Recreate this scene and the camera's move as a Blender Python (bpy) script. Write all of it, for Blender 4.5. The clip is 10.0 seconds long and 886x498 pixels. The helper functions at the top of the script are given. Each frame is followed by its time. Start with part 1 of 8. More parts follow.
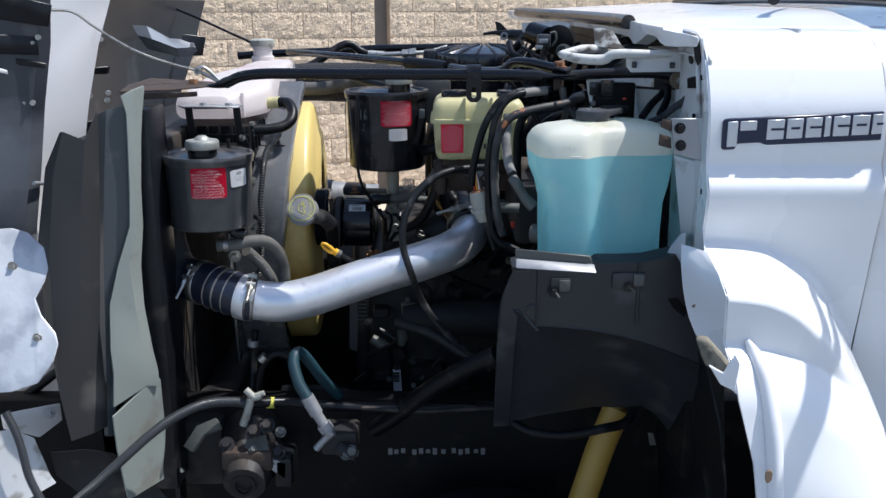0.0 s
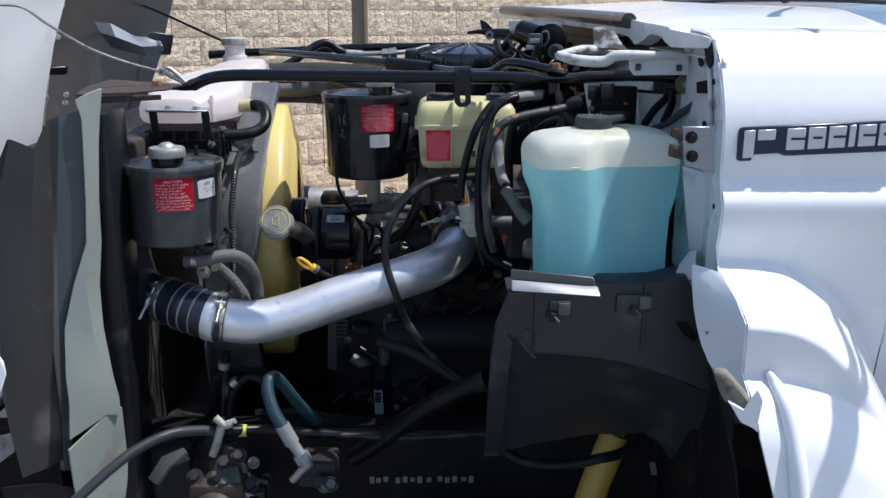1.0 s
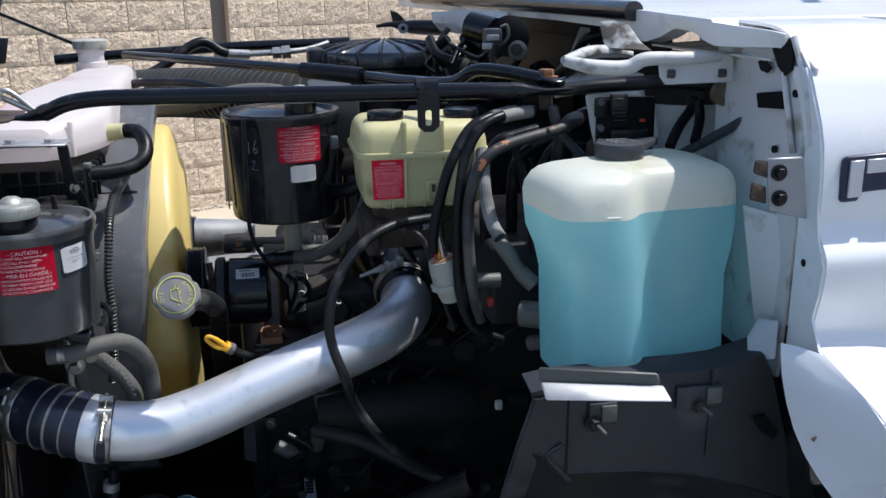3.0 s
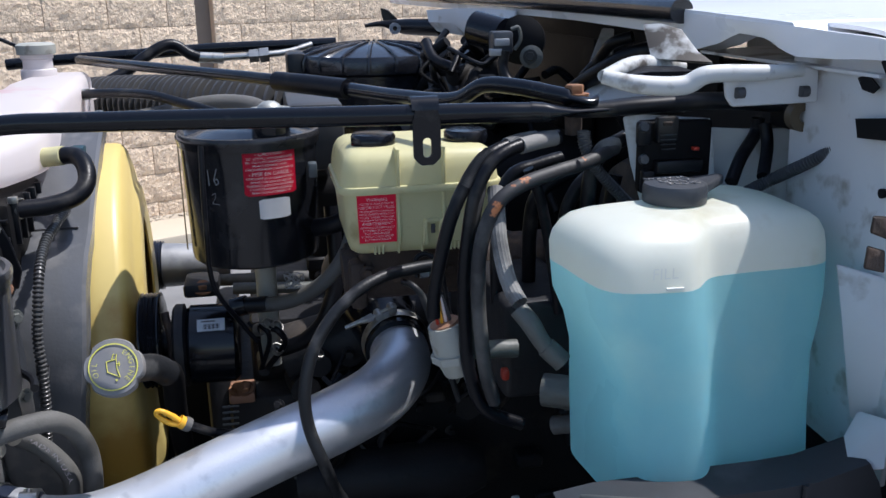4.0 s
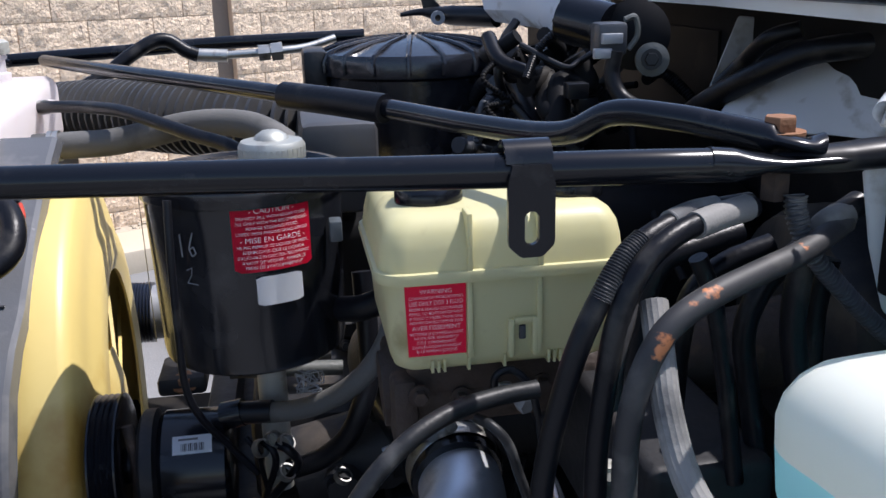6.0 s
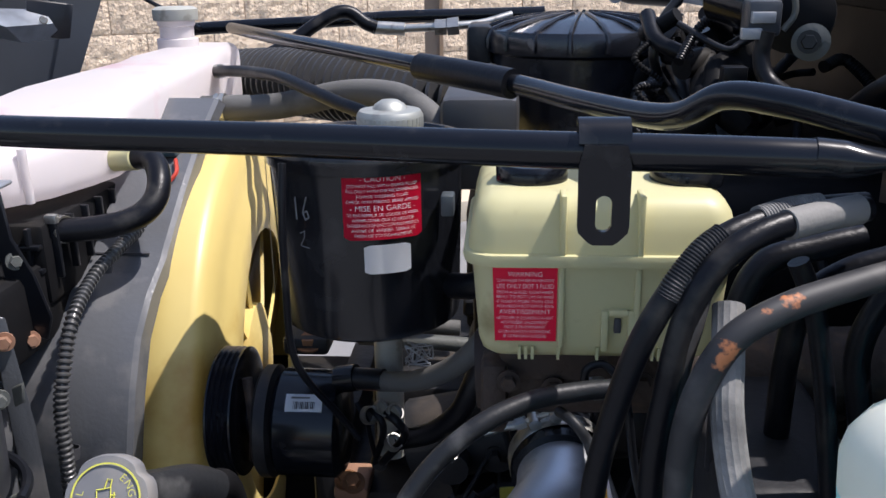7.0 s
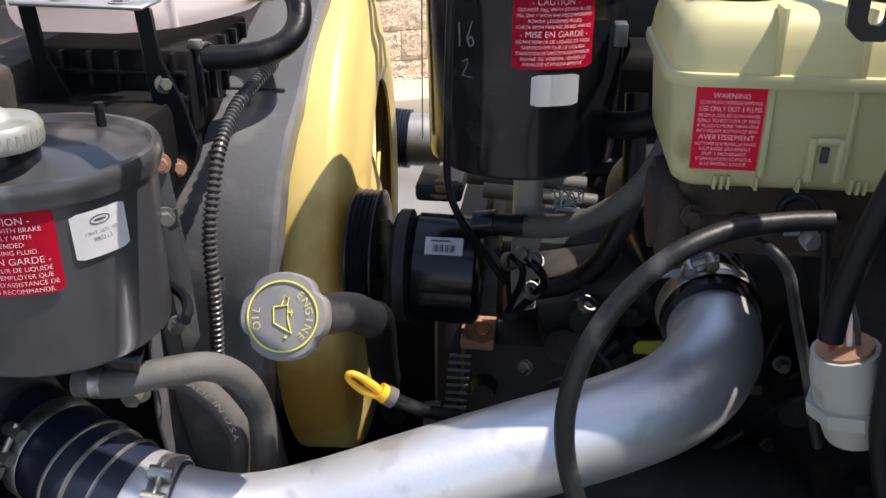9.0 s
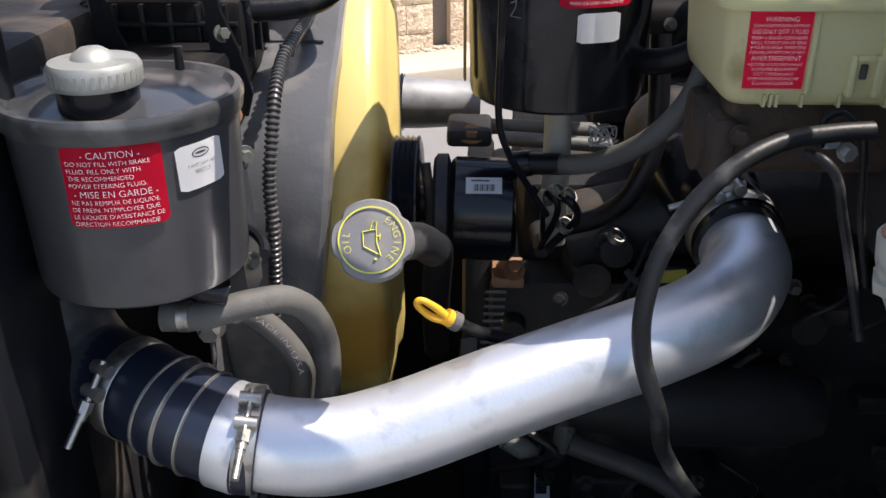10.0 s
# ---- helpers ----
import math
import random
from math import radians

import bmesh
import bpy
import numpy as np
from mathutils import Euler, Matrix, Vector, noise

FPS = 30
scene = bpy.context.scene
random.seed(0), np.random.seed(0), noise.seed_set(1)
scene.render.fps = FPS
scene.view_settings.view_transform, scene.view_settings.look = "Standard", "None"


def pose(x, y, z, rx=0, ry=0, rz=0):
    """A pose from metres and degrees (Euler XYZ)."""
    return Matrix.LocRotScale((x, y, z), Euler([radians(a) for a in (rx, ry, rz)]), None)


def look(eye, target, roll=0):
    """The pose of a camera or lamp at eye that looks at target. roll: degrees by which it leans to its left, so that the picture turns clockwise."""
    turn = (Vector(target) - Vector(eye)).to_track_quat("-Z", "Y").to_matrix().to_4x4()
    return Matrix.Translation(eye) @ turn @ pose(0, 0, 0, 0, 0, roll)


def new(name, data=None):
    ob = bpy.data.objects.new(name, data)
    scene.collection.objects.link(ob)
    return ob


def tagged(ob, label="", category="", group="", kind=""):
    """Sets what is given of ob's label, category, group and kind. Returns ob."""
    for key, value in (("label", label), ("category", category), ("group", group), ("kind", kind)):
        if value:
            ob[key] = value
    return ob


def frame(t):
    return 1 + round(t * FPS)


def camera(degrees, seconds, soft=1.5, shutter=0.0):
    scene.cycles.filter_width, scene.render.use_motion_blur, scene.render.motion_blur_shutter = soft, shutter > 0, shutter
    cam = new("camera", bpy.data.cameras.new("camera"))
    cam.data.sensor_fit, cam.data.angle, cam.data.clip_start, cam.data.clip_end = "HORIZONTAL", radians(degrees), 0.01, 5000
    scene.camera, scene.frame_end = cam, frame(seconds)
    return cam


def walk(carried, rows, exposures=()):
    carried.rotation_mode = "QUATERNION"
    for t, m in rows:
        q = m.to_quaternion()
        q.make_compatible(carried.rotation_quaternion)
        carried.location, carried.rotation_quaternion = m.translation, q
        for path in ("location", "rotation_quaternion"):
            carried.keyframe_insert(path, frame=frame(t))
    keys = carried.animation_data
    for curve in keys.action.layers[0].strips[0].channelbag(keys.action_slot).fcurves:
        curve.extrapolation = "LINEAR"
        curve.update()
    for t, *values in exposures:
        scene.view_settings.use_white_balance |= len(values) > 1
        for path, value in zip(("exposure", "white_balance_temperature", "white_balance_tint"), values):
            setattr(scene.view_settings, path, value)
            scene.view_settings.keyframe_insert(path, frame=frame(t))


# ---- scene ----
cam = camera(52.6, 10.0)
# seconds, eye, turn of the camera in degrees
PATH = [
    (0.0, 0.0000, -0.0000, 1.6500, 75.00, 0.00, 0.00),
    (0.5, 0.0091, 0.0489, 1.6494, 74.90, 0.10, 0.39),
    (1.0, -0.0174, 0.1417, 1.6468, 74.92, -0.26, -1.45),
    (1.5, -0.0873, 0.2642, 1.6479, 74.92, -0.25, -5.25),
    (2.0, -0.1497, 0.3733, 1.6495, 74.61, 0.33, -8.55),
    (2.5, -0.1710, 0.4703, 1.6541, 74.07, 0.63, -9.92),
    (3.0, -0.1434, 0.5895, 1.6531, 74.05, 0.70, -10.66),
    (3.2, -0.1267, 0.6497, 1.6547, 74.25, 0.72, -10.80),
    (4.3, -0.1031, 0.9154, 1.6556, 73.44, 1.23, -11.55),
    (4.5, -0.1029, 0.9599, 1.6499, 73.39, 1.03, -12.49),
    (5.0, -0.1066, 1.0903, 1.6499, 73.55, 0.87, -15.06),
    (5.5, -0.1051, 1.2194, 1.6502, 73.37, 1.05, -14.99),
    (5.7, -0.0992, 1.2456, 1.6484, 73.11, 1.32, -13.44),
    (6.8, -0.0063, 1.2885, 1.6298, 72.75, 0.73, 1.48),
    (7.0, 0.0046, 1.2862, 1.6315, 72.07, 0.76, 3.94),
    (7.5, -0.0010, 1.2848, 1.6121, 70.28, 0.39, 7.95),
    (8.0, -0.0349, 1.2903, 1.5906, 68.15, -0.01, 9.48),
    (8.5, -0.0766, 1.2931, 1.5757, 66.39, -0.17, 8.80),
    (9.0, -0.1103, 1.2844, 1.5676, 65.56, -0.20, 6.78),
    (9.5, -0.1568, 1.2554, 1.5583, 65.11, 0.30, 4.52),
    (10.0, -0.2133, 1.2095, 1.5440, 64.56, 0.29, 2.42),
]
walk(cam, [(t, pose(x, y, z, rx, ry, rz)) for t, x, y, z, rx, ry, rz in PATH],
     exposures=((0.0, 0.40, 6300, 10), (1.5, 0.31, 6300, 10), (2.5, 0.32, 6350, 10), (4.5, 0.52, 6150, 14), (5.0, 0.60, 6380, 15), (5.5, 0.62, 6250, 15), (7.0, 0.55, 6450, 15), (7.5, 0.42, 6500, 13), (8.0, 0.46, 6600, 14), (8.5, 0.74, 6950, 14), (9.0, 0.82, 7150, 15), (10.0, 0.88, 7100, 15)))

# ---- light ----
SUN_FROM = Vector((0.52, 0.035, 1.0)).normalized()
world = bpy.data.worlds.new("sky")
scene.world = world
world.use_nodes = True
sky = world.node_tree.nodes.new("ShaderNodeTexSky")
sky.sky_type, sky.sun_disc = "NISHITA", False
sky.sun_elevation = math.asin(SUN_FROM.z)
sky.sun_rotation = math.atan2(SUN_FROM.x, SUN_FROM.y)
world.node_tree.links.new(sky.outputs[0], world.node_tree.nodes["Background"].inputs[0])
world.node_tree.nodes["Background"].inputs[1].default_value = 0.14
sun = new("sun", bpy.data.lights.new("sun", "SUN"))
sun.data.energy, sun.data.angle, sun.data.color = 4.4, radians(0.55), (1.0, 0.965, 0.92)
sun.matrix_world = look(SUN_FROM * 20, (0, 0, 0))


# ---- materials ----
def material(name, color, rough=0.5, metal=0.0, vary=0.15, scale=12.0, bump=0.0, bump_scale=60.0, stain=None, stain_amount=0.0,
             stain_scale=4.0, coat=0.0, per_object=0.0, spec=0.5, translucent=0.0, bump_depth=0.004, spots=(), spot_color=(0.42, 0.15, 0.055)):
    """A surface with two scales of colour variation, optional stains and fine relief."""
    m = bpy.data.materials.new(name)
    m.use_nodes = True
    nt = m.node_tree
    b = nt.nodes["Principled BSDF"]
    co = nt.nodes.new("ShaderNodeTexCoord")

    def noise_tex(s, detail):
        n = nt.nodes.new("ShaderNodeTexNoise")
        n.inputs["Scale"].default_value, n.inputs["Detail"].default_value = s, detail
        nt.links.new(co.outputs["Object"], n.inputs["Vector"])
        return n

    def mix(fac, a, c):
        x = nt.nodes.new("ShaderNodeMix")
        x.data_type = "RGBA"
        for sock, v in ((x.inputs[0], fac), (x.inputs[6], a), (x.inputs[7], c)):
            if hasattr(v, "is_linked"):
                nt.links.new(v, sock)
            else:
                sock.default_value = v
        return x.outputs[2]

    big, fine = noise_tex(scale, 4), noise_tex(scale * 9, 3)
    lo = tuple(max(0.0, c * (1 - vary)) for c in color) + (1,)
    hi = tuple(min(1.0, c * (1 + vary)) for c in color) + (1,)
    col = mix(big.outputs["Fac"], lo, hi)
    dark = tuple(max(0.0, c * (1 - 0.7 * vary)) for c in color) + (1,)
    half = nt.nodes.new("ShaderNodeMath")
    half.operation = "MULTIPLY"
    half.inputs[1].default_value = 0.5
    nt.links.new(fine.outputs["Fac"], half.inputs[0])
    col = mix(half.outputs[0], col, dark)
    if per_object:
        info = nt.nodes.new("ShaderNodeObjectInfo")
        hs = nt.nodes.new("ShaderNodeHueSaturation")
        mr = nt.nodes.new("ShaderNodeMapRange")
        mr.inputs[3].default_value, mr.inputs[4].default_value = 1 - per_object, 1 + per_object
        nt.links.new(info.outputs["Random"], mr.inputs[0])
        nt.links.new(mr.outputs[0], hs.inputs["Value"])
        nt.links.new(col, hs.inputs["Color"])
        col = hs.outputs[0]
    if stain:
        st = noise_tex(stain_scale, 6)
        ramp = nt.nodes.new("ShaderNodeMapRange")
        ramp.inputs[1].default_value, ramp.inputs[2].default_value = 0.62 - 0.35 * stain_amount, 0.72 - 0.25 * stain_amount
        nt.links.new(st.outputs["Fac"], ramp.inputs[0])
        col = mix(ramp.outputs[0], col, (*stain, 1))
    for centre, reach in spots:
        far = nt.nodes.new("ShaderNodeVectorMath")
        far.operation = "DISTANCE"
        far.inputs[1].default_value = centre
        nt.links.new(co.outputs["Object"], far.inputs[0])
        ragged = noise_tex(170.0, 5)
        soft = nt.nodes.new("ShaderNodeMath")
        soft.operation = "MULTIPLY_ADD"
        soft.inputs[1].default_value = 0.022
        nt.links.new(ragged.outputs["Fac"], soft.inputs[0])
        nt.links.new(far.outputs["Value"], soft.inputs[2])
        edge = nt.nodes.new("ShaderNodeMapRange")
        edge.inputs[1].default_value, edge.inputs[2].default_value = reach + 0.0125, reach + 0.0095
        nt.links.new(soft.outputs[0], edge.inputs[0])
        col = mix(edge.outputs[0], col, (*spot_color, 1))
    nt.links.new(col, b.inputs["Base Color"])
    rr = nt.nodes.new("ShaderNodeMapRange")
    rr.inputs[3].default_value, rr.inputs[4].default_value = max(0.02, rough * 0.8), min(1.0, rough * 1.2)
    nt.links.new(big.outputs["Fac"], rr.inputs[0])
    nt.links.new(rr.outputs[0], b.inputs["Roughness"])
    b.inputs["Metallic"].default_value = metal
    b.inputs["Coat Weight"].default_value = coat
    b.inputs["Coat Roughness"].default_value = 0.08
    b.inputs["Specular IOR Level"].default_value = spec
    if bump:
        bt = noise_tex(bump_scale, 5)
        bn = nt.nodes.new("ShaderNodeBump")
        bn.inputs["Strength"].default_value, bn.inputs["Distance"].default_value = min(1.0, bump), bump_depth
        nt.links.new(bt.outputs["Fac"], bn.inputs["Height"])
        nt.links.new(bn.outputs[0], b.inputs["Normal"])
    if translucent:
        tr, mx = nt.nodes.new("ShaderNodeBsdfTranslucent"), nt.nodes.new("ShaderNodeMixShader")
        nt.links.new(col, tr.inputs["Color"])
        mx.inputs[0].default_value = translucent
        nt.links.new(b.outputs[0], mx.inputs[1])
        nt.links.new(tr.outputs[0], mx.inputs[2])
        nt.links.new(mx.outputs[0], nt.nodes["Material Output"].inputs["Surface"])
    return m


M = {}
M["asphalt"] = material("asphalt", (0.185, 0.185, 0.185), 0.9, vary=0.2, scale=2, bump=0.6, bump_scale=90, stain=(0.10, 0.098, 0.095), stain_amount=0.3, stain_scale=0.7)
M["concrete"] = material("concrete", (0.50, 0.43, 0.33), 0.9, vary=0.12, scale=3, bump=0.3, bump_scale=60)
M["gravel"] = material("gravel", (0.42, 0.36, 0.28), 0.95, vary=0.35, scale=30, bump=0.8, bump_scale=40)
M["block"] = material("split_block", (0.80, 0.605, 0.44), 0.95, vary=0.34, scale=22, bump=1.0, bump_scale=52, bump_depth=0.016, per_object=0.06, stain=(0.44, 0.33, 0.25), stain_amount=0.16, stain_scale=34)
M["mortar"] = material("mortar", (0.60, 0.47, 0.35), 0.95, vary=0.2, scale=15, bump=0.4)
M["white"] = material("white_paint", (0.80, 0.81, 0.83), 0.28, vary=0.03, scale=3, coat=0.5, stain=(0.62, 0.61, 0.58), stain_amount=0.05, stain_scale=5)
# Darker, duller white for inner cab panels and brackets.
M["white_in"] = material("dull_white_paint", (0.58, 0.59, 0.60), 0.5, vary=0.14, scale=7, stain=(0.30, 0.28, 0.25), stain_amount=0.16, stain_scale=22)
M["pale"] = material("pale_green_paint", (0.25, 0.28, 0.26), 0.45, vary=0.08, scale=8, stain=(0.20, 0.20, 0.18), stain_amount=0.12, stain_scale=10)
M["black"] = material("black_paint", (0.006, 0.007, 0.010), 0.19, spec=0.36, vary=0.25, scale=10, stain=(0.02, 0.02, 0.022), stain_amount=0.08, stain_scale=30)
M["satin"] = material("satin_black_steel", (0.008, 0.009, 0.012), 0.34, spec=0.28, vary=0.25, scale=10, stain=(0.035, 0.033, 0.03), stain_amount=0.08, stain_scale=14)
M["plastic"] = material("grey_black_plastic", (0.042, 0.046, 0.053), 0.40, vary=0.2, scale=14, bump=0.1, bump_scale=300, stain=(0.11, 0.105, 0.10), stain_amount=0.12, stain_scale=8)
M["grimy"] = material("grimy_engine_paint", (0.018, 0.018, 0.020), 0.55, spec=0.3, vary=0.5, scale=12, bump=0.4, bump_scale=50, stain=(0.06, 0.05, 0.042), stain_amount=0.2, stain_scale=9)
M["rubber"] = material("rubber_hose", (0.006, 0.0065, 0.009), 0.36, spec=0.20, vary=0.35, scale=22, bump=0.10, bump_scale=250, stain=(0.028, 0.027, 0.026), stain_amount=0.14, stain_scale=24)
M["dusty_rubber"] = material("dusty_rubber_hose", (0.105, 0.103, 0.098), 0.72, vary=0.25, scale=20, bump=0.15, bump_scale=400, stain=(0.055, 0.054, 0.052), stain_amount=0.25, stain_scale=16)
M["rustyhose"] = material("hose_with_rust_marks", (0.020, 0.020, 0.022), 0.6, vary=0.2, scale=15, stain=(0.09, 0.085, 0.08), stain_amount=0.3, stain_scale=12,
                         spots=(((0.150, 1.722, 1.465), 0.0045), ((0.139, 1.718, 1.459), 0.0025), ((0.117, 1.713, 1.436), 0.0055), ((0.226, 1.757, 1.476), 0.001)))
M["flap"] = material("matt_rubber_sheet", (0.026, 0.026, 0.028), 0.65, vary=0.25, scale=9, stain=(0.085, 0.08, 0.075), stain_amount=0.25, stain_scale=6)
M["hoodblack"] = material("dusty_black_hood_liner", (0.028, 0.033, 0.043), 0.36, vary=0.35, scale=4, stain=(0.11, 0.12, 0.14), stain_amount=0.16, stain_scale=3)
M["can"] = material("black_enamel", (0.009, 0.010, 0.013), 0.22, spec=0.4, vary=0.35, scale=9, coat=0.15, stain=(0.03, 0.03, 0.033), stain_amount=0.12, stain_scale=9)
M["alu"] = material("bare_aluminium", (0.74, 0.76, 0.80), 0.40, metal=0.75, vary=0.12, scale=14, bump=0.06, bump_scale=260, stain=(0.55, 0.57, 0.61), stain_amount=0.2, stain_scale=26)
# Deep shade under and behind the engine is put into this near-black.
M["frame"] = material("deep_shade_black", (0.008, 0.008, 0.009), 0.6, vary=0.4, scale=8, stain=(0.02, 0.018, 0.016), stain_amount=0.1, stain_scale=12, spec=0.12)
M["zinc"] = material("zinc_steel", (0.46, 0.455, 0.43), 0.42, metal=0.95, vary=0.25, scale=40, stain=(0.26, 0.25, 0.23), stain_amount=0.2, stain_scale=60)
M["galv"] = material("galvanised_sheet", (0.34, 0.35, 0.37), 0.52, metal=0.5, vary=0.25, scale=15, stain=(0.26, 0.27, 0.29), stain_amount=0.3, stain_scale=24)
M["bluehose"] = material("navy_silicone_hose", (0.011, 0.016, 0.032), 0.35, vary=0.2, scale=20)
M["rust"] = material("rusty_steel", (0.22, 0.10, 0.045), 0.75, vary=0.4, scale=60, bump=0.4, bump_scale=150)
M["rustiron"] = material("rust_brown_casting", (0.045, 0.030, 0.023), 0.75, vary=0.5, scale=25, bump=0.6, bump_scale=90, stain=(0.09, 0.055, 0.035), stain_amount=0.2, stain_scale=30)
M["foam"] = material("weathered_foam", (0.20, 0.185, 0.145), 0.9, vary=0.35, scale=40, bump=0.5, bump_scale=120, stain=(0.10, 0.09, 0.075), stain_amount=0.3, stain_scale=50)
M["copper"] = material("coppery_bracket", (0.36, 0.20, 0.13), 0.5, metal=0.3, vary=0.3, scale=30)
M["fenderblack"] = material("black_painted_inner_fender", (0.020, 0.023, 0.029), 0.42, vary=0.4, scale=9, bump=0.12, bump_scale=40, stain=(0.06, 0.063, 0.07), stain_amount=0.16, stain_scale=8)
M["fan"] = material("yellow_fan_plastic", (0.64, 0.50, 0.18), 0.42, vary=0.14, scale=6, stain=(0.42, 0.25, 0.05), stain_amount=0.2, stain_scale=5)
M["yellow"] = material("yellow_plastic", (0.80, 0.42, 0.03), 0.4, vary=0.08, scale=20)
M["shockyellow"] = material("grimy_yellow_paint", (0.40, 0.25, 0.05), 0.45, vary=0.15, scale=8)
M["cream"] = material("cream_translucent_plastic", (0.70, 0.66, 0.38), 0.42, vary=0.08, scale=7, stain=(0.42, 0.36, 0.18), stain_amount=0.08, stain_scale=12, translucent=0.3)
M["tankwhite"] = material("white_pink_translucent_plastic", (0.88, 0.83, 0.82), 0.4, vary=0.05, scale=7, stain=(0.82, 0.60, 0.63), stain_amount=0.1, stain_scale=5, translucent=0.5)
M["washer_top"] = material("milky_plastic", (0.92, 0.91, 0.80), 0.36, vary=0.07, scale=9, stain=(0.74, 0.70, 0.54), stain_amount=0.16, stain_scale=9, translucent=0.45)
M["washer_fluid"] = material("milky_plastic_over_blue_fluid", (0.47, 0.87, 0.96), 0.28, vary=0.10, scale=6, translucent=0.74, stain=(0.58, 0.91, 0.94), stain_amount=0.22, stain_scale=7)
M["label_red"] = material("red_label", (0.74, 0.010, 0.045), 0.42, vary=0.06, scale=20, spec=0.18)
M["label_white"] = material("white_sticker", (0.84, 0.85, 0.87), 0.35, vary=0.04, scale=30)
M["ink_white"] = material("pale_lettering", (0.84, 0.74, 0.75), 0.5, vary=0.05)
M["ink_black"] = material("dark_lettering", (0.05, 0.05, 0.055), 0.5, vary=0.05)
M["ink_yellow"] = material("yellow_lettering", (0.62, 0.60, 0.10), 0.5, vary=0.08, scale=60)
M["shroud"] = material("grey_shroud_plastic", (0.105, 0.109, 0.118), 0.26, vary=0.2, scale=9, bump=0.08, bump_scale=200, stain=(0.14, 0.14, 0.145), stain_amount=0.25, stain_scale=22)
M["capgrey"] = material("worn_grey_plastic", (0.17, 0.17, 0.175), 0.55, vary=0.2, scale=25, stain=(0.22, 0.21, 0.20), stain_amount=0.2, stain_scale=20)
M["greywhite"] = material("off_white_plastic", (0.36, 0.36, 0.32), 0.45, vary=0.15, scale=20, stain=(0.2, 0.19, 0.16), stain_amount=0.2, stain_scale=30)
M["navy"] = material("navy_outline", (0.012, 0.020, 0.055), 0.3, vary=0.1)
M["silver"] = material("silver_badge", (0.62, 0.64, 0.68), 0.3, metal=0.4, vary=0.05)
M["teal"] = material("teal_hose", (0.010, 0.040, 0.055), 0.5, vary=0.3, scale=20)
M["redplastic"] = material("red_plastic", (0.45, 0.04, 0.02), 0.5)
M["amber"] = material("brown_bush", (0.10, 0.075, 0.045), 0.5, vary=0.3, scale=60)


def glass(name, color, rough):
    m = bpy.data.materials.new(name)
    m.use_nodes = True
    b = m.node_tree.nodes["Principled BSDF"]
    b.inputs["Base Color"].default_value = (*color, 1)
    b.inputs["Roughness"].default_value = rough
    b.inputs["Transmission Weight"].default_value = 0.9
    return m


M["chipped"] = material("chipped_white_paint", (0.46, 0.47, 0.46), 0.55, vary=0.14, scale=14, stain=(0.07, 0.06, 0.05), stain_amount=0.45, stain_scale=40)
M["castgrey"] = material("dull_grey_casting", (0.095, 0.10, 0.092), 0.5, vary=0.3, scale=20, bump=0.3, bump_scale=120)
M["shield"] = material("mottled_galvanised_sheet", (0.60, 0.62, 0.65), 0.4, metal=0.3, vary=0.25, scale=14, bump=0.3, bump_scale=40, stain=(0.40, 0.42, 0.46), stain_amount=0.35, stain_scale=12)
# Weathered enamel; its base is also raised to hold the sky's sheen.
M["nearcan"] = material("weathered_sheen_enamel", (0.044, 0.046, 0.052), 0.30, vary=0.30, scale=8, coat=0.3, bump=0.04, bump_scale=30, stain=(0.06, 0.06, 0.064), stain_amount=0.25, stain_scale=14)
M["dustlid"] = material("dusty_black_lid", (0.045, 0.047, 0.050), 0.30, vary=0.4, scale=9, coat=0.4, stain=(0.11, 0.11, 0.11), stain_amount=0.22, stain_scale=16)
M["bulge"] = material("dusty_grey_hood_bulge", (0.20, 0.22, 0.25), 0.45, vary=0.2, scale=7, stain=(0.10, 0.11, 0.125), stain_amount=0.25, stain_scale=8)
M["greyhose"] = material("weathered_grey_hose", (0.20, 0.195, 0.185), 0.75, vary=0.25, scale=16, bump=0.15, bump_scale=300, stain=(0.09, 0.088, 0.085), stain_amount=0.3, stain_scale=26)
M["worntube"] = material("dust_worn_black_tube", (0.014, 0.015, 0.017), 0.45, spec=0.3, vary=0.3, scale=30, stain=(0.06, 0.06, 0.06), stain_amount=0.26, stain_scale=26, bump=0.1, bump_scale=200)
M["slate"] = material("slate_painted_steel", (0.055, 0.066, 0.074), 0.45, vary=0.15, scale=8, stain=(0.10, 0.105, 0.105), stain_amount=0.1, stain_scale=10)
M["chip"] = material("bare_primer_spot", (0.30, 0.20, 0.13), 0.7, vary=0.3, scale=60)
M["loomgrey"] = material("grey_black_loom", (0.055, 0.055, 0.055), 0.30, vary=0.15, scale=30)
M["lidblack"] = material("glossy_black_moulding", (0.012, 0.013, 0.017), 0.22, spec=0.65, vary=0.3, scale=14, bump=0.06, bump_scale=120, stain=(0.04, 0.04, 0.042), stain_amount=0.12, stain_scale=18)
M["washer_pale"] = material("pale_moulded_plastic", (0.42, 0.66, 0.70), 0.35, vary=0.08, scale=9, translucent=0.3)
M["chipped_arm"] = material("worn_white_paint", (0.50, 0.51, 0.50), 0.55, vary=0.10, scale=9, stain=(0.25, 0.24, 0.22), stain_amount=0.08, stain_scale=40)
M["duct"] = material("dusty_black_duct", (0.050, 0.050, 0.052), 0.42, vary=0.35, scale=20, stain=(0.055, 0.052, 0.048), stain_amount=0.25, stain_scale=18)
M["embossed"] = material("raised_milky_plastic", (0.84, 0.84, 0.78), 0.35, vary=0.05, scale=20)
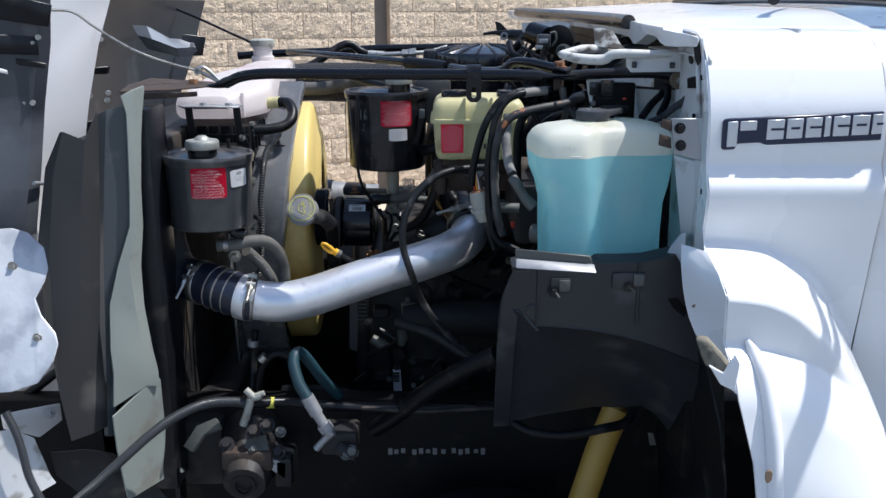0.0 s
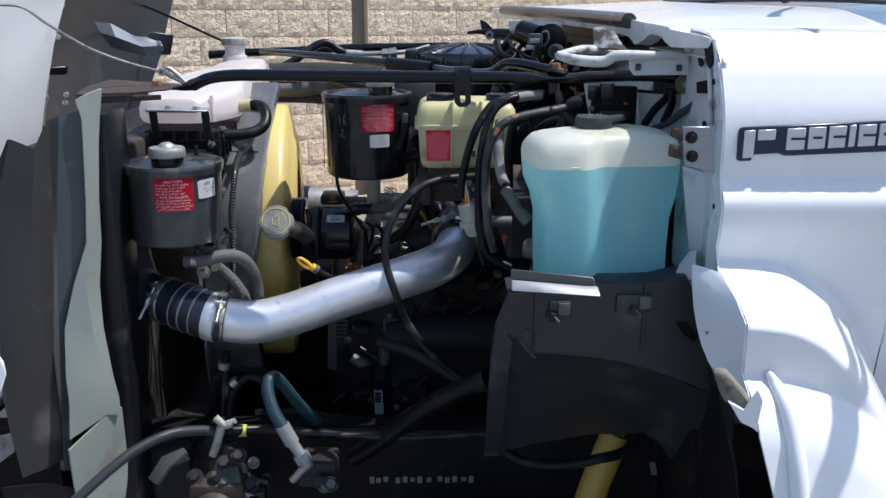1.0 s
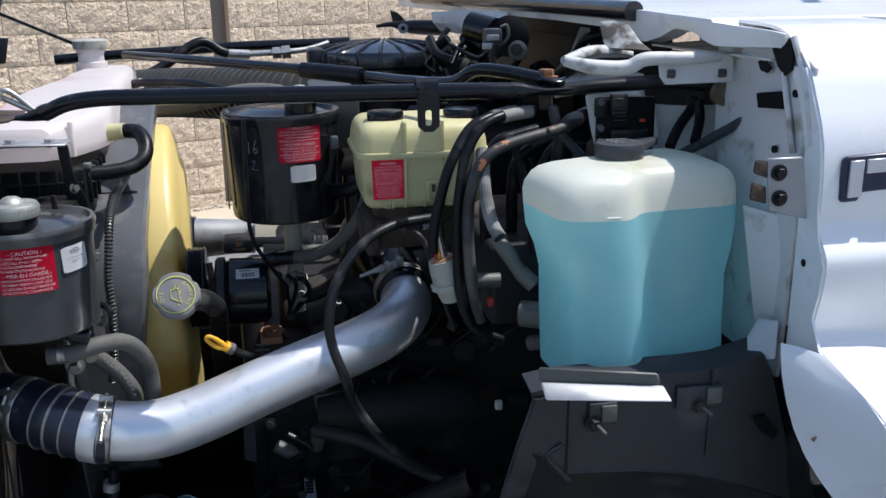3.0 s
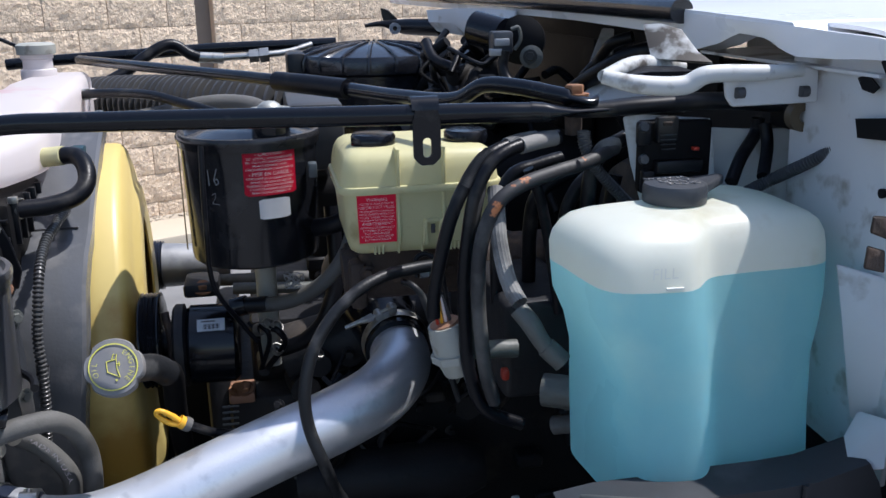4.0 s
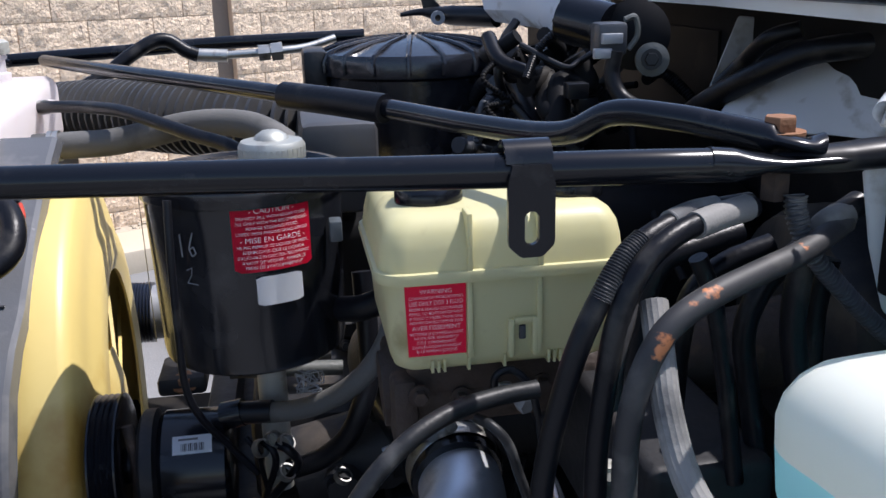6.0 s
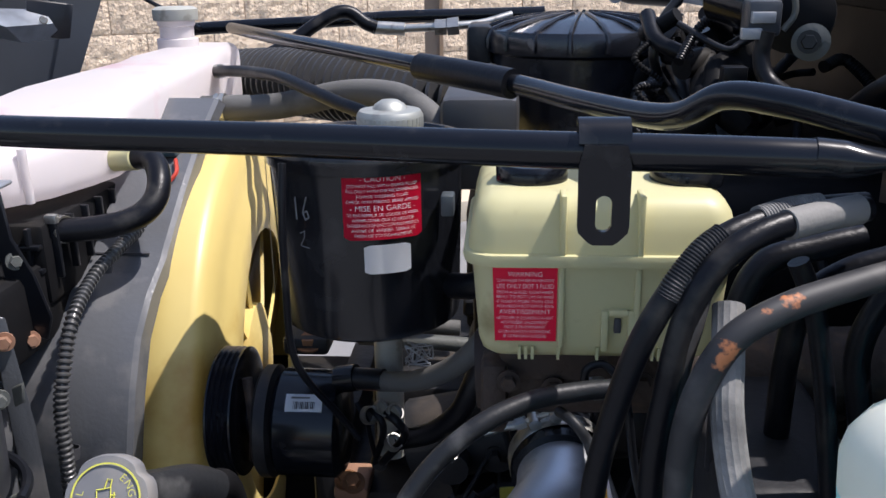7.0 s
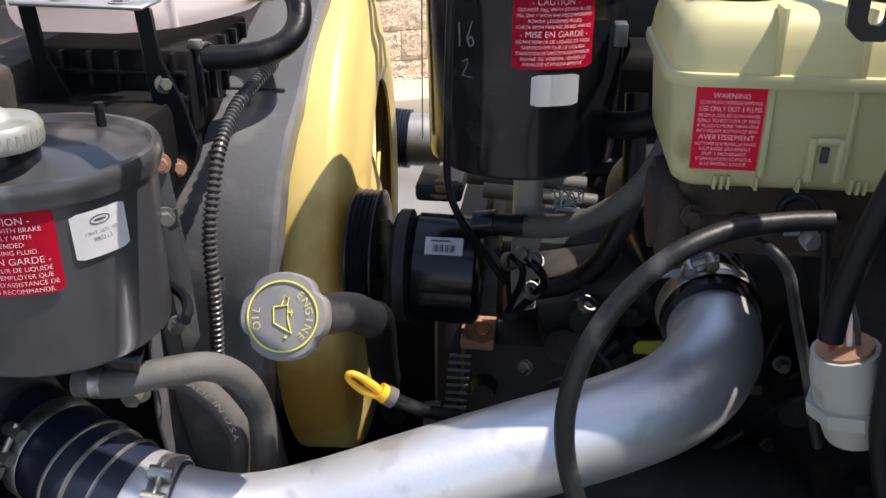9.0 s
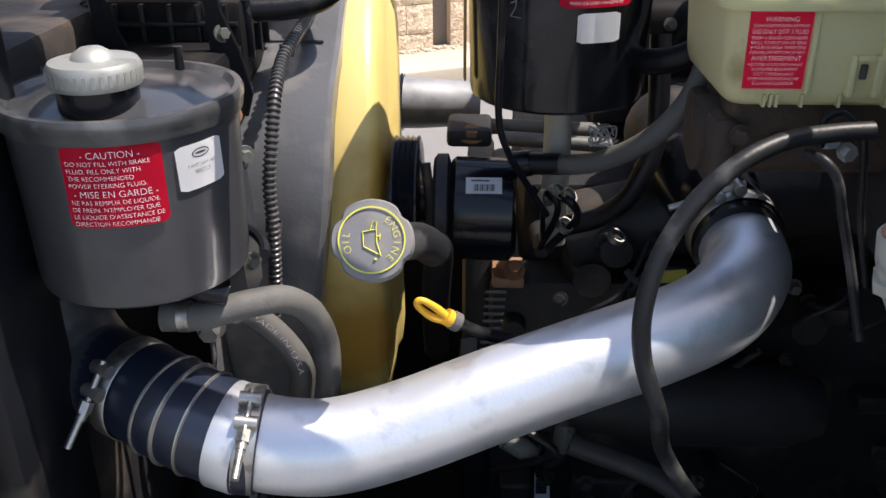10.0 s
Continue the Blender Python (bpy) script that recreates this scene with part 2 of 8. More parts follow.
M["dullzinc"] = material("dull_zinc_cap", (0.36, 0.37, 0.345), 0.5, metal=0.55, vary=0.15, scale=40, stain=(0.26, 0.26, 0.24), stain_amount=0.2, stain_scale=40)
M["strip"] = material("grey_joint_strip", (0.20, 0.17, 0.145), 0.8, vary=0.2, scale=6, bump=0.2)
M["windscreen"] = glass("windscreen_glass", (0.25, 0.32, 0.42), 0.03)


# ---- builders ----
def mesh_of(bm, name, smooth=40):
    me = bpy.data.meshes.new(name)
    bmesh.ops.recalc_face_normals(bm, faces=bm.faces)
    bm.to_mesh(me)
    bm.free()
    if smooth:
        me.shade_smooth()
        me.set_sharp_from_angle(angle=radians(smooth))
    return me


def part(name, bm, mat, parent=None, label="", smooth=40):
    """One mesh object under a thing or a part."""
    ob = new(name, mesh_of(bm, name, smooth))
    ob.data.materials.append(M[mat])
    if parent:
        ob.parent = parent
    if label:
        ob["label"] = label
    return ob


def thing(name, label, category, group="", kind=""):
    return tagged(new(name), label, category, group, kind)


def solo(name, bm, mat, label, category, group="", kind="", smooth=40):
    return tagged(part(name, bm, mat, smooth=smooth), label, category, group, kind)


def spline(points, per=8):
    """A smooth way through points (Catmull-Rom)."""
    p = [Vector(q) for q in points]
    if len(p) == 2:
        return p
    p = [p[0] * 2 - p[1], *p, p[-1] * 2 - p[-2]]
    out = []
    for i in range(1, len(p) - 2):
        a, b, c, d = p[i - 1:i + 3]
        for k in range(per):
            u = k / per
            out.append(0.5 * (2 * b + (c - a) * u + (2 * a - 5 * b + 4 * c - d) * u * u + (3 * b - a - 3 * c + d) * u ** 3))
    return out + [p[-2]]


def sweep(points, r, sides=12, per=8, ribs=0, depth=0.0, smooth_path=True, flat=None, ends=True):
    """A tube along points. r: one radius or one per point. ribs: rings per metre, depth: their height. flat: (from, to, factor) squash."""
    way = spline(points, per) if smooth_path else [Vector(q) for q in points]
    n_in = len(points)
    radii = []
    for i in range(len(way)):
        u = i / max(1, len(way) - 1) * (n_in - 1)
        k = min(int(u), n_in - 2)
        radii.append(r if isinstance(r, (int, float)) else r[k] + (r[k + 1] - r[k]) * (u - k))
    if ribs:
        length = sum((way[i + 1] - way[i]).length for i in range(len(way) - 1))
        count = max(8, int(length * ribs)) * 4
        acc, fine, fr, target = 0.0, [], [], 0.0
        step = length / count
        for i in range(len(way) - 1):
            seg = (way[i + 1] - way[i]).length
            while target <= acc + seg + 1e-9 and len(fine) <= count:
                u = (target - acc) / max(seg, 1e-9)
                fine.append(way[i].lerp(way[i + 1], u))
                fr.append(radii[i] + (radii[i + 1] - radii[i]) * u - (depth if len(fine) % 4 in (0, 3) else 0))
                target += step
            acc += seg
        way, radii = fine, fr
    bm = bmesh.new()
    up = Vector((0, 0, 1))
    rings = []
    tan0 = (way[1] - way[0]).normalized()
    side = tan0.cross(up if abs(tan0.z) < 0.9 else Vector((0, 1, 0))).normalized()
    for i, q in enumerate(way):
        tan = (way[min(i + 1, len(way) - 1)] - way[max(i - 1, 0)]).normalized()
        side = (side - tan * side.dot(tan)).normalized()
        oth = tan.cross(side)
        sq = 1.0
        if flat:
            u = i / (len(way) - 1)
            if flat[0] <= u <= flat[1]:
                sq = 1 - (1 - flat[2]) * min(1.0, (u - flat[0]) / max(1e-6, 0.35 * (flat[1] - flat[0])))
        rings.append([bm.verts.new(q + (side * math.cos(a) * (1 + (1 - sq) * 0.5) + oth * math.sin(a) * sq) * radii[i])
                      for a in (2 * math.pi * k / sides for k in range(sides))])
    for a, b in zip(rings, rings[1:]):
        for k in range(sides):
            bm.faces.new((a[k], a[(k + 1) % sides], b[(k + 1) % sides], b[k]))
    if ends:
        bm.faces.new(rings[0][::-1])
        bm.faces.new(rings[-1])
    return bm


def lathe(profile, centre=(0, 0, 0), axis="z", sides=40, turn=None, cap=True):
    """A turned body: profile of (radius, height) along an axis."""
    bm = bmesh.new()
    rings = []
    for r, h in profile:
        ring = []
        for k in range(sides):
            a = 2 * math.pi * k / sides
            v = Vector((math.cos(a) * r, math.sin(a) * r, h))
            ring.append(bm.verts.new(v))
        rings.append(ring)
    for a, b in zip(rings, rings[1:]):
        for k in range(sides):
            bm.faces.new((a[k], a[(k + 1) % sides], b[(k + 1) % sides], b[k]))
    if cap:
        bm.faces.new(rings[0][::-1])
        bm.faces.new(rings[-1])
    m = turn or {"z": Matrix(), "x": Matrix.Rotation(radians(90), 4, "Y"), "y": Matrix.Rotation(radians(-90), 4, "X")}[axis]
    bmesh.ops.transform(bm, matrix=Matrix.Translation(centre) @ m, verts=bm.verts)
    return bm


def towards(centre, way):
    """A pose at centre whose z axis points along way."""
    return Matrix.Translation(centre) @ Vector(way).to_track_quat("Z", "Y").to_matrix().to_4x4()


def box(lo, hi, bevel=0.004, seg=2):
    bm = bmesh.new()
    bmesh.ops.create_cube(bm, size=1)
    lo, hi = Vector(lo), Vector(hi)
    for v in bm.verts:
        v.co = Vector([lo[i] + (v.co[i] + 0.5) * (hi[i] - lo[i]) for i in range(3)])
    if bevel:
        bmesh.ops.bevel(bm, geom=bm.edges, offset=bevel, segments=seg, affect="EDGES", profile=0.5)
    return bm


def plate(outline, way, bevel=0.0015):
    """A sheet: an outline in space, thickened along way."""
    bm = bmesh.new()
    a = [bm.verts.new(q) for q in outline]
    b = [bm.verts.new(Vector(q) + Vector(way)) for q in outline]
    bm.faces.new(a)
    bm.faces.new(b[::-1])
    n = len(a)
    for k in range(n):
        bm.faces.new((a[k], b[k], b[(k + 1) % n], a[(k + 1) % n]))
    if bevel:
        bmesh.ops.recalc_face_normals(bm, faces=bm.faces)
        bmesh.ops.bevel(bm, geom=bm.edges, offset=bevel, segments=1, affect="EDGES")
    return bm


def sheet(rows, thick, way=None):
    """A bent sheet through a grid of points, thickened."""
    bm = bmesh.new()
    g = [[bm.verts.new(q) for q in r] for r in rows]
    for a, b in zip(g, g[1:]):
        for k in range(len(a) - 1):
            bm.faces.new((a[k], a[k + 1], b[k + 1], b[k]))
    bmesh.ops.recalc_face_normals(bm, faces=bm.faces)
    if way:
        bm.normal_update()
    bmesh.ops.solidify(bm, geom=bm.faces[:], thickness=thick)
    return bm


def joined(*parts):
    """Several bmeshes of one part as one."""
    out = bmesh.new()
    for b in parts:
        me = bpy.data.meshes.new("tmp")
        b.to_mesh(me)
        b.free()
        out.from_mesh(me)
        bpy.data.meshes.remove(me)
    return out


def words(text, size, align="CENTER"):
    """Lettering as a flat bmesh in x and y, its top line at y = 0."""
    cu = bpy.data.curves.new("words", "FONT")
    cu.body, cu.size, cu.align_x, cu.align_y, cu.offset = text, size, align, "TOP", -0.014 * size
    ob = bpy.data.objects.new("words", cu)
    scene.collection.objects.link(ob)
    bpy.context.view_layer.update()
    me = bpy.data.meshes.new_from_object(ob.evaluated_get(bpy.context.evaluated_depsgraph_get()))
    bpy.data.objects.remove(ob)
    bpy.data.curves.remove(cu)
    bm = bmesh.new()
    bm.from_mesh(me)
    bpy.data.meshes.remove(me)
    return bm


def wrap(bm, centre, radius, angle, top):
    """Bends flat lettering or a flat sheet (x across, y up) round an upright cylinder; angle is the middle's bearing from -y."""
    for v in bm.verts:
        a = angle + v.co.x / radius
        r = radius + v.co.z
        v.co = Vector((centre[0] + math.sin(a) * r, centre[1] - math.cos(a) * r, top + v.co.y))
    return bm


def flat_sheet(w, h, t=0.0006, nx=10, r=0.003):
    """A thin sticker with clipped corners, its top edge at y = 0."""
    bm = bmesh.new()
    xs = [-w / 2 + w * i / nx for i in range(nx + 1)]
    top = [bm.verts.new((x, -r if i in (0, nx) else 0, t)) for i, x in enumerate(xs)]
    bot = [bm.verts.new((x, -h + r if i in (0, nx) else -h, t)) for i, x in enumerate(xs)]
    for i in range(nx):
        bm.faces.new((bot[i], bot[i + 1], top[i + 1], top[i]))
    bmesh.ops.solidify(bm, geom=bm.faces[:], thickness=t)
    return bm


def hexbolt(centre, way, r=0.008, h=0.006, washer=True):
    prof = lathe([(r, 0), (r, h * 0.85), (r * 0.9, h)], sides=6, turn=Matrix())
    if washer:
        prof = joined(prof, lathe([(r * 1.5, -0.002), (r * 1.5, 0.0005)], sides=16, turn=Matrix()))
    bmesh.ops.transform(prof, matrix=towards(centre, way), verts=prof.verts)
    return prof


def band(points, k, width, r, sides=24):
    """A clamp band round a tube's way at index k."""
    a = (Vector(points[k + 1]) - Vector(points[k])).normalized()
    c = Vector(points[k])
    bm = lathe([(r, -width / 2), (r + 0.0015, -width / 2), (r + 0.0015, width / 2), (r, width / 2)], sides=sides, turn=Matrix(), cap=False)
    bmesh.ops.transform(bm, matrix=towards(c, a), verts=bm.verts)
    return bm


# ---- ground and wall ----
WALL = 0.0
WM = pose(-0.50, 7.62, 0, 0, 0, 25.5)
ground = bmesh.new()
bmesh.ops.create_grid(ground, x_segments=40, y_segments=40, size=300)
solo("ground", ground, "asphalt", "sunlit grey asphalt of a parking lot", "ground", kind="structure")
set_back = []
set_back.append(solo("kerb", box((-30, WALL - 0.75, -0.1), (30, WALL - 0.28, 0.14), 0.02), "concrete", "tan concrete kerb in front of the wall", "kerb", kind="structure"))
set_back.append(solo("gravel_strip", box((-30, WALL - 0.29, -0.1), (30, WALL + 0.1, 0.10), 0), "gravel", "strip of small stones at the wall foot", "gravel", kind="structure"))
for ob in set_back:
    ob.matrix_basis = WM


# ---- cab: cowl side, wheel flare, badge, cowl top ----
def lerp_table(table, v):
    for (a, fa), (b, fb) in zip(table, table[1:]):
        if v <= b:
            return fa + (fb - fa) * max(0.0, (v - a) / (b - a))
    return table[-1][1]


FACE = [(0.30, 1.40), (0.70, 1.446), (0.90, 1.470), (1.00, 1.476), (1.20, 1.447), (1.30, 1.431), (1.355, 1.420), (1.368, 1.421), (1.398, 1.440), (1.408, 1.444), (1.425, 1.441),
        (1.49, 1.447), (1.512, 1.455), (1.544, 1.472), (1.56, 1.481), (1.582, 1.502), (1.597, 1.525), (1.609, 1.550), (1.614, 1.582), (1.617, 1.65)]
EDGE = [(0.70, 0.475), (0.90, 0.470), (1.00, 0.460), (1.09, 0.438), (1.12, 0.436), (1.16, 0.430), (1.22, 0.428), (1.30, 0.430), (1.60, 0.430), (1.7, 0.43)]
# the wheel flare: heights, along x, of its upper curve, of the edge of its first shelf and of the foot of the wall below
FLARE_TOP = [(0.4, 1.278), (0.451, 1.277), (0.516, 1.272), (0.585, 1.241), (0.638, 1.193), (0.666, 1.153), (0.695, 1.112), (0.722, 1.049)]
FLARE_MID = [(0.4, 1.2329999999999999), (0.419, 1.23), (0.484, 1.221), (0.528, 1.203), (0.576, 1.164), (0.6, 1.139), (0.627, 1.099), (0.655, 1.064), (0.72, 0.965)]
FLARE_LOW = [(0.4, 1.162), (0.487, 1.15), (0.532, 1.136), (0.568, 1.12), (0.625, 1.082), (0.669, 1.04), (0.693, 1.011), (0.73, 0.935)]
SHELF = [(-0.12, 0.0), (0.0, 0.004), (0.25, 0.044), (0.60, 0.120), (0.88, 0.158), (1.0, 0.165)]
APRON = [(0.0, 0.171), (0.006, 0.180), (0.03, 0.214), (0.08, 0.250), (0.20, 0.285), (0.60, 0.310)]


def smooth_table(table, v):
    """A smooth curve through a table that makes no new bumps."""
    if v <= table[0][0]:
        return table[0][1]
    if v >= table[-1][0]:
        return table[-1][1]
    k = max(i for i in range(len(table) - 1) if table[i][0] <= v)
    rise = [(b[1] - a[1]) / (b[0] - a[0]) for a, b in zip(table, table[1:])]

    def lean(i):
        if i in (0, len(table) - 1):
            return rise[0] if i == 0 else rise[-1]
        return 0.0 if rise[i - 1] * rise[i] <= 0 else 2 * rise[i - 1] * rise[i] / (rise[i - 1] + rise[i])

    h = table[k + 1][0] - table[k][0]
    u = (v - table[k][0]) / h
    return (table[k][1] * (1 + 2 * u) * (1 - u) ** 2 + h * lean(k) * u * (1 - u) ** 2
            + table[k + 1][1] * u * u * (3 - 2 * u) + h * lean(k + 1) * u * u * (u - 1))


def skin(x, z):
    hi, mid, lo = smooth_table(FLARE_TOP, x), smooth_table(FLARE_MID, x), smooth_table(FLARE_LOW, x)
    if z >= mid:
        swell = smooth_table(SHELF, (hi - z) / (hi - mid))
    elif z >= lo:
        swell = 0.165 + 0.006 * (mid - z) / (mid - lo)
    else:
        swell = smooth_table(APRON, lo - z)
    return smooth_table(FACE, z) - swell


cab = thing("truck_cab", "white painted truck cab side with cowl and wheel flare", "truck cab")
rows = []
heights = [0.36 + 0.06 * i for i in range(6)] + [0.72 + 0.005 * i for i in range(127)] + [1.3545, 1.358, 1.362, 1.366, 1.370, 1.374, 1.378, 1.382, 1.386, 1.390, 1.394, 1.398, 1.402, 1.406, 1.410, 1.415, 1.420, 1.44, 1.47, 1.49, 1.51, 1.525, 1.54, 1.55, 1.56, 1.57, 1.578, 1.586, 1.593, 1.599, 1.605, 1.610, 1.613, 1.615, 1.617]
for z in heights:
    x0 = lerp_table(EDGE, z)
    rows.append([(x0 + (0.713 - x0) * k / 56, skin(x0 + (0.713 - x0) * k / 56, z), z) for k in range(57)])
part("cowl_side", sheet(rows, 0.004), "white", cab, smooth=60)
rows = [[(0.719 + 0.06 * k, lerp_table(FACE, z) - 0.002 if k else lerp_table(FACE, z) + 0.01, z) for k in range(26)] for z in heights]
part("door_skin", sheet(rows, 0.004), "white", cab, smooth=60)
# inner flange that carries the hood seal
flange_rows = []
for z, xa, ya in ((1.267, 0.398, 1.440), (1.250, 0.398, 1.436), (1.232, 0.398, 1.430), (1.205, 0.399, 1.418), (1.180, 0.401, 1.402), (1.160, 0.403, 1.382), (1.145, 0.407, 1.362), (1.128, 0.414, 1.336), (1.112, 0.421, 1.306), (1.098, 0.428, 1.276)):
    xe = lerp_table(EDGE, z)
    ye = skin(xe, z) + 0.003
    flange_rows.append([(xa, ya, z + 0.004), (xa + (xe - xa) * 0.5, ya + (ye - ya) * 0.5 + 0.006, z + 0.002), (xe, ye, z)])
flange = sheet(flange_rows, 0.003)
part("seal_flange", flange, "white", cab)
part("flange_bolt", hexbolt((0.423, 1.368, 1.200), (-0.5, -0.8, 0), 0.005, 0.005), "rust", cab)
part("foam_block", plate([(0.376, 1.250, 1.174), (0.392, 1.245, 1.176), (0.414, 1.235, 1.152), (0.431, 1.228, 1.130), (0.429, 1.226, 1.120), (0.410, 1.236, 1.128), (0.392, 1.244, 1.134), (0.384, 1.248, 1.152)], (0.002, 0.016, 0.004), 0.003), "foam", cab, "torn grey foam pad")
part("flange_tip", plate([(0.388, 1.219, 1.147), (0.409, 1.214, 1.136), (0.421, 1.205, 1.169), (0.428, 1.203, 1.155), (0.425, 1.208, 1.111), (0.406, 1.216, 1.118)], (0, 0.004, 0.002), 0.001), "white", cab)
bead = [(x, skin(x, z) - 0.002, z) for x, z in ((0.462, 1.164), (0.472, 1.145), (0.480, 1.12), (0.487, 1.06), (0.491, 1.0), (0.493, 0.94), (0.492, 0.86))]
part("flare_bead", sweep(bead, [0.004, 0.010, 0.012, 0.013, 0.013, 0.012, 0.011], 14), "white", cab)
part("flare_patch", plate([(0.468, 1.171, 1.002), (0.474, 1.171, 1.006), (0.479, 1.171, 1.0), (0.478, 1.170, 0.988), (0.472, 1.170, 0.982), (0.467, 1.170, 0.990)], (0, 0.003, 0)), "chip", cab, "chipped rusty spot of bare metal")
# chips and rust on the flange where the seal sat
for q, s in (((0.405, 1.372, 1.186), 0.004), ((0.412, 1.368, 1.184), 0.003), ((0.419, 1.362, 1.186), 0.005), ((0.424, 1.358, 1.190), 0.004)):
    part("rust_chip", plate([(q[0] - s, q[1], q[2]), (q[0], q[1] - s * 0.6, q[2] + s * 0.8), (q[0] + s, q[1], q[2] + s * 0.2), (q[0] + s * 0.3, q[1] + s * 0.5, q[2] - s)], (0, 0.002, 0.001), 0), "chip", cab)
# badge: dark outline with silver shapes
BT = 0.010
badge = part("badge", plate([(0.449, 1.4385, 1.466 + BT), (0.453, 1.4380, 1.470 + BT), (0.705, 1.4380, 1.482 + BT), (0.705, 1.4380, 1.446), (0.520, 1.4380, 1.438), (0.510, 1.4380, 1.442),
                             (0.474, 1.4380, 1.440), (0.470, 1.4370, 1.431), (0.452, 1.4370, 1.430), (0.449, 1.4385, 1.433)], (0, 0.006, 0)), "navy", cab, "dark blue badge outline with silver shapes")
for k, (x0, x1) in enumerate(((0.456, 0.472), (0.476, 0.502), (0.519, 0.546), (0.551, 0.576), (0.581, 0.606), (0.611, 0.620), (0.625, 0.650), (0.655, 0.682), (0.687, 0.703))):
    dz = 0.052 * (x0 - 0.452)
    lo = 1.435 if k == 0 else (1.460 if k == 1 else 1.4435)
    hi = 1.475 + dz
    out = [(x0, 1.4345, hi), (x1, 1.4345, hi + 0.0012), (x1, 1.4345, lo + 0.001 + dz), (x0, 1.4345, lo + dz)]
    part("badge_shape", plate(out, (0, 0.004, 0), 0.0008), "silver", badge)
    if k > 1 and x1 - x0 > 0.012:
        cz = 1.4600 + dz
        part("badge_groove", plate([(x0 + 0.006, 1.4335, cz + 0.002), (x1 - (0.005 if k % 2 else 0), 1.4335, cz + 0.0025), (x1 - (0.005 if k % 2 else 0), 1.4335, cz - 0.0012), (x0 + 0.006, 1.4335, cz - 0.0016)], (0, 0.001, 0), 0), "navy", badge)

# cowl top and windscreen
LIP = [(1.535, 0.425), (1.60, 0.402), (1.75, 0.378), (1.86, 0.372), (2.05, 0.372), (2.3, 0.358), (2.6, 0.328), (2.9, 0.278), (3.4, 0.22)]
rows = []
for y in (1.642, 1.652, 1.67, 1.70, 1.75, 1.80, 1.86, 2.0, 2.2, 2.6, 3.0, 3.3):
    x0 = lerp_table(LIP, y)
    zc = 1.607 + 0.016 * min(1.0, (y - 1.535) / 0.3) ** 0.6 + 0.012 * (y - 1.535)
    rows.append([(x0 + (1.25 - x0) * k / 10, y, zc + 0.05 * (k / 10) * min(1.0, max(0.0, (y - 1.646) / 0.25)) - (0.010 if y < 1.65 else 0.0)) for k in range(11)])
part("cowl_top", sheet(rows, 0.004), "white", cab, smooth=60)
rows = []
for y in (1.62, 1.75, 2.0, 2.4, 2.8, 3.2):
    rows.append([(0.80 + 0.35 * k, y + 0.02 * k, 1.668 + 0.42 * k) for k in range(3)])
part("windscreen", sheet(rows, 0.005), "windscreen", cab, "tinted glass windscreen")
part("windscreen_seal", sweep([(0.80, 1.60, 1.662), (0.80, 2.0, 1.672), (0.80, 2.6, 1.675), (0.80, 3.2, 1.672)], 0.012, 10), "black", cab)
part("wiper_arm", sweep([(0.64, 1.80, 1.668), (0.68, 1.87, 1.69), (0.80, 2.05, 1.73)], [0.012, 0.008, 0.005], 10), "satin", cab)
# black gasket along the lip and the stepped white front of the cowl
gk = [(lerp_table(LIP, y) - 0.004, y, 1.605 + 0.016 * min(1.0, (y - 1.535) / 0.3) ** 0.6 + 0.012 * (y - 1.535)) for y in (1.84, 1.92, 2.0, 2.2, 2.5, 2.8, 3.1)]
part("cowl_gasket", sweep(gk, 0.0145, 14), "lidblack", cab, "black rubber gasket along the cowl lip")
rows = []
for y in [1.535 + 0.0125 * i for i in range(28)] + [1.92, 2.2, 2.6, 3.0, 3.3]:
    x0 = lerp_table(LIP, y)
    top = 1.604 + 0.016 * min(1.0, (y - 1.535) / 0.3) ** 0.6 + 0.012 * (y - 1.535)
    d = lerp_table([(1.535, 0.014), (1.57, 0.018), (1.60, 0.022), (1.65, 0.026), (1.675, 0.020), (1.69, 0.013), (1.735, 0.012), (1.77, 0.026), (1.82, 0.038), (1.86, 0.026), (2.0, 0.022), (9, 0.022)], y)
    rows.append([(x0 + 0.002, y, top), (x0 + 0.003, y, top - d * 0.5), (x0 + 0.006, y, top - d), (x0 + 0.03, y, top - d - 0.002)])
part("cowl_front", sheet(rows, 0.003), "white", cab)
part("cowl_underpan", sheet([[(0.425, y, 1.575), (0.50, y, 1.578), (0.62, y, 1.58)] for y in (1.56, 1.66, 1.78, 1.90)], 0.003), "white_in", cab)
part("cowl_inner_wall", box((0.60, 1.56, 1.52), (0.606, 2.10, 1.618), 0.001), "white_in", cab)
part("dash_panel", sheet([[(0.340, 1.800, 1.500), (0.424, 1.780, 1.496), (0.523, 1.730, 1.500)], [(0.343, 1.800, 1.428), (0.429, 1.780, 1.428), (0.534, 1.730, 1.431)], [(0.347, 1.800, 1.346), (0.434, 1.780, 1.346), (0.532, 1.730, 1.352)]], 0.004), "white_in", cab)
part("hinge_pocket", box((0.442, 1.700, 1.502), ((0.492, 1.700, 1.500)[0], 1.76, (0.437, 1.700, 1.574)[2]), 0.004), "frame", cab)
part("cab_floor", box((0.52, 1.47, 0.40), (2.2, 3.30, 0.48), 0.01), "satin", cab)
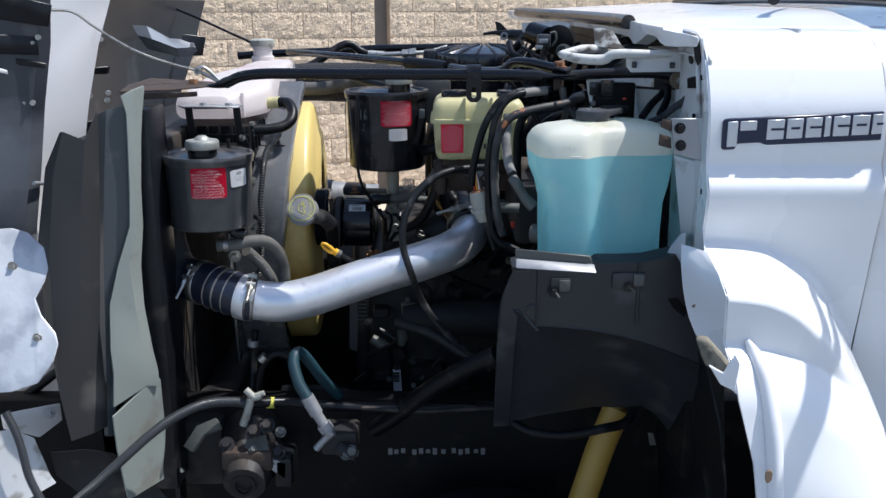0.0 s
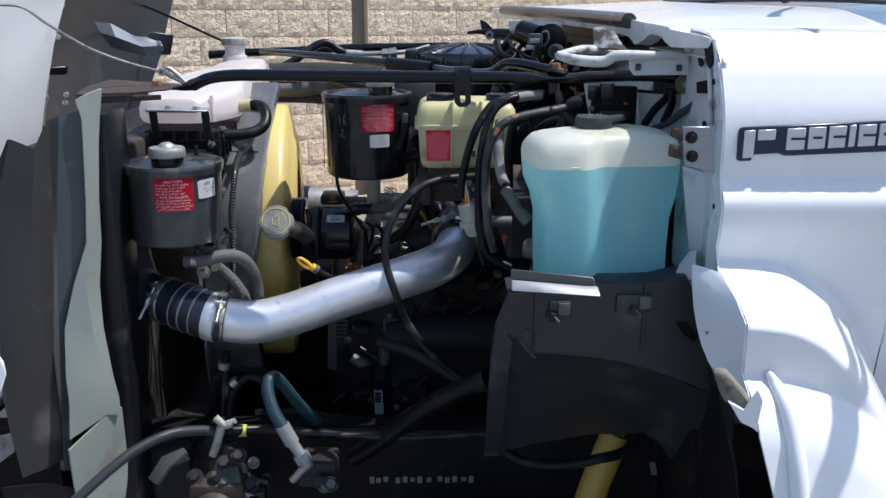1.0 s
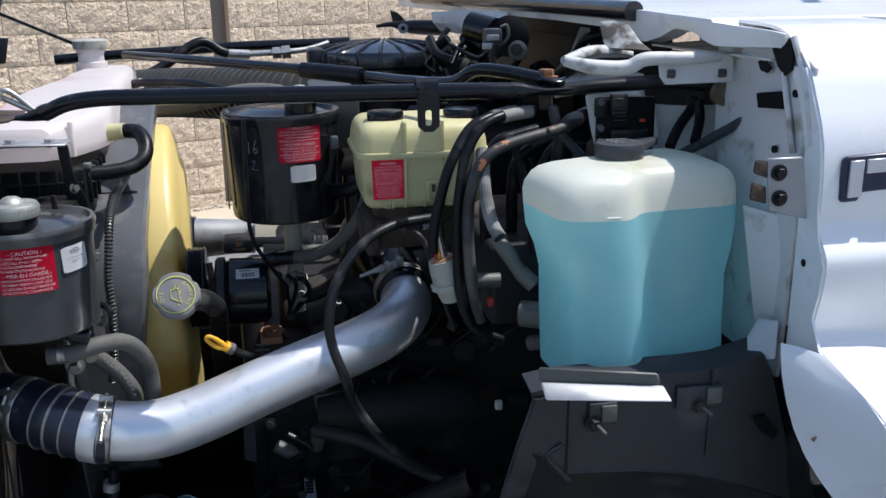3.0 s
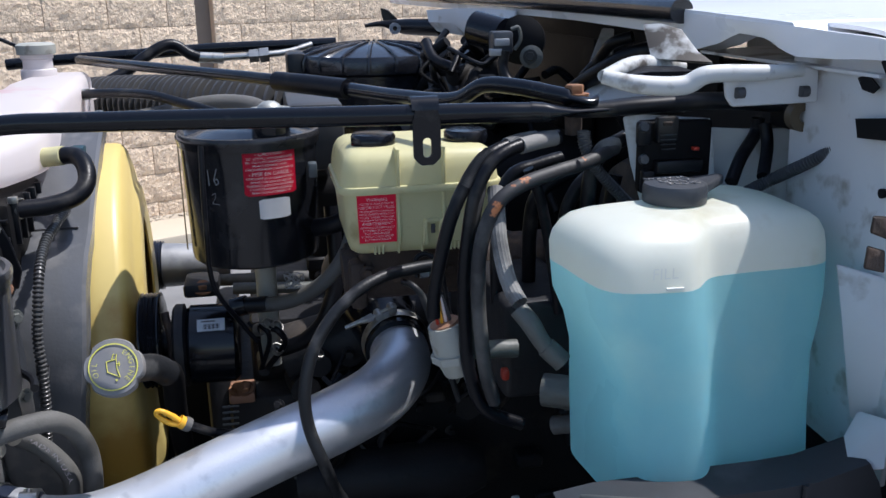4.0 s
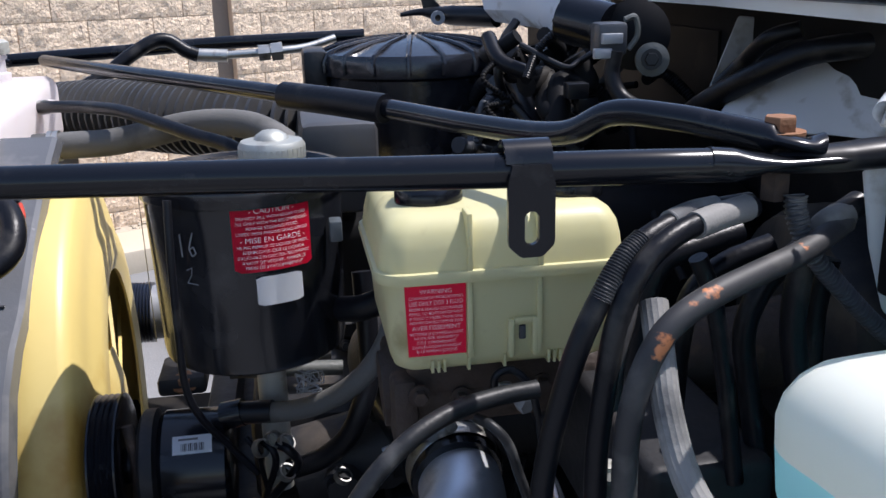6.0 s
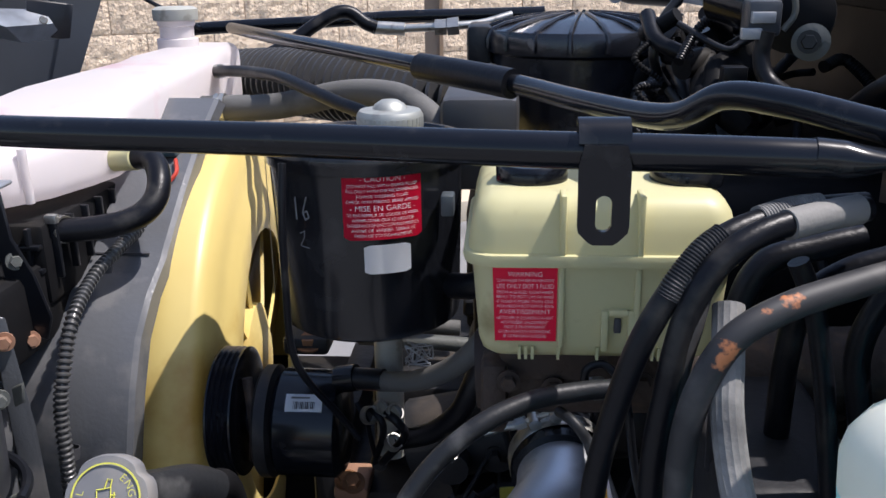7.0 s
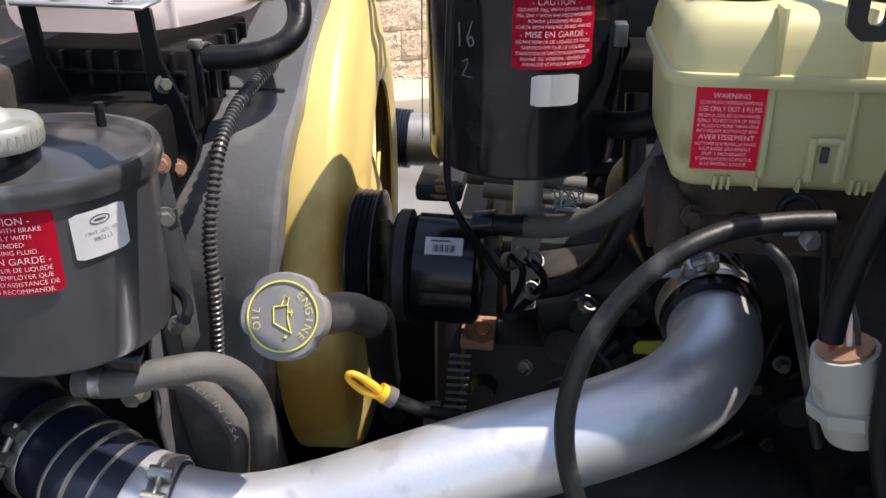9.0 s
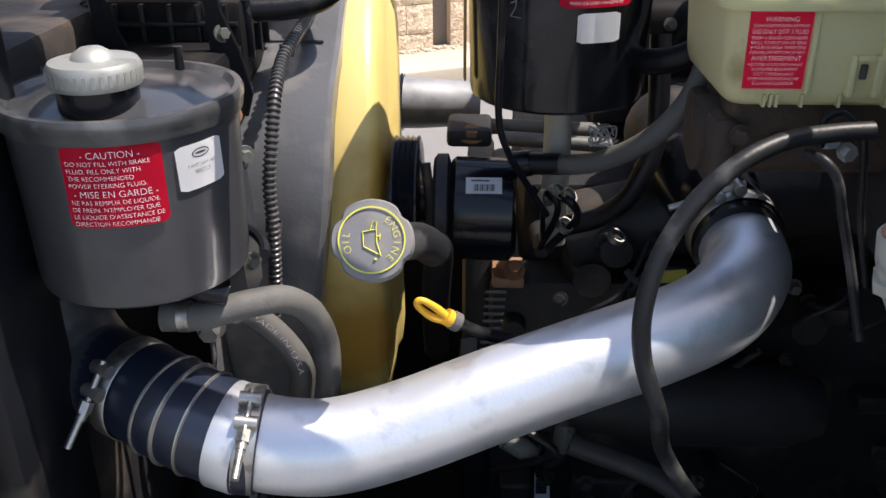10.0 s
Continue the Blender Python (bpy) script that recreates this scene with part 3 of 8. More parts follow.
part("wheelhouse_rear", sheet([[(0.437, 1.46, 1.24), (0.45, 1.60, 1.24), (0.455, 1.90, 1.24)], [(0.440, 1.42, 1.10), (0.46, 1.60, 1.10), (0.465, 1.90, 1.10)], [(0.462, 1.36, 0.98), (0.48, 1.60, 0.98), (0.48, 1.90, 0.98)], [(0.474, 1.34, 0.88), (0.49, 1.60, 0.88), (0.49, 1.90, 0.88)], [(0.482, 1.36, 0.70), (0.50, 1.60, 0.70), (0.50, 1.90, 0.70)], [(0.49, 1.38, 0.48), (0.52, 1.60, 0.48), (0.52, 1.90, 0.48)]], 0.004), "satin", cab, "black wheelhouse liner")
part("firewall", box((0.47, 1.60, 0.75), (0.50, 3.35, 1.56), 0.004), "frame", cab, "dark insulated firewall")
part("edge_flange", sheet([[(lerp_table(EDGE, z), skin(lerp_table(EDGE, z), z) + 0.002, z), (0.431, skin(0.43, z) + 0.02, z), (0.432, max(1.48, skin(0.43, z) + 0.035), z)] for z in [1.24 + 0.03 * i for i in range(12)]], 0.003), "white", cab)
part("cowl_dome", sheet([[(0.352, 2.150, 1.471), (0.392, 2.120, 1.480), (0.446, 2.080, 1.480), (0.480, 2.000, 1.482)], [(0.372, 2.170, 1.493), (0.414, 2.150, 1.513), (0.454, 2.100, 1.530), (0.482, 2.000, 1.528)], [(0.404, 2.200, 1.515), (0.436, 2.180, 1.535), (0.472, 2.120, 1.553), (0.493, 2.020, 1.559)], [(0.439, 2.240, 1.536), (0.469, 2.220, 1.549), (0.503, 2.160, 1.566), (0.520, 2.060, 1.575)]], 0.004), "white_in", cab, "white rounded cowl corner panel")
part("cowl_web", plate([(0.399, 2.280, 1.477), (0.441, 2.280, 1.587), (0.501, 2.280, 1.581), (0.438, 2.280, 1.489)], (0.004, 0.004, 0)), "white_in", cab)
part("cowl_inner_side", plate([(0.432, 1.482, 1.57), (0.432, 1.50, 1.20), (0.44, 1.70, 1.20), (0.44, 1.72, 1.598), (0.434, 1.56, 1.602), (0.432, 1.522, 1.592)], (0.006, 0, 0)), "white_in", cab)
part("seal_bracket", plate([(0.369, 1.455, 1.479), (0.413, 1.455, 1.479), (0.424, 1.455, 1.409), (0.377, 1.455, 1.420)], (0, 0.004, 0)), "galv", cab, "grey metal seal bracket")
for q in ((0.384, 1.453, 1.463), (0.387, 1.453, 1.435)):
    part("bracket_bolt", hexbolt(q, (0, -1, 0), 0.006, 0.005), "satin", cab)
part("rust_tab", plate([(0.353, 1.450, 1.479), (0.370, 1.455, 1.476), (0.372, 1.455, 1.457), (0.352, 1.450, 1.465)], (0, 0.002, 0)), "rustiron", cab)
part("rust_tab", plate([(0.351, 1.450, 1.455), (0.371, 1.455, 1.448), (0.373, 1.455, 1.429), (0.350, 1.450, 1.436)], (0, 0.002, 0)), "rustiron", cab)
part("inner_gusset", plate([(0.372, 1.500, 1.222), (0.415, 1.520, 1.270), (0.410, 1.470, 1.285), (0.411, 1.470, 1.238)], (0.002, 0.004, 0)), "white_in", cab)
part("torn_corner", plate([(0.428, 1.561, 1.586), (0.428, 1.549, 1.598), (0.428, 1.537, 1.591), (0.428, 1.527, 1.600), (0.428, 1.516, 1.581), (0.428, 1.516, 1.566), (0.428, 1.531, 1.558), (0.428, 1.546, 1.567)], (-0.002, 0, 0), 0), "frame", cab, "dark torn hole in the cowl corner")
part("torn_corner", plate([(0.428, 1.591, 1.570), (0.428, 1.577, 1.574), (0.428, 1.560, 1.564), (0.428, 1.568, 1.558), (0.428, 1.583, 1.560)], (-0.002, 0, 0), 0), "frame", cab, "dark torn hole in the cowl corner")
part("side_slot", plate([(0.428, 1.588, 1.533), (0.428, 1.531, 1.541), (0.428, 1.525, 1.521), (0.428, 1.582, 1.516)], (-0.002, 0, 0), 0), "frame", cab)
part("side_fold", sweep([(0.429, 1.522, 1.601), (0.429, 1.485, 1.543), (0.429, 1.468, 1.487)], 0.004, 8, smooth_path=False), "white_in", cab)
part("side_fold", sweep([(0.428, 1.536, 1.561), (0.428, 1.519, 1.518), (0.428, 1.503, 1.474)], 0.0035, 8, smooth_path=False), "white_in", cab)
for q in [(0.429, 1.510, 1.540), (0.429, 1.543, 1.472), (0.429, 1.461, 1.357)]:
    part("side_hole", lathe([(0.0045, -0.002), (0.0045, 0.0012)], turn=towards(q, (-1, 0, 0)), sides=14), "frame", cab)
part("grommet", lathe([(0.010, 0), (0.012, 0.004), (0.006, 0.008), (0.003, 0.008)], turn=towards((0.467, 1.725, 1.454), (-0.2, -1, 0)), sides=18), "satin", cab, "black rubber grommet")
part("inner_web", plate([(0.404, 1.560, 1.402), (0.460, 1.500, 1.390), (0.462, 1.460, 1.280), (0.422, 1.540, 1.253)], (0.002, 0.004, 0)), "white_in", cab)

# ---- hood tilted forward ----
hood = thing("tilted_hood", "white hood tilted forward showing its dusty black inner panels", "truck hood")
part("near_liner", sheet([[(-1.15, 1.62, 1.75), (-0.95, 1.68, 1.74), (-0.765, 1.76, 1.70), (-0.755, 1.79, 1.70)],
                          [(-1.15, 1.62, 1.60), (-0.95, 1.68, 1.60), (-0.775, 1.755, 1.585), (-0.765, 1.785, 1.585)],
                          [(-1.15, 1.62, 1.48), (-0.95, 1.66, 1.48), (-0.795, 1.745, 1.47), (-0.785, 1.775, 1.47)],
                          [(-1.15, 1.62, 1.35), (-0.96, 1.66, 1.35), (-0.815, 1.74, 1.34), (-0.805, 1.77, 1.34)],
                          [(-1.15, 1.62, 1.20), (-0.97, 1.66, 1.20), (-0.84, 1.74, 1.21), (-0.83, 1.77, 1.21)]], 0.004), "hoodblack", hood, "dusty black inner fender liner")
part("liner_strap", plate([(-1.15, 1.60, 1.625), (-0.772, 1.745, 1.60), (-0.770, 1.745, 1.565), (-1.15, 1.60, 1.585)], (0, 0.006, 0)), "satin", hood)
part("white_skin", sheet([[(-0.787, 1.860, 1.700), (-0.751, 1.930, 1.702), (-0.734, 2.080, 1.706)], [(-0.805, 1.860, 1.579), (-0.782, 1.930, 1.577), (-0.783, 2.080, 1.571)], [(-0.823, 1.860, 1.466), (-0.807, 1.930, 1.459), (-0.817, 2.080, 1.444)], [(-0.840, 1.860, 1.384), (-0.829, 1.930, 1.374), (-0.836, 2.080, 1.353)], [(-0.851, 1.860, 1.325), (-0.844, 1.930, 1.312), (-0.862, 2.080, 1.286)], [(-0.871, 1.860, 1.215), (-0.860, 1.930, 1.199), (-0.878, 2.080, 1.164)], [(-0.870, 1.860, 1.165), (-0.862, 1.930, 1.126), (-0.884, 2.080, 1.080)]], 0.003), "white", hood, "white inner face of the hood skin")
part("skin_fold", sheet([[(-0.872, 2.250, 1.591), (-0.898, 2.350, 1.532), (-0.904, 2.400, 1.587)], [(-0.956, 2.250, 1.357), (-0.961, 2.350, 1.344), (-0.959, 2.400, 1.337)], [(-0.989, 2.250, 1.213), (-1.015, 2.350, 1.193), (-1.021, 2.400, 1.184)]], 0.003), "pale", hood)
part("far_liner", sheet([[(-0.90, 2.28, 1.66), (-0.93, 2.6, 1.68), (-0.92, 3.0, 1.68), (-0.86, 3.35, 1.68)],
                         [(-0.93, 2.26, 1.56), (-1.00, 2.6, 1.56), (-0.98, 3.0, 1.57), (-0.86, 3.25, 1.60)],
                         [(-0.95, 2.24, 1.44), (-1.02, 2.6, 1.44), (-1.00, 3.0, 1.46), (-0.86, 3.15, 1.50)],
                         [(-0.97, 2.24, 1.25), (-1.02, 2.6, 1.25), (-1.02, 3.0, 1.25), (-0.95, 3.1, 1.25)],
                         [(-1.00, 2.24, 1.0), (-1.04, 2.6, 1.0), (-1.04, 3.0, 1.0), (-1.0, 3.1, 1.0)]], 0.004), "hoodblack", hood, "dusty black inner hood panel")
bm = bmesh.new()
rings = []
for x, dy, z0, z1 in ((-1.16, 0.90, 0.32, 1.80), (-1.20, 0.92, 0.30, 1.83), (-1.40, 0.90, 0.30, 1.80), (-1.62, 0.85, 0.32, 1.70), (-1.80, 0.77, 0.37, 1.54), (-1.90, 0.66, 0.44, 1.38), (-1.94, 0.50, 0.54, 1.22)):
    ring = []
    for k in range(48):
        a = 2 * math.pi * k / 48
        c, sn = math.cos(a), math.sin(a)
        ring.append(bm.verts.new((x, 2.5 + dy * math.copysign(abs(c) ** 0.36, c), (z0 + z1) / 2 + (z1 - z0) / 2 * math.copysign(abs(sn) ** 0.36, sn))))
    rings.append(ring)
for a, b in zip(rings, rings[1:]):
    for k in range(48):
        bm.faces.new((a[k], a[(k + 1) % 48], b[(k + 1) % 48], b[k]))
bm.faces.new(rings[0])
bm.faces.new(rings[-1][::-1])
part("hood_outer", bm, "white", hood, "white outer shell of the hood with a rounded nose")
for q in ((-0.778, 1.742, 1.588), (-0.806, 1.738, 1.475)):
    part("liner_rivet", lathe([(0.004, 0), (0.003, 0.003)], turn=towards(q, (0.3, -1, 0)), sides=12), "zinc", hood)
part("liner_slot", plate([(-0.842, 1.712, 1.546), (-0.822, 1.722, 1.538), (-0.822, 1.722, 1.530), (-0.842, 1.712, 1.537)], (0, -0.003, 0), 0.001), "white_in", hood)
part("splash_sheet", plate([(-0.908, 1.657, 1.240), (-0.823, 1.660, 1.246), (-0.792, 1.657, 1.238), (-0.757, 1.644, 1.211), (-0.745, 1.632, 1.183), (-0.753, 1.618, 1.151), (-0.768, 1.605, 1.122), (-0.753, 1.591, 1.093), (-0.725, 1.578, 1.064), (-0.718, 1.569, 1.045), (-0.725, 1.556, 1.016), (-0.751, 1.539, 0.979), (-0.798, 1.532, 0.965), (-0.881, 1.530, 0.960)], (0, 0.004, 0)), "shield", hood, "bright galvanised splash shield with bolts")
for q in ((-0.814, 1.628, 1.180), (-0.757, 1.573, 1.057)):
    part("shield_bolt", hexbolt(q, (0, -1, 0), 0.006, 0.005), "zinc", hood)
for q in ((-0.766, 1.742, 1.598), (-0.791, 1.742, 1.475), (-0.830, 1.742, 1.297)):
    part("liner_bolt", lathe([(0.006, 0), (0.005, 0.004)], turn=towards(q, (0.3, -1, 0)), sides=12), "zinc", hood)
part("liner_step", plate([(-0.839, 1.735, 1.565), (-0.755, 1.735, 1.550), (-0.756, 1.735, 1.540), (-0.841, 1.735, 1.553)], (0, 0.008, 0)), "satin", hood)
part("upper_bracket", plate([(-0.848, 1.720, 1.686), (-0.736, 1.740, 1.658), (-0.745, 1.740, 1.617), (-0.854, 1.720, 1.636)], (0, 0.010, 0)), "satin", hood)
part("rod", sweep([(-0.806, 1.740, 1.318), (-0.794, 1.800, 1.306)], 0.004, 8, smooth_path=False), "galv", hood)
part("panel_bulge", sheet([[(-0.913, 2.720, 1.603), (-0.866, 2.700, 1.599), (-0.809, 2.720, 1.563), (-0.767, 2.780, 1.558)], [(-0.893, 2.700, 1.576), (-0.840, 2.660, 1.565), (-0.782, 2.680, 1.540), (-0.746, 2.760, 1.538)], [(-0.874, 2.720, 1.538), (-0.830, 2.700, 1.528), (-0.779, 2.720, 1.514), (-0.750, 2.800, 1.513)]], 0.003), "bulge", hood, "dusty bulge of the inner hood panel")
part("panel_bracket", plate([(-0.779, 2.750, 1.578), (-0.727, 2.780, 1.568), (-0.741, 2.780, 1.511), (-0.787, 2.750, 1.521)], (0.01, 0.01, 0)), "satin", hood)
for q in ((-0.748, 2.740, 1.546), (-0.820, 2.220, 1.451), (-0.824, 2.220, 1.433), (-0.817, 2.240, 1.647), (-0.834, 2.240, 1.578), (-0.865, 2.220, 1.444)):
    part("panel_bolt", lathe([(0.007, 0), (0.005, 0.004)], turn=towards(q, (0.5, -1, 0)), sides=12), "zinc", hood)
for a in ([(-0.861, 2.230, 1.511), (-0.827, 2.250, 1.513), (-0.832, 2.250, 1.494), (-0.863, 2.230, 1.495)], [(-0.892, 2.220, 1.378), (-0.864, 2.240, 1.383), (-0.870, 2.240, 1.355), (-0.895, 2.220, 1.352)]):
    part("panel_clip", plate(a, (0.004, 0.01, 0)), "satin", hood)

solo("cable_clevis", joined(sweep([(-0.528, 1.940, 1.525), (-0.507, 1.940, 1.529), (-0.474, 1.945, 1.498), (-0.467, 1.945, 1.496)], 0.004, 10), sweep([(-0.528, 1.940, 1.525), (-0.510, 1.940, 1.517), (-0.476, 1.945, 1.498)], 0.004, 10), lathe([(0.004, 0), (0.008, 0), (0.008, 0.006), (0.004, 0.006)], turn=towards((-0.520, 1.935, 1.523), (0, -1, 0)), sides=16, cap=False)), "zinc", "steel clevis at the end of the hood cable", "clevis")
solo("hood_cable", sweep([(-0.763, 1.800, 1.648), (-0.728, 1.820, 1.644), (-0.697, 1.840, 1.617), (-0.665, 1.870, 1.588), (-0.631, 1.900, 1.563), (-0.578, 1.930, 1.539), (-0.516, 1.940, 1.521)], 0.003, 8, ribs=500, depth=0.0006), "zinc", "stranded steel hood check cable", "cable")
solo("thin_wire", sweep([(-0.968, 3.100, 1.679), (-0.840, 3.100, 1.628), (-0.688, 3.000, 1.572), (-0.543, 2.900, 1.519)], 0.004, 8), "rubber", "thin dark wire from the hood to the tank neck", "wire")

# ---- radiator support and flap ----
sup = thing("radiator_support", "pale grey-green painted upright radiator support panel", "radiator support")
part("upright", sheet([[(-0.606, 1.700, 1.492), (-0.588, 1.710, 1.502), (-0.579, 1.750, 1.507)], [(-0.599, 1.700, 1.460), (-0.590, 1.710, 1.459), (-0.588, 1.750, 1.455)], [(-0.601, 1.700, 1.418), (-0.593, 1.710, 1.416), (-0.594, 1.750, 1.411)], [(-0.606, 1.700, 1.320), (-0.599, 1.710, 1.318), (-0.603, 1.750, 1.310)], [(-0.612, 1.700, 1.241), (-0.602, 1.710, 1.239), (-0.606, 1.750, 1.229)],
                       [(-0.638, 1.690, 1.164), (-0.622, 1.700, 1.161), (-0.617, 1.750, 1.147)], [(-0.658, 1.680, 1.086), (-0.618, 1.700, 1.079), (-0.618, 1.750, 1.062)], [(-0.662, 1.670, 0.994), (-0.612, 1.710, 0.979), (-0.608, 1.750, 0.963)], [(-0.659, 1.665, 0.948), (-0.617, 1.720, 0.919), (-0.600, 1.750, 0.919)], [(-0.664, 1.660, 0.877), (-0.619, 1.730, 0.893), (-0.600, 1.750, 0.884)]], 0.004), "pale", sup)
part("seal_strip", sheet([[(-0.661, 1.720, 1.453), (-0.633, 1.700, 1.466), (-0.598, 1.710, 1.475)], [(-0.679, 1.720, 1.316), (-0.647, 1.690, 1.322), (-0.608, 1.710, 1.318)], [(-0.684, 1.720, 1.236), (-0.655, 1.690, 1.244), (-0.614, 1.710, 1.239)], [(-0.693, 1.720, 1.155), (-0.663, 1.690, 1.164), (-0.642, 1.700, 1.161)], [(-0.699, 1.720, 0.950), (-0.678, 1.690, 0.962), (-0.666, 1.700, 0.958)], [(-0.708, 1.720, 0.784), (-0.689, 1.690, 0.799), (-0.681, 1.700, 0.794)]], 0.004), "slate", sup, "dark seal strip")
part("lower_leg", sheet([[(-0.668, 1.66, 0.855), (-0.616, 1.735, 0.895), (-0.600, 1.76, 0.895)], [(-0.668, 1.665, 0.78), (-0.622, 1.75, 0.78), (-0.606, 1.78, 0.78)],
                         [(-0.665, 1.68, 0.68), (-0.62, 1.78, 0.68), (-0.60, 1.81, 0.68)], [(-0.665, 1.69, 0.65), (-0.615, 1.79, 0.648), (-0.58, 1.81, 0.65)]], 0.004), "pale", sup)
part("dark_inner_post", box((-0.66, 1.78, 0.62), (-0.585, 1.90, 1.46), 0.008), "satin", sup)
part("top_bracket", plate([(-0.665, 1.86, 1.482), (-0.56, 1.86, 1.487), (-0.50, 1.90, 1.490), (-0.50, 1.99, 1.492), (-0.64, 1.99, 1.500), (-0.67, 1.93, 1.490)], (0, 0, 0.004)), "rustiron", sup, "rust-brown top bracket")
part("top_bracket_web", plate([(-0.665, 1.862, 1.480), (-0.505, 1.862, 1.486), (-0.505, 1.862, 1.476), (-0.635, 1.862, 1.468), (-0.645, 1.862, 1.42), (-0.655, 1.862, 1.42)], (0, 0.003, 0)), "rustiron", sup)
part("top_bolt", hexbolt((-0.53, 1.93, 1.494), (0, 0, 1), 0.010, 0.012), "rust", sup)
solo("rubber_flap", sheet([[(-0.715, 1.68, 1.425), (-0.70, 1.655, 1.43), (-0.665, 1.655, 1.415), (-0.655, 1.70, 1.46)], [(-0.745, 1.67, 1.36), (-0.72, 1.64, 1.35), (-0.675, 1.645, 1.33), (-0.655, 1.69, 1.40)],
                                  [(-0.775, 1.67, 1.22), (-0.74, 1.63, 1.20), (-0.69, 1.645, 1.20), (-0.668, 1.68, 1.2)], [(-0.775, 1.66, 1.05), (-0.745, 1.62, 1.04), (-0.70, 1.645, 1.04), (-0.685, 1.68, 1.04)],
                                  [(-0.765, 1.66, 0.92), (-0.745, 1.62, 0.92), (-0.705, 1.65, 0.92), (-0.69, 1.69, 0.92)], [(-0.752, 1.66, 0.82), (-0.738, 1.63, 0.82), (-0.71, 1.66, 0.82), (-0.69, 1.70, 0.82)]], 0.004),
            "flap", "dusty black rubber seal flap beside the radiator", "rubber flap")
rad = thing("radiator", "black radiator and charge air cooler with side tank", "radiator")
part("core", box((-0.80, 1.90, 0.55), (-0.60, 3.05, 1.38), 0.01), "grimy", rad)
part("side_tank", sheet([[(-0.60, 1.80 + 0.05 * (1 - math.sin(a)), 1.36 - 0.10 * k) for a in (0, 0.6, 1.2, 1.8)] for k in range(9)], 0.01), "black", rad)
part("outlet_duct", sweep([(-0.660, 2.000, 1.300), (-0.655, 1.985, 1.220), (-0.645, 1.968, 1.150), (-0.622, 1.950, 1.095), (-0.590, 1.933, 1.070), (-0.556, 1.915, 1.065)], [0.062, 0.062, 0.060, 0.056, 0.050, 0.0462], 32), "plastic", rad, "black moulded air cooler outlet")
part("upper_frame", box((-0.60, 1.92, 1.26), (-0.46, 2.75, 1.345), 0.01), "frame", rad)
part("lower_tank", box((-0.60, 1.86, 0.58), (-0.50, 2.9, 0.75), 0.02), "grimy", rad)


# ---- power steering reservoirs ----
def reservoir(centre, base, height, r, cap_at, enamel, lid_enamel, rise, cap_r=0.0345):
    c = Vector(centre)
    th = thing("fluid_reservoir", "", "fluid reservoir", "power steering reservoirs")
    can = lathe([(r * 0.88, 0), (r * 0.935, 0.004), (r * 0.95, 0.012), (r * 0.965, height * 0.5), (r * 0.99, height - 0.012), (r * 0.99, height)], (c.x, c.y, base), sides=64)
    part("can", can, enamel, th)
    part("lid", lathe([(r * 0.99, -0.011), (r * 1.025, -0.011), (r * 1.035, -0.008), (r * 1.035, -0.004), (r * 1.05, -0.001), (r * 1.05, 0.004), (r * 1.03, 0.0075), (r * 0.97, 0.0075), (r * 0.93, 0.002), (r * 0.80, 0.003), (r * 0.62, 0.010), (r * 0.3, 0.012), (0.001, 0.0125)],
                      (c.x, c.y, base + height), sides=64, cap=False), lid_enamel, th)
    cx, cy = cap_at
    neck_top = base + height + rise
    part("neck", lathe([(cap_r - 0.0045, -0.026), (cap_r - 0.0045, 0.0)], (cx, cy, neck_top), sides=32), "black", th)
    cap = part("cap", lathe([(cap_r - 0.001, -0.002), (cap_r, 0.0), (cap_r, 0.012), (cap_r - 0.0025, 0.016), (0.016, 0.0175), (0.014, 0.021), (0.008, 0.025), (0.001, 0.026)], (cx, cy, neck_top), sides=48, cap=False), "dullzinc", th, "dull zinc screw cap")
    for k in range(36):
        a = 2 * math.pi * k / 36
        part("knurl", box((-0.0012, -0.0008, 0.002), (0.0012, 0.0008, 0.011), 0), "dullzinc", cap).matrix_basis = Matrix.Translation((cx + math.cos(a) * (cap_r - 0.0005), cy + math.sin(a) * (cap_r - 0.0005), neck_top)) @ Matrix.Rotation(a + math.pi / 2, 4, "Z")
    return th, c


def add_label(th, c, r, angle, top, w, h, lines, flush=False):
    lab = part("label", wrap(flat_sheet(w, h, nx=14), c, r + 0.0004, angle, top), "label_red", th, "red caution label with white lettering")
    y = -0.0035
    out = []
    for text, size, bold in lines:
        b = words(text, size)
        lo, hi = min(v.co.x for v in b.verts), max(v.co.x for v in b.verts)
        s = min(1.0, (w - 0.007) / max(hi - lo, 1e-6))
        move = -w / 2 + 0.0035 - lo * s if flush and not bold else 0.0
        for v in b.verts:
            v.co = Vector((v.co.x * s + move, v.co.y + y, 0.0009))
        out.append(b)
        y -= size * (1.04 if bold else 1.13)
    part("lettering", wrap(joined(*out), c, r + 0.0004, angle, top), "ink_white", lab, smooth=0)
    return lab


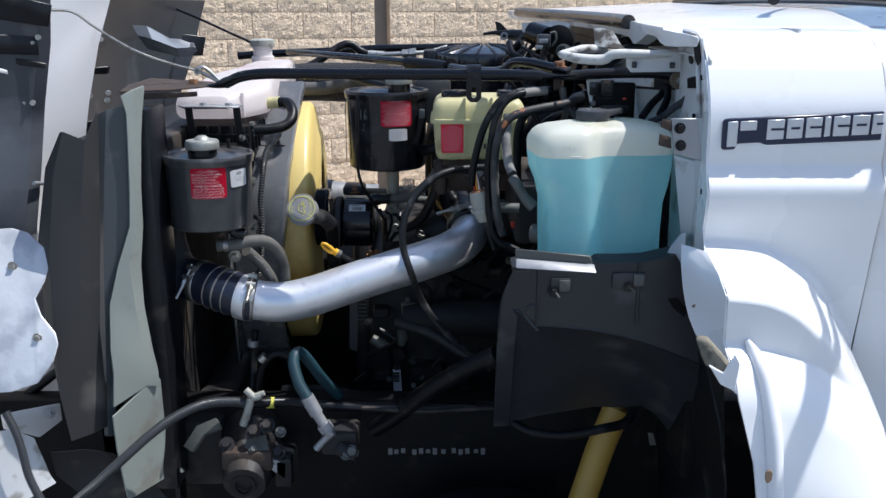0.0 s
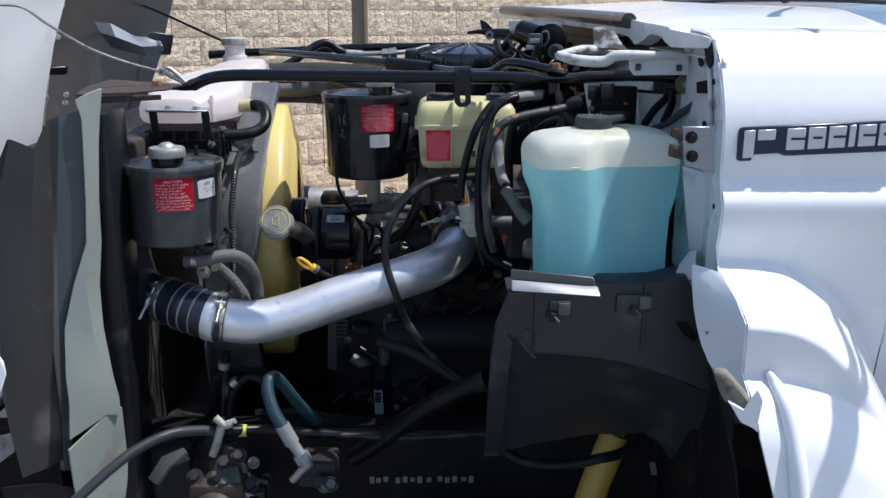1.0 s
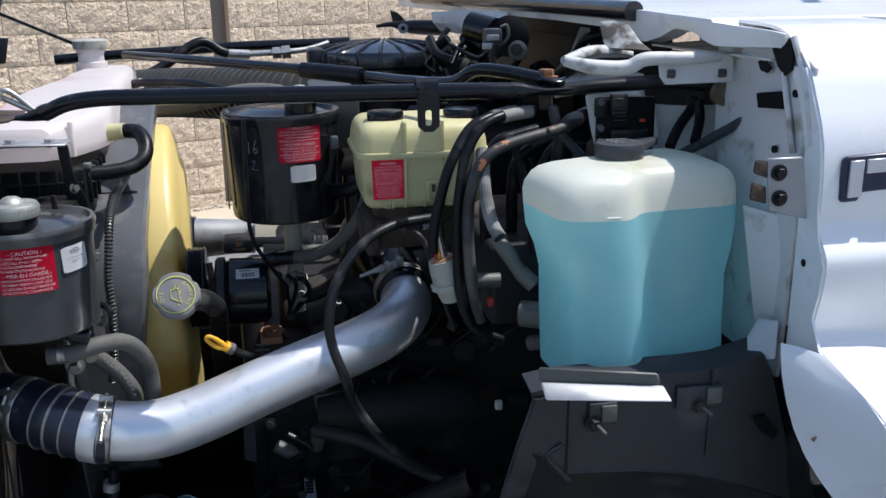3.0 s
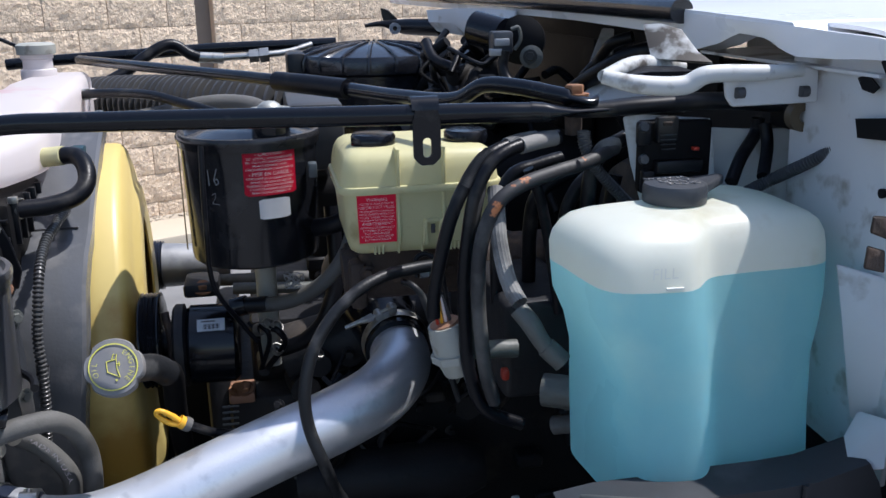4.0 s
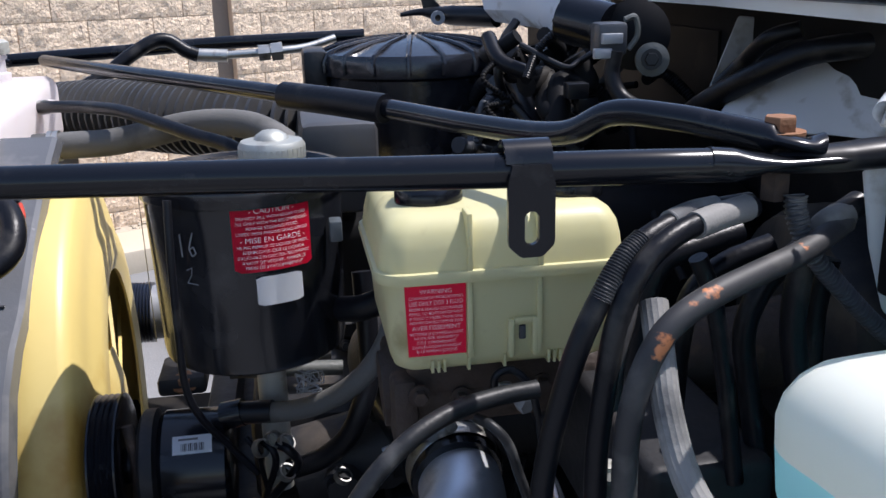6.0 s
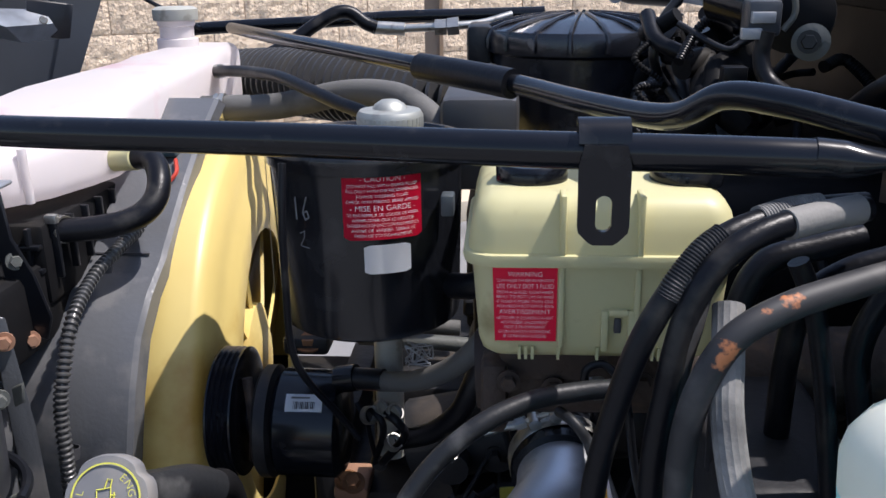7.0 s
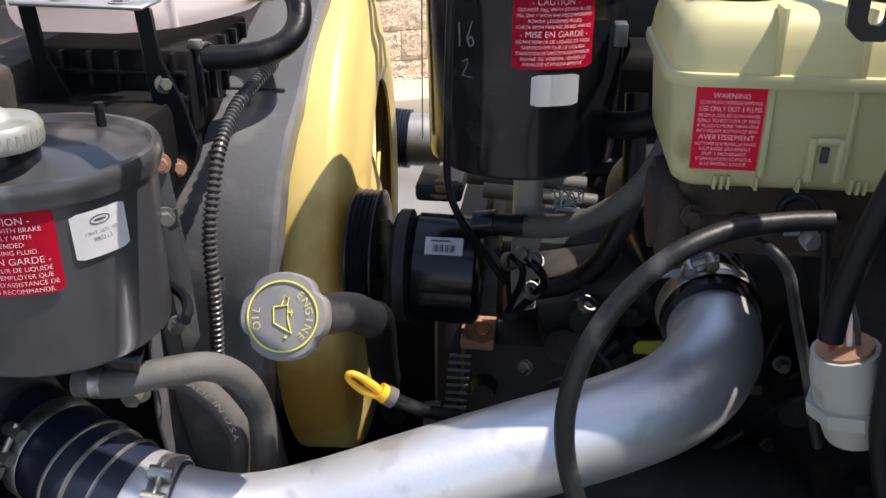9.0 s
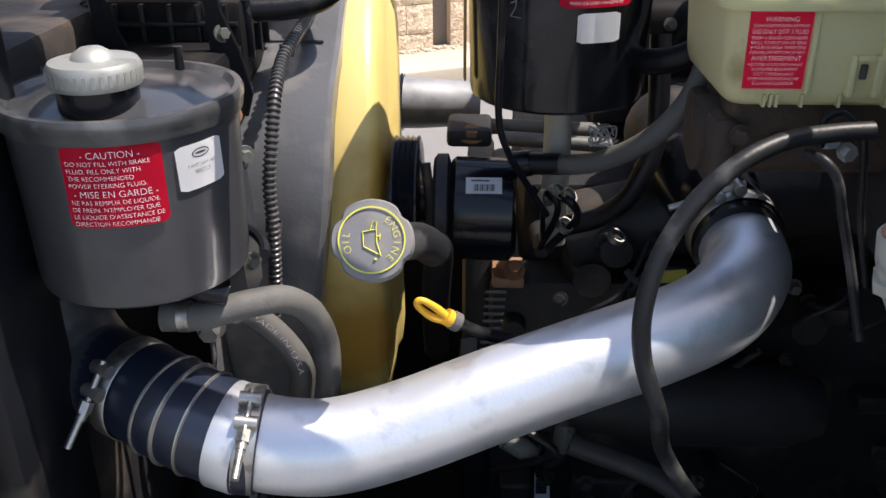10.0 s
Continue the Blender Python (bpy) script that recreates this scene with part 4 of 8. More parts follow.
def add_sticker(th, c, r, angle, top, w, h, lines=(), tilt=0.0, badge_oval=False):
    s = flat_sheet(w, h, nx=8, r=0.002)
    bmesh.ops.rotate(s, verts=s.verts, cent=(0, -h / 2, 0), matrix=Matrix.Rotation(tilt, 3, "Z"))
    st = part("sticker", wrap(s, c, r + 0.0004, angle, top), "label_white", th, "white part sticker" if lines else "plain white sticker")
    out = []
    y = -h * (0.42 if badge_oval else 0.2)
    for text, size in lines:
        b = words(text, size)
        for v in b.verts:
            v.co = Vector((v.co.x, v.co.y + y, 0.0009))
        y -= size * 1.15
        out.append(b)
    if badge_oval:
        o = bmesh.new()
        n = 24
        a = [o.verts.new((math.cos(t) * 0.008, -h * 0.22 + math.sin(t) * 0.0036, 0.0009)) for t in (2 * math.pi * k / n for k in range(n))]
        b = [o.verts.new((math.cos(t) * 0.0070, -h * 0.22 + math.sin(t) * 0.0028, 0.0009)) for t in (2 * math.pi * k / n for k in range(n))]
        for k in range(n):
            o.faces.new((a[k], a[(k + 1) % n], b[(k + 1) % n], b[k]))
        o.faces.new([o.verts.new((math.cos(t) * 0.005, -h * 0.22 + math.sin(t) * 0.0009, 0.0009)) for t in (2 * math.pi * k / n for k in range(n))])
        out.append(o)
    if out:
        m = joined(*out)
        bmesh.ops.rotate(m, verts=m.verts, cent=(0, -h / 2, 0), matrix=Matrix.Rotation(tilt, 3, "Z"))
        part("lettering", wrap(m, c, r + 0.0004, angle, top), "ink_black", st, smooth=0)
    return st


NEAR_LINES = [("- CAUTION -", 0.0074, 1), ("DO NOT FILL WITH BRAKE", 0.0050, 0), ("FLUID. FILL ONLY WITH", 0.0050, 0), ("THE RECOMMENDED", 0.0050, 0), ("POWER STEERING FLUID.", 0.0050, 0),
              ("- MISE EN GARDE -", 0.0074, 1), ("NE PAS REMPLIR DE LIQUIDE", 0.0050, 0), ("DE FREIN. N'EMPLOYER QUE", 0.0050, 0), ("LE LIQUIDE D'ASSISTANCE DE", 0.0050, 0), ("DIRECTION RECOMMANDE.", 0.0050, 0)]
FAR_LINES = [("- CAUTION -", 0.0074, 1), ("DO NOT FILL WITH BRAKE FLUID", 0.0043, 0), ("FILL ONLY WITH THE RECOMMENDED", 0.0043, 0), ("POWER STEERING FLUID.", 0.0043, 0), ("CHECK WITH PARKING BRAKE APPLIED", 0.0043, 0),
             ("- MISE EN GARDE -", 0.0074, 1), ("NE PAS REMPLIR DE LIQUIDE DE FREIN.", 0.0043, 0), ("N'EMPLOYER QUE LE LIQUIDE", 0.0043, 0), ("D'ASSISTANCE DE DIRECTION RECOMMANDE", 0.0043, 0), ("AVANT DE VERIFIER, SERRER LE", 0.0043, 0), ("FREIN DE STATIONNEMENT.", 0.0043, 0)]
RA = 0.092
near_res, ca = reservoir((-0.502, 1.902, 0), 1.196, 0.150, RA, (-0.501, 1.857), "nearcan", "dustlid", 0.025)
tagged(near_res, "black painted steel fluid reservoir with zinc cap and red caution label")
add_label(near_res, ca, RA * 0.985, 0.225, 1.3350, 0.073, 0.064, NEAR_LINES, True)
add_sticker(near_res, ca, RA * 0.985, 0.97, 1.3265, 0.043, 0.036, [("F3HT 3691 AB", 0.0042), ("980313", 0.0050)], 0.03, True)
part("outlet", sweep([(-0.455, 1.885, 1.20), (-0.45, 1.88, 1.185), (-0.43, 1.885, 1.178)], 0.012, 16), "black", near_res)
part("lid_stud", lathe([(0.004, 0), (0.004, 0.02)], (-0.47, 1.955, 1.355), sides=12), "satin", near_res)
RB = 0.0965
far_res, cb = reservoir((-0.134, 2.155, 0), 1.282, 0.176, RB, (-0.102, 2.100), "can", "can", 0.027, 0.0305)
tagged(far_res, "black steel fluid reservoir under the brace bar with red label")
add_label(far_res, cb, RB * 0.985, 0.30, 1.452, 0.074, 0.064, FAR_LINES)
add_sticker(far_res, cb, RB * 0.985, 0.33, 1.383, 0.044, 0.028)
part("strap", wrap(flat_sheet(0.016, 0.15, 0.003, nx=4), cb, RB, -1.35, 1.45), "satin", far_res)
part("strap_clip", box((-0.055, 2.08, 1.405), (-0.043, 2.10, 1.425), 0.002), "slate", far_res)
part("stand_pipe", lathe([(0.016, 0), (0.016, 0.2)], (-0.125, 2.20, 1.085), sides=24), "greywhite", far_res, "light grey stand pipe")
chalk = [(0, 0, 0.001, -0.021), (0.014, 0.002, 0.009, -0.013), (0.009, -0.013, 0.012, -0.020), (0.012, -0.020, 0.016, -0.017), (0.016, -0.017, 0.014, -0.011), (0.014, -0.011, 0.009, -0.014),
         (0.004, -0.034, 0.010, -0.031), (0.010, -0.031, 0.009, -0.038), (0.009, -0.038, 0.004, -0.046), (0.004, -0.046, 0.015, -0.047)]
for lines, thick in ((chalk[:1], 0.0009), (chalk[1:6], 0.0008), (chalk[6:10], 0.0005)):
    part("chalk_mark", wrap(joined(*[sweep([(x0, y0, 0.001), (x1, y1, 0.001)], thick, 4) for x0, y0, x1, y1 in lines]), cb, RB * 0.985, -0.62, 1.424), "capgrey", far_res, "faint pale chalk scribble")

# ---- brake fluid reservoir on its master cylinder ----
brake = thing("brake_fluid_reservoir", "cream translucent plastic brake fluid reservoir with red warning label", "fluid reservoir")


def tub(x0, x1, y0, y1, levels, mat, name, seg=5):
    """A rounded tub: levels of (z, inset)."""
    bm = bmesh.new()
    rings = []
    for z, ins in levels:
        r = max(0.012, 0.022 - ins * 0.5)
        ring = []
        for cx, cy, a0 in ((x1 - ins - r, y1 - ins - r, 0), (x0 + ins + r, y1 - ins - r, 90), (x0 + ins + r, y0 + ins + r, 180), (x1 - ins - r, y0 + ins + r, 270)):
            for k in range(seg + 1):
                a = radians(a0 + 90 * k / seg)
                ring.append(bm.verts.new((cx + math.cos(a) * r, cy + math.sin(a) * r, z)))
        rings.append(ring)
    n = len(rings[0])
    for a, b in zip(rings, rings[1:]):
        for k in range(n):
            bm.faces.new((a[k], a[(k + 1) % n], b[(k + 1) % n], b[k]))
    bm.faces.new(rings[0][::-1])
    bm.faces.new(rings[-1])
    return part(name, bm, mat, brake)


BX0, BX1, BY0, BY1 = -0.024, 0.178, 1.922, 2.105
tub(BX0, BX1, BY0, BY1, [(1.3330, 0.016), (1.3370, 0.011), (1.3460, 0.008), (1.4140, 0.003)], "cream", "lower_shell")
tub(BX0, BX1, BY0, BY1, [(1.4110, 0.002), (1.4120, -0.003), (1.4165, -0.004), (1.4210, -0.003), (1.4220, 0.002)], "cream", "flange")
tub(BX0, BX1, BY0, BY1, [(1.4200, 0.000), (1.4380, 0.002), (1.4500, 0.005), (1.4580, 0.010), (1.4630, 0.018), (1.4650, 0.030)], "cream", "upper_shell")
for x in (0.047, 0.104):
    part("rib", box((x - 0.0022, BY0 - 0.0025, 1.4110), (x + 0.0022, BY0 + 0.02, 1.4670), 0.001), "cream", brake)
    part("rib", box((x - 0.0022, BY0 + 0.0015, 1.3460), (x + 0.0022, BY0 + 0.02, 1.4130), 0.001), "cream", brake)
part("slot_frame", joined(box((0.078, BY0 + 0.001, 1.3430), (0.083, BY0 + 0.012, 1.3760), 0.001), box((0.098, BY0 + 0.001, 1.3430), (0.103, BY0 + 0.012, 1.3760), 0.001), box((0.083, BY0 + 0.001, 1.3720), (0.098, BY0 + 0.012, 1.3770), 0.001)), "cream", brake)
part("slot", box((0.0878, BY0 + 0.004, 1.3570), (0.0932, BY0 + 0.02, 1.3690), 0.001), "ink_black", brake)
for x in (0.025, 0.146):
    part("cap", lathe([(0.028, 0), (0.0285, 0.002), (0.0285, 0.013), (0.026, 0.016), (0.012, 0.017), (0.001, 0.017)], (x, 1.985, 1.4620), sides=32, cap=False), "black", brake, "black ribbed screw cap")
for k, x in enumerate((0.015, 0.02, 0.025, 0.045, 0.075, 0.112, 0.117, 0.122)):
    part("foot_rib", box((x, BY0 + 0.006, 1.3335), (x + 0.0022, BY0 + 0.02, 1.3440), 0), "cream", brake)
bl = part("label", plate([(-0.005, BY0 + 0.0030, 1.4105), (0.044, BY0 + 0.0030, 1.4105), (0.044, BY0 + 0.0060, 1.3490), (-0.003, BY0 + 0.0060, 1.3490)], (0, 0.004, 0), 0), "label_red", brake, "red warning label with pale lettering")
out = []
yy = 1.4075
for text, size in (("WARNING", 0.0054), ("CLEAN FILLER CAP BEFORE REMOVING", 0.0035), ("USE ONLY DOT 3 FLUID", 0.0052), ("FROM A SEALED CONTAINER", 0.0035), ("REFILL TO BOTTOM OF RING", 0.0035), ("IF FLUID IS MORE THAN ONE", 0.0035),
                   ("INCH BELOW BOTTOM OF RING", 0.0035), ("AVERTISSEMENT", 0.0054), ("NETTOYER LE COUVERCLE AVANT", 0.0035), ("N'UTILISER SEULEMENT", 0.0035), ("DOT 3 PROVENANT", 0.0035), ("D'UN FLACON ETANCHE", 0.0035), ("SI LE NIVEAU JUSQUE", 0.0035)):
    b = words(text, size)
    wide = max(v.co.x for v in b.verts) - min(v.co.x for v in b.verts)
    s = min(1.0, 0.043 / wide)
    for v in b.verts:
        v.co = Vector((0.0198 + v.co.x * s, BY0 + 0.0022 + (1.4105 - yy) * 0.047, yy + v.co.y))
    out.append(b)
    yy -= size * 1.10
part("lettering", joined(*out), "ink_white", bl, smooth=0)

master = thing("master_cylinder", "rust-brown cast iron brake master cylinder below its reservoir", "master cylinder")
part("body", sweep([(-0.02, 2.01, 1.285), (0.02, 2.01, 1.287), (0.30, 2.01, 1.29), (0.42, 2.01, 1.295)], [0.034, 0.038, 0.038, 0.05], 24, smooth_path=False), "rustiron", master)
part("saddle", box((0.0, 1.965, 1.295), (0.15, 2.06, 1.335), 0.008), "rustiron", master)
part("flange", box((-0.015, 1.955, 1.25), (0.008, 2.07, 1.315), 0.008), "rustiron", master)
for q in ((0.008, 1.952, 1.302), (0.045, 1.962, 1.292), (0.118, 1.964, 1.297)):
    part("bolt", hexbolt(q, (0, -1, 0), 0.0065, 0.007), "rustiron", master)
part("booster", lathe([(0.06, 0), (0.11, 0.01), (0.12, 0.03), (0.12, 0.06), (0.06, 0.08)], (0.38, 2.03, 1.30), "x", 40), "grimy", master)
part("prop_valve", joined(hexbolt((0.078, 1.945, 1.302), (0.2, -1, 0.3), 0.010, 0.010, False), hexbolt((0.094, 1.945, 1.292), (0.4, -1, -0.2), 0.008, 0.010, False)), "galv", master)

# ---- washer tank ----
LEVEL = 1.4005
tank = thing("washer_fluid_tank", "milky plastic washer tank full of blue fluid beside the cowl", "washer tank")
PLAN = [(0.170, 1.667), (0.158, 1.648), (0.162, 1.615), (0.166, 1.58), (0.172, 1.550), (0.185, 1.535), (0.208, 1.529), (0.236, 1.526), (0.252, 1.532), (0.268, 1.550), (0.282, 1.559), (0.315, 1.563), (0.375, 1.567), (0.400, 1.58), (0.406, 1.61), (0.406, 1.70), (0.385, 1.735), (0.32, 1.70), (0.25, 1.676), (0.205, 1.671)]


def tank_ring(z, grow, dx_left=0.0, dx_right=0.0, drop=None):
    c = Vector((0.285, 1.612))
    out = []
    for x, y in PLAN:
        p = Vector((x, y))
        q = c + (p - c) * grow
        w = (0.40 - x) / 0.235
        lean = 0.17 * (LEVEL - z) * max(0.0, min(1.0, (1.66 - y) / 0.08))
        out.append((q.x + dx_left * max(0.0, w) + dx_right * max(0.0, 1 - w), q.y - lean, z))
    return out


def tank_body(levels, name, mat, foot, roof, smooth=50):
    bm = bmesh.new()
    rings = []
    for lev in levels:
        pts = tank_ring(*lev)
        dense = []
        n = len(pts)
        for k in range(n):
            a, b, c, d = (Vector(pts[(k + j - 1) % n]) for j in range(4))
            for s in range(4):
                u = s / 4
                dense.append(0.5 * (2 * b + (c - a) * u + (2 * a - 5 * b + 4 * c - d) * u * u + (3 * b - a - 3 * c + d) * u ** 3))
        rings.append([bm.verts.new(p) for p in dense])
    n = len(rings[0])
    for a, b in zip(rings, rings[1:]):
        for k in range(n):
            bm.faces.new((a[k], a[(k + 1) % n], b[(k + 1) % n], b[k]))
    if foot:
        bm.faces.new(rings[0][::-1])
    if roof:
        bm.faces.new(rings[-1])
    return part(name, bm, mat, tank, smooth=smooth)


tank_body([(1.185, 0.90, 0.02, -0.02), (1.190, 0.97, 0.018, -0.012), (1.26, 0.985, 0.017, -0.012), (1.315, 0.985, 0.016, -0.008), (1.345, 0.99, 0.010, 0.0), (1.372, 1.0, 0.0, 0.004), (LEVEL, 1.0, -0.003, 0.006)], "filled_part", "washer_fluid", True, False)
tank_body([(LEVEL, 1.0, -0.003, 0.006), (1.418, 1.0, -0.004, 0.006), (1.428, 0.988, -0.003, 0.006), (1.438, 0.955, 0, 0.005), (1.4445, 0.89, 0, 0.004), (1.449, 0.78, 0, 0), (1.455, 0.5, 0, 0)], "upper_shell", "washer_top", False, True)
CAPC = Vector((0.271, 1.628, 1.456))
part("cap", joined(lathe([(0.030, 0), (0.0305, 0.002), (0.0305, 0.014), (0.0290, 0.0175), (0.024, 0.0185), (0.001, 0.0190)], CAPC, sides=32, cap=False),
                   plate([(0.285, 1.606, 1.462), (0.328, 1.640, 1.466), (0.326, 1.648, 1.466), (0.285, 1.654, 1.462)], (0, 0, 0.010), 0.002)), "plastic", tank, "black filler cap with raised words and a pull tab")
for k, text in enumerate(("WASHER", "ONLY", " FLUID ")):
    b = words(text, 0.0125 if k else 0.0105)
    for v in b.verts:
        v.co = Vector((CAPC.x + v.co.x + 0.004 * k - 0.004, CAPC.y + 0.019 - 0.0125 * k + v.co.y, CAPC.z + 0.0198))
    bmesh.ops.solidify(b, geom=b.faces[:], thickness=0.0012)
    part("cap_words", b, "capgrey", tank, smooth=0)


def moulded(text, size, at, mat):
    """Raised words on the upright front of the tank."""
    b = words(text, size)
    for v in b.verts:
        v.co = Vector((at[0] + v.co.x, at[1], at[2] + v.co.y))
    part("moulded_words", b, mat, tank, smooth=0)


moulded("FILL", 0.0145, (0.218, 1.526, 1.425), "embossed")
part("level_mark", box((0.220, 1.526, 1.403), ((0.236, 1.526, 1.401)[0], 1.532, (0.220, 1.526, 1.405)[2]), 0.0005), "embossed", tank)
moulded("F3HT", 0.0125, (0.314, 1.562, 1.389), "washer_pale")
for k, x in enumerate((1378, 1392)):
    q = (0.304, 1.556, 1.340)
    part("moulded_mark", box((q[0] + 0.008 * k, q[1], q[2]), (q[0] + 0.008 * k + 0.006, q[1] + 0.004, q[2] + 0.009), 0.001), "washer_pale", tank)

# ---- inner fender ----
fender = thing("inner_fender", "black steel inner fender with wheelhouse arch and bolted brackets", "inner fender")
FY = 1.474
UPPER = [(0.118, 1.225), (0.155, 1.230), (0.21, 1.230), (0.26, 1.232), (0.31, 1.232), (0.348, 1.234), (0.398, 1.246), (0.41, 1.225)]
LOWER = [(0.126, 1.150), (0.159, 1.118), (0.205, 1.115), (0.252, 1.111), (0.31, 1.100), (0.349, 1.087), (0.398, 1.069), (0.463, 1.041)]
HEM = [(0.131, 0.816), (0.187, 0.833), (0.244, 0.843), (0.312, 0.855), (0.367, 0.853), (0.414, 0.857), (0.451, 0.829), (0.476, 0.789), (0.534, 0.777), (0.594, 0.751)]
halves = [((p[0] + q[0]) / 2, (p[1] + q[1]) / 2) for p, q in zip(UPPER, LOWER)]
part("upper_panel", sheet([[(x, FY + 0.04, z + 0.004) for x, z in UPPER], [(x, FY, z - 0.002) for x, z in UPPER], [(x, FY, z) for x, z in halves], [(x, FY + 0.002, z) for x, z in LOWER]], 0.003), "fenderblack", fender)
# the wheel arch below runs back and down from the panel to a cut hem
rows = []
for k in range(29):
    u = k / 28
    xa, xb = 0.120 + 0.380 * u, 0.131 + 0.463 * u
    za, zb = lerp_table(LOWER, xa), lerp_table(HEM, xb)
    rows.append([(xa + (xb - xa) * v + 0.004 * v * (1 - u), FY + 0.003 + 0.237 * v ** 0.9, za + (zb - za) * v) for v in (0.0, 0.03, 0.1, 0.25, 0.45, 0.65, 0.85, 1.0)])
part("wheelhouse", sheet(rows, 0.003), "fenderblack", fender, smooth=40)
edge = ((0.121, 0.0, 1.217), (0.101, 0.0, 1.158), (0.1, 0.06, 1.063), (0.102, 0.13, 0.952), (0.105, 0.2, 0.846), (0.107, 0.235, 0.814))
part("front_edge", sheet([[(x, FY + d - 0.004, z), (x + 0.030, FY + d, z)] for x, d, z in edge], 0.003), "fenderblack", fender)
part("front_edge_fold", sweep([(x, FY + d - 0.003, z) for x, d, z in edge], 0.0018, 6), "fenderblack", fender)
part("hole", plate([(0.388, FY - 0.0045, 1.166), (0.404, FY - 0.0045, 1.168), (0.424, FY - 0.0045, 1.145), (0.418, FY - 0.0045, 1.134), (0.398, FY - 0.0045, 1.150)], (0, 0.002, 0), 0), "frame", fender, "dark slot in the fender")
part("label_tag", plate([(0.424, FY + 0.22, 0.802), (0.435, FY + 0.22, 0.801), (0.442, FY + 0.22, 0.774), (0.430, FY + 0.22, 0.774)], (0, 0.001, 0), 0), "castgrey", fender, "small pale tag hanging under the arch")
part("fold", sweep([(0.163, FY - 0.002, 1.228), (0.163, FY - 0.002, 1.118)], 0.002, 6, smooth_path=False), "fenderblack", fender)
part("fold", sweep([(0.336, FY - 0.002, 1.232), (0.336, FY - 0.002, 1.12)], 0.003, 6, smooth_path=False), "fenderblack", fender)
ledge = part("ledge_bracket", plate([(0.121, 1.428, 1.2335), (0.249, 1.395, 1.2345), (0.249, 1.418, 1.2420), (0.123, 1.456, 1.2415)], (0, 0, 0.003)), "galv", fender, "bare metal angle bracket")
part("ledge_lip", plate([(0.122, 1.457, 1.2430), (0.247, 1.419, 1.2435), (0.242, 1.419, 1.258), (0.121, 1.457, 1.260)], (0.001, 0.003, 0)), "castgrey", ledge)
for x, z in ((0.197, 1.180), (0.324, 1.190)):
    br = part("clip_bracket", box((x - 0.022 + (0.01 if x < 0.3 else -0.012), FY - 0.006, z - 0.004), (x + 0.022, FY, z + 0.024), 0.002), "fenderblack", fender)
    part("clip_bolt", hexbolt((x - 0.006, FY - 0.006, z), (0, -1, 0), 0.007, 0.007), "grimy", br)
    part("clip_plate", box((x + 0.002, FY - 0.010, z + 0.002), (x + 0.020, FY - 0.006, z + 0.022), 0.001), "castgrey", br)
    part("clip_stud", sweep([(x - 0.004, FY - 0.012, z), (x + 0.001, FY - 0.026, z - 0.004)], 0.0022, 8, smooth_path=False), "castgrey", br)
part("rib_stamp", sweep([(0.165, FY - 0.001, 1.108), (0.14, FY + 0.002, 1.14), (0.155, FY - 0.001, 1.155)], 0.003, 6), "fenderblack", fender)


# ---- side mirror on the door, whose arms throw their shadows on the flare ----
mirror = thing("side_mirror", "white side mirror on tubular arms beside the truck door", "mirror")
SUN_STEP = Vector((0.52, 0.035, 1.0)) * 0.80
arm = [Vector(q) + SUN_STEP for q in ((0.615, 1.607, 1.150), (0.606, 1.52, 1.200), (0.600, 1.40, 1.185), (0.588, 1.30, 1.155), (0.570, 1.22, 1.100), (0.553, 1.14, 1.020), (0.552, 1.08, 0.960), (0.556, 1.00, 0.90))]
part("arm", sweep(arm, [0.012, 0.012, 0.012, 0.013, 0.021, 0.020, 0.019, 0.019], 16), "satin", mirror, "black tubular mirror arm")
brace = [Vector(q) + SUN_STEP for q in ((0.650, 1.607, 1.12), (0.640, 1.50, 1.13), (0.612, 1.36, 1.112), (0.585, 1.26, 1.100), (0.570, 1.20, 1.080))]
part("brace", sweep(brace, [0.009, 0.009, 0.010, 0.014, 0.014], 12), "satin", mirror, "black tubular brace under the arm")
head = Vector((0.548, 0.94, 0.88)) + SUN_STEP
part("housing", box(tuple(head - Vector((0.03, 0.12, 0.20))), tuple(head + Vector((0.03, 0.08, 0.20))), 0.02, 3), "white", mirror)
part("glass", box(tuple(head + Vector((0.0302, -0.11, -0.19))), tuple(head + Vector((0.034, 0.07, 0.19))), 0.001), "zinc", mirror, "mirror glass")

# ---- charge air pipe ----
pipe_th = thing("charge_air_pipe", "bare aluminium charge air pipe with navy hose coupling and clamps", "air pipe")
AX = [(-0.568, 1.922, 1.066), (-0.525, 1.900, 1.062), (-0.482, 1.879, 1.053), (-0.43, 1.863, 1.041), (-0.385, 1.862, 1.033), (-0.34, 1.867, 1.031), (-0.28, 1.882, 1.041), (-0.2, 1.904, 1.063), (-0.12, 1.927, 1.083), (-0.04, 1.95, 1.102), (0.02, 1.979, 1.118), (0.055, 2.027, 1.132), (0.062, 2.082, 1.138), (0.058, 2.137, 1.144)]
part("pipe", sweep(AX[3:], 0.0438, 44, 8), "alu", pipe_th)
cw = [Vector(q) for q in spline([AX[0], AX[1], AX[2], AX[3], (-0.408, 1.8622, 1.0370)], 8)]
girth = [0.0475, 0.0470, 0.0468, 0.0478, 0.0490, 0.0478, 0.0490, 0.0478, 0.0490, 0.0478, 0.0470]
span = [cw[round(i * (len(cw) - 1) / 10)] for i in range(11)]
coup = part("coupling", sweep(span, girth, 44, 8), "bluehose", pipe_th, "navy blue silicone hose coupling")
for k in (13, 16, 19):
    part("ring", lathe([(0.0478, -0.0022), (0.0508, -0.0008), (0.0508, 0.0008), (0.0478, 0.0022)], sides=44, turn=towards(cw[k], cw[k + 1] - cw[k - 1]), cap=False), "zinc", coup)
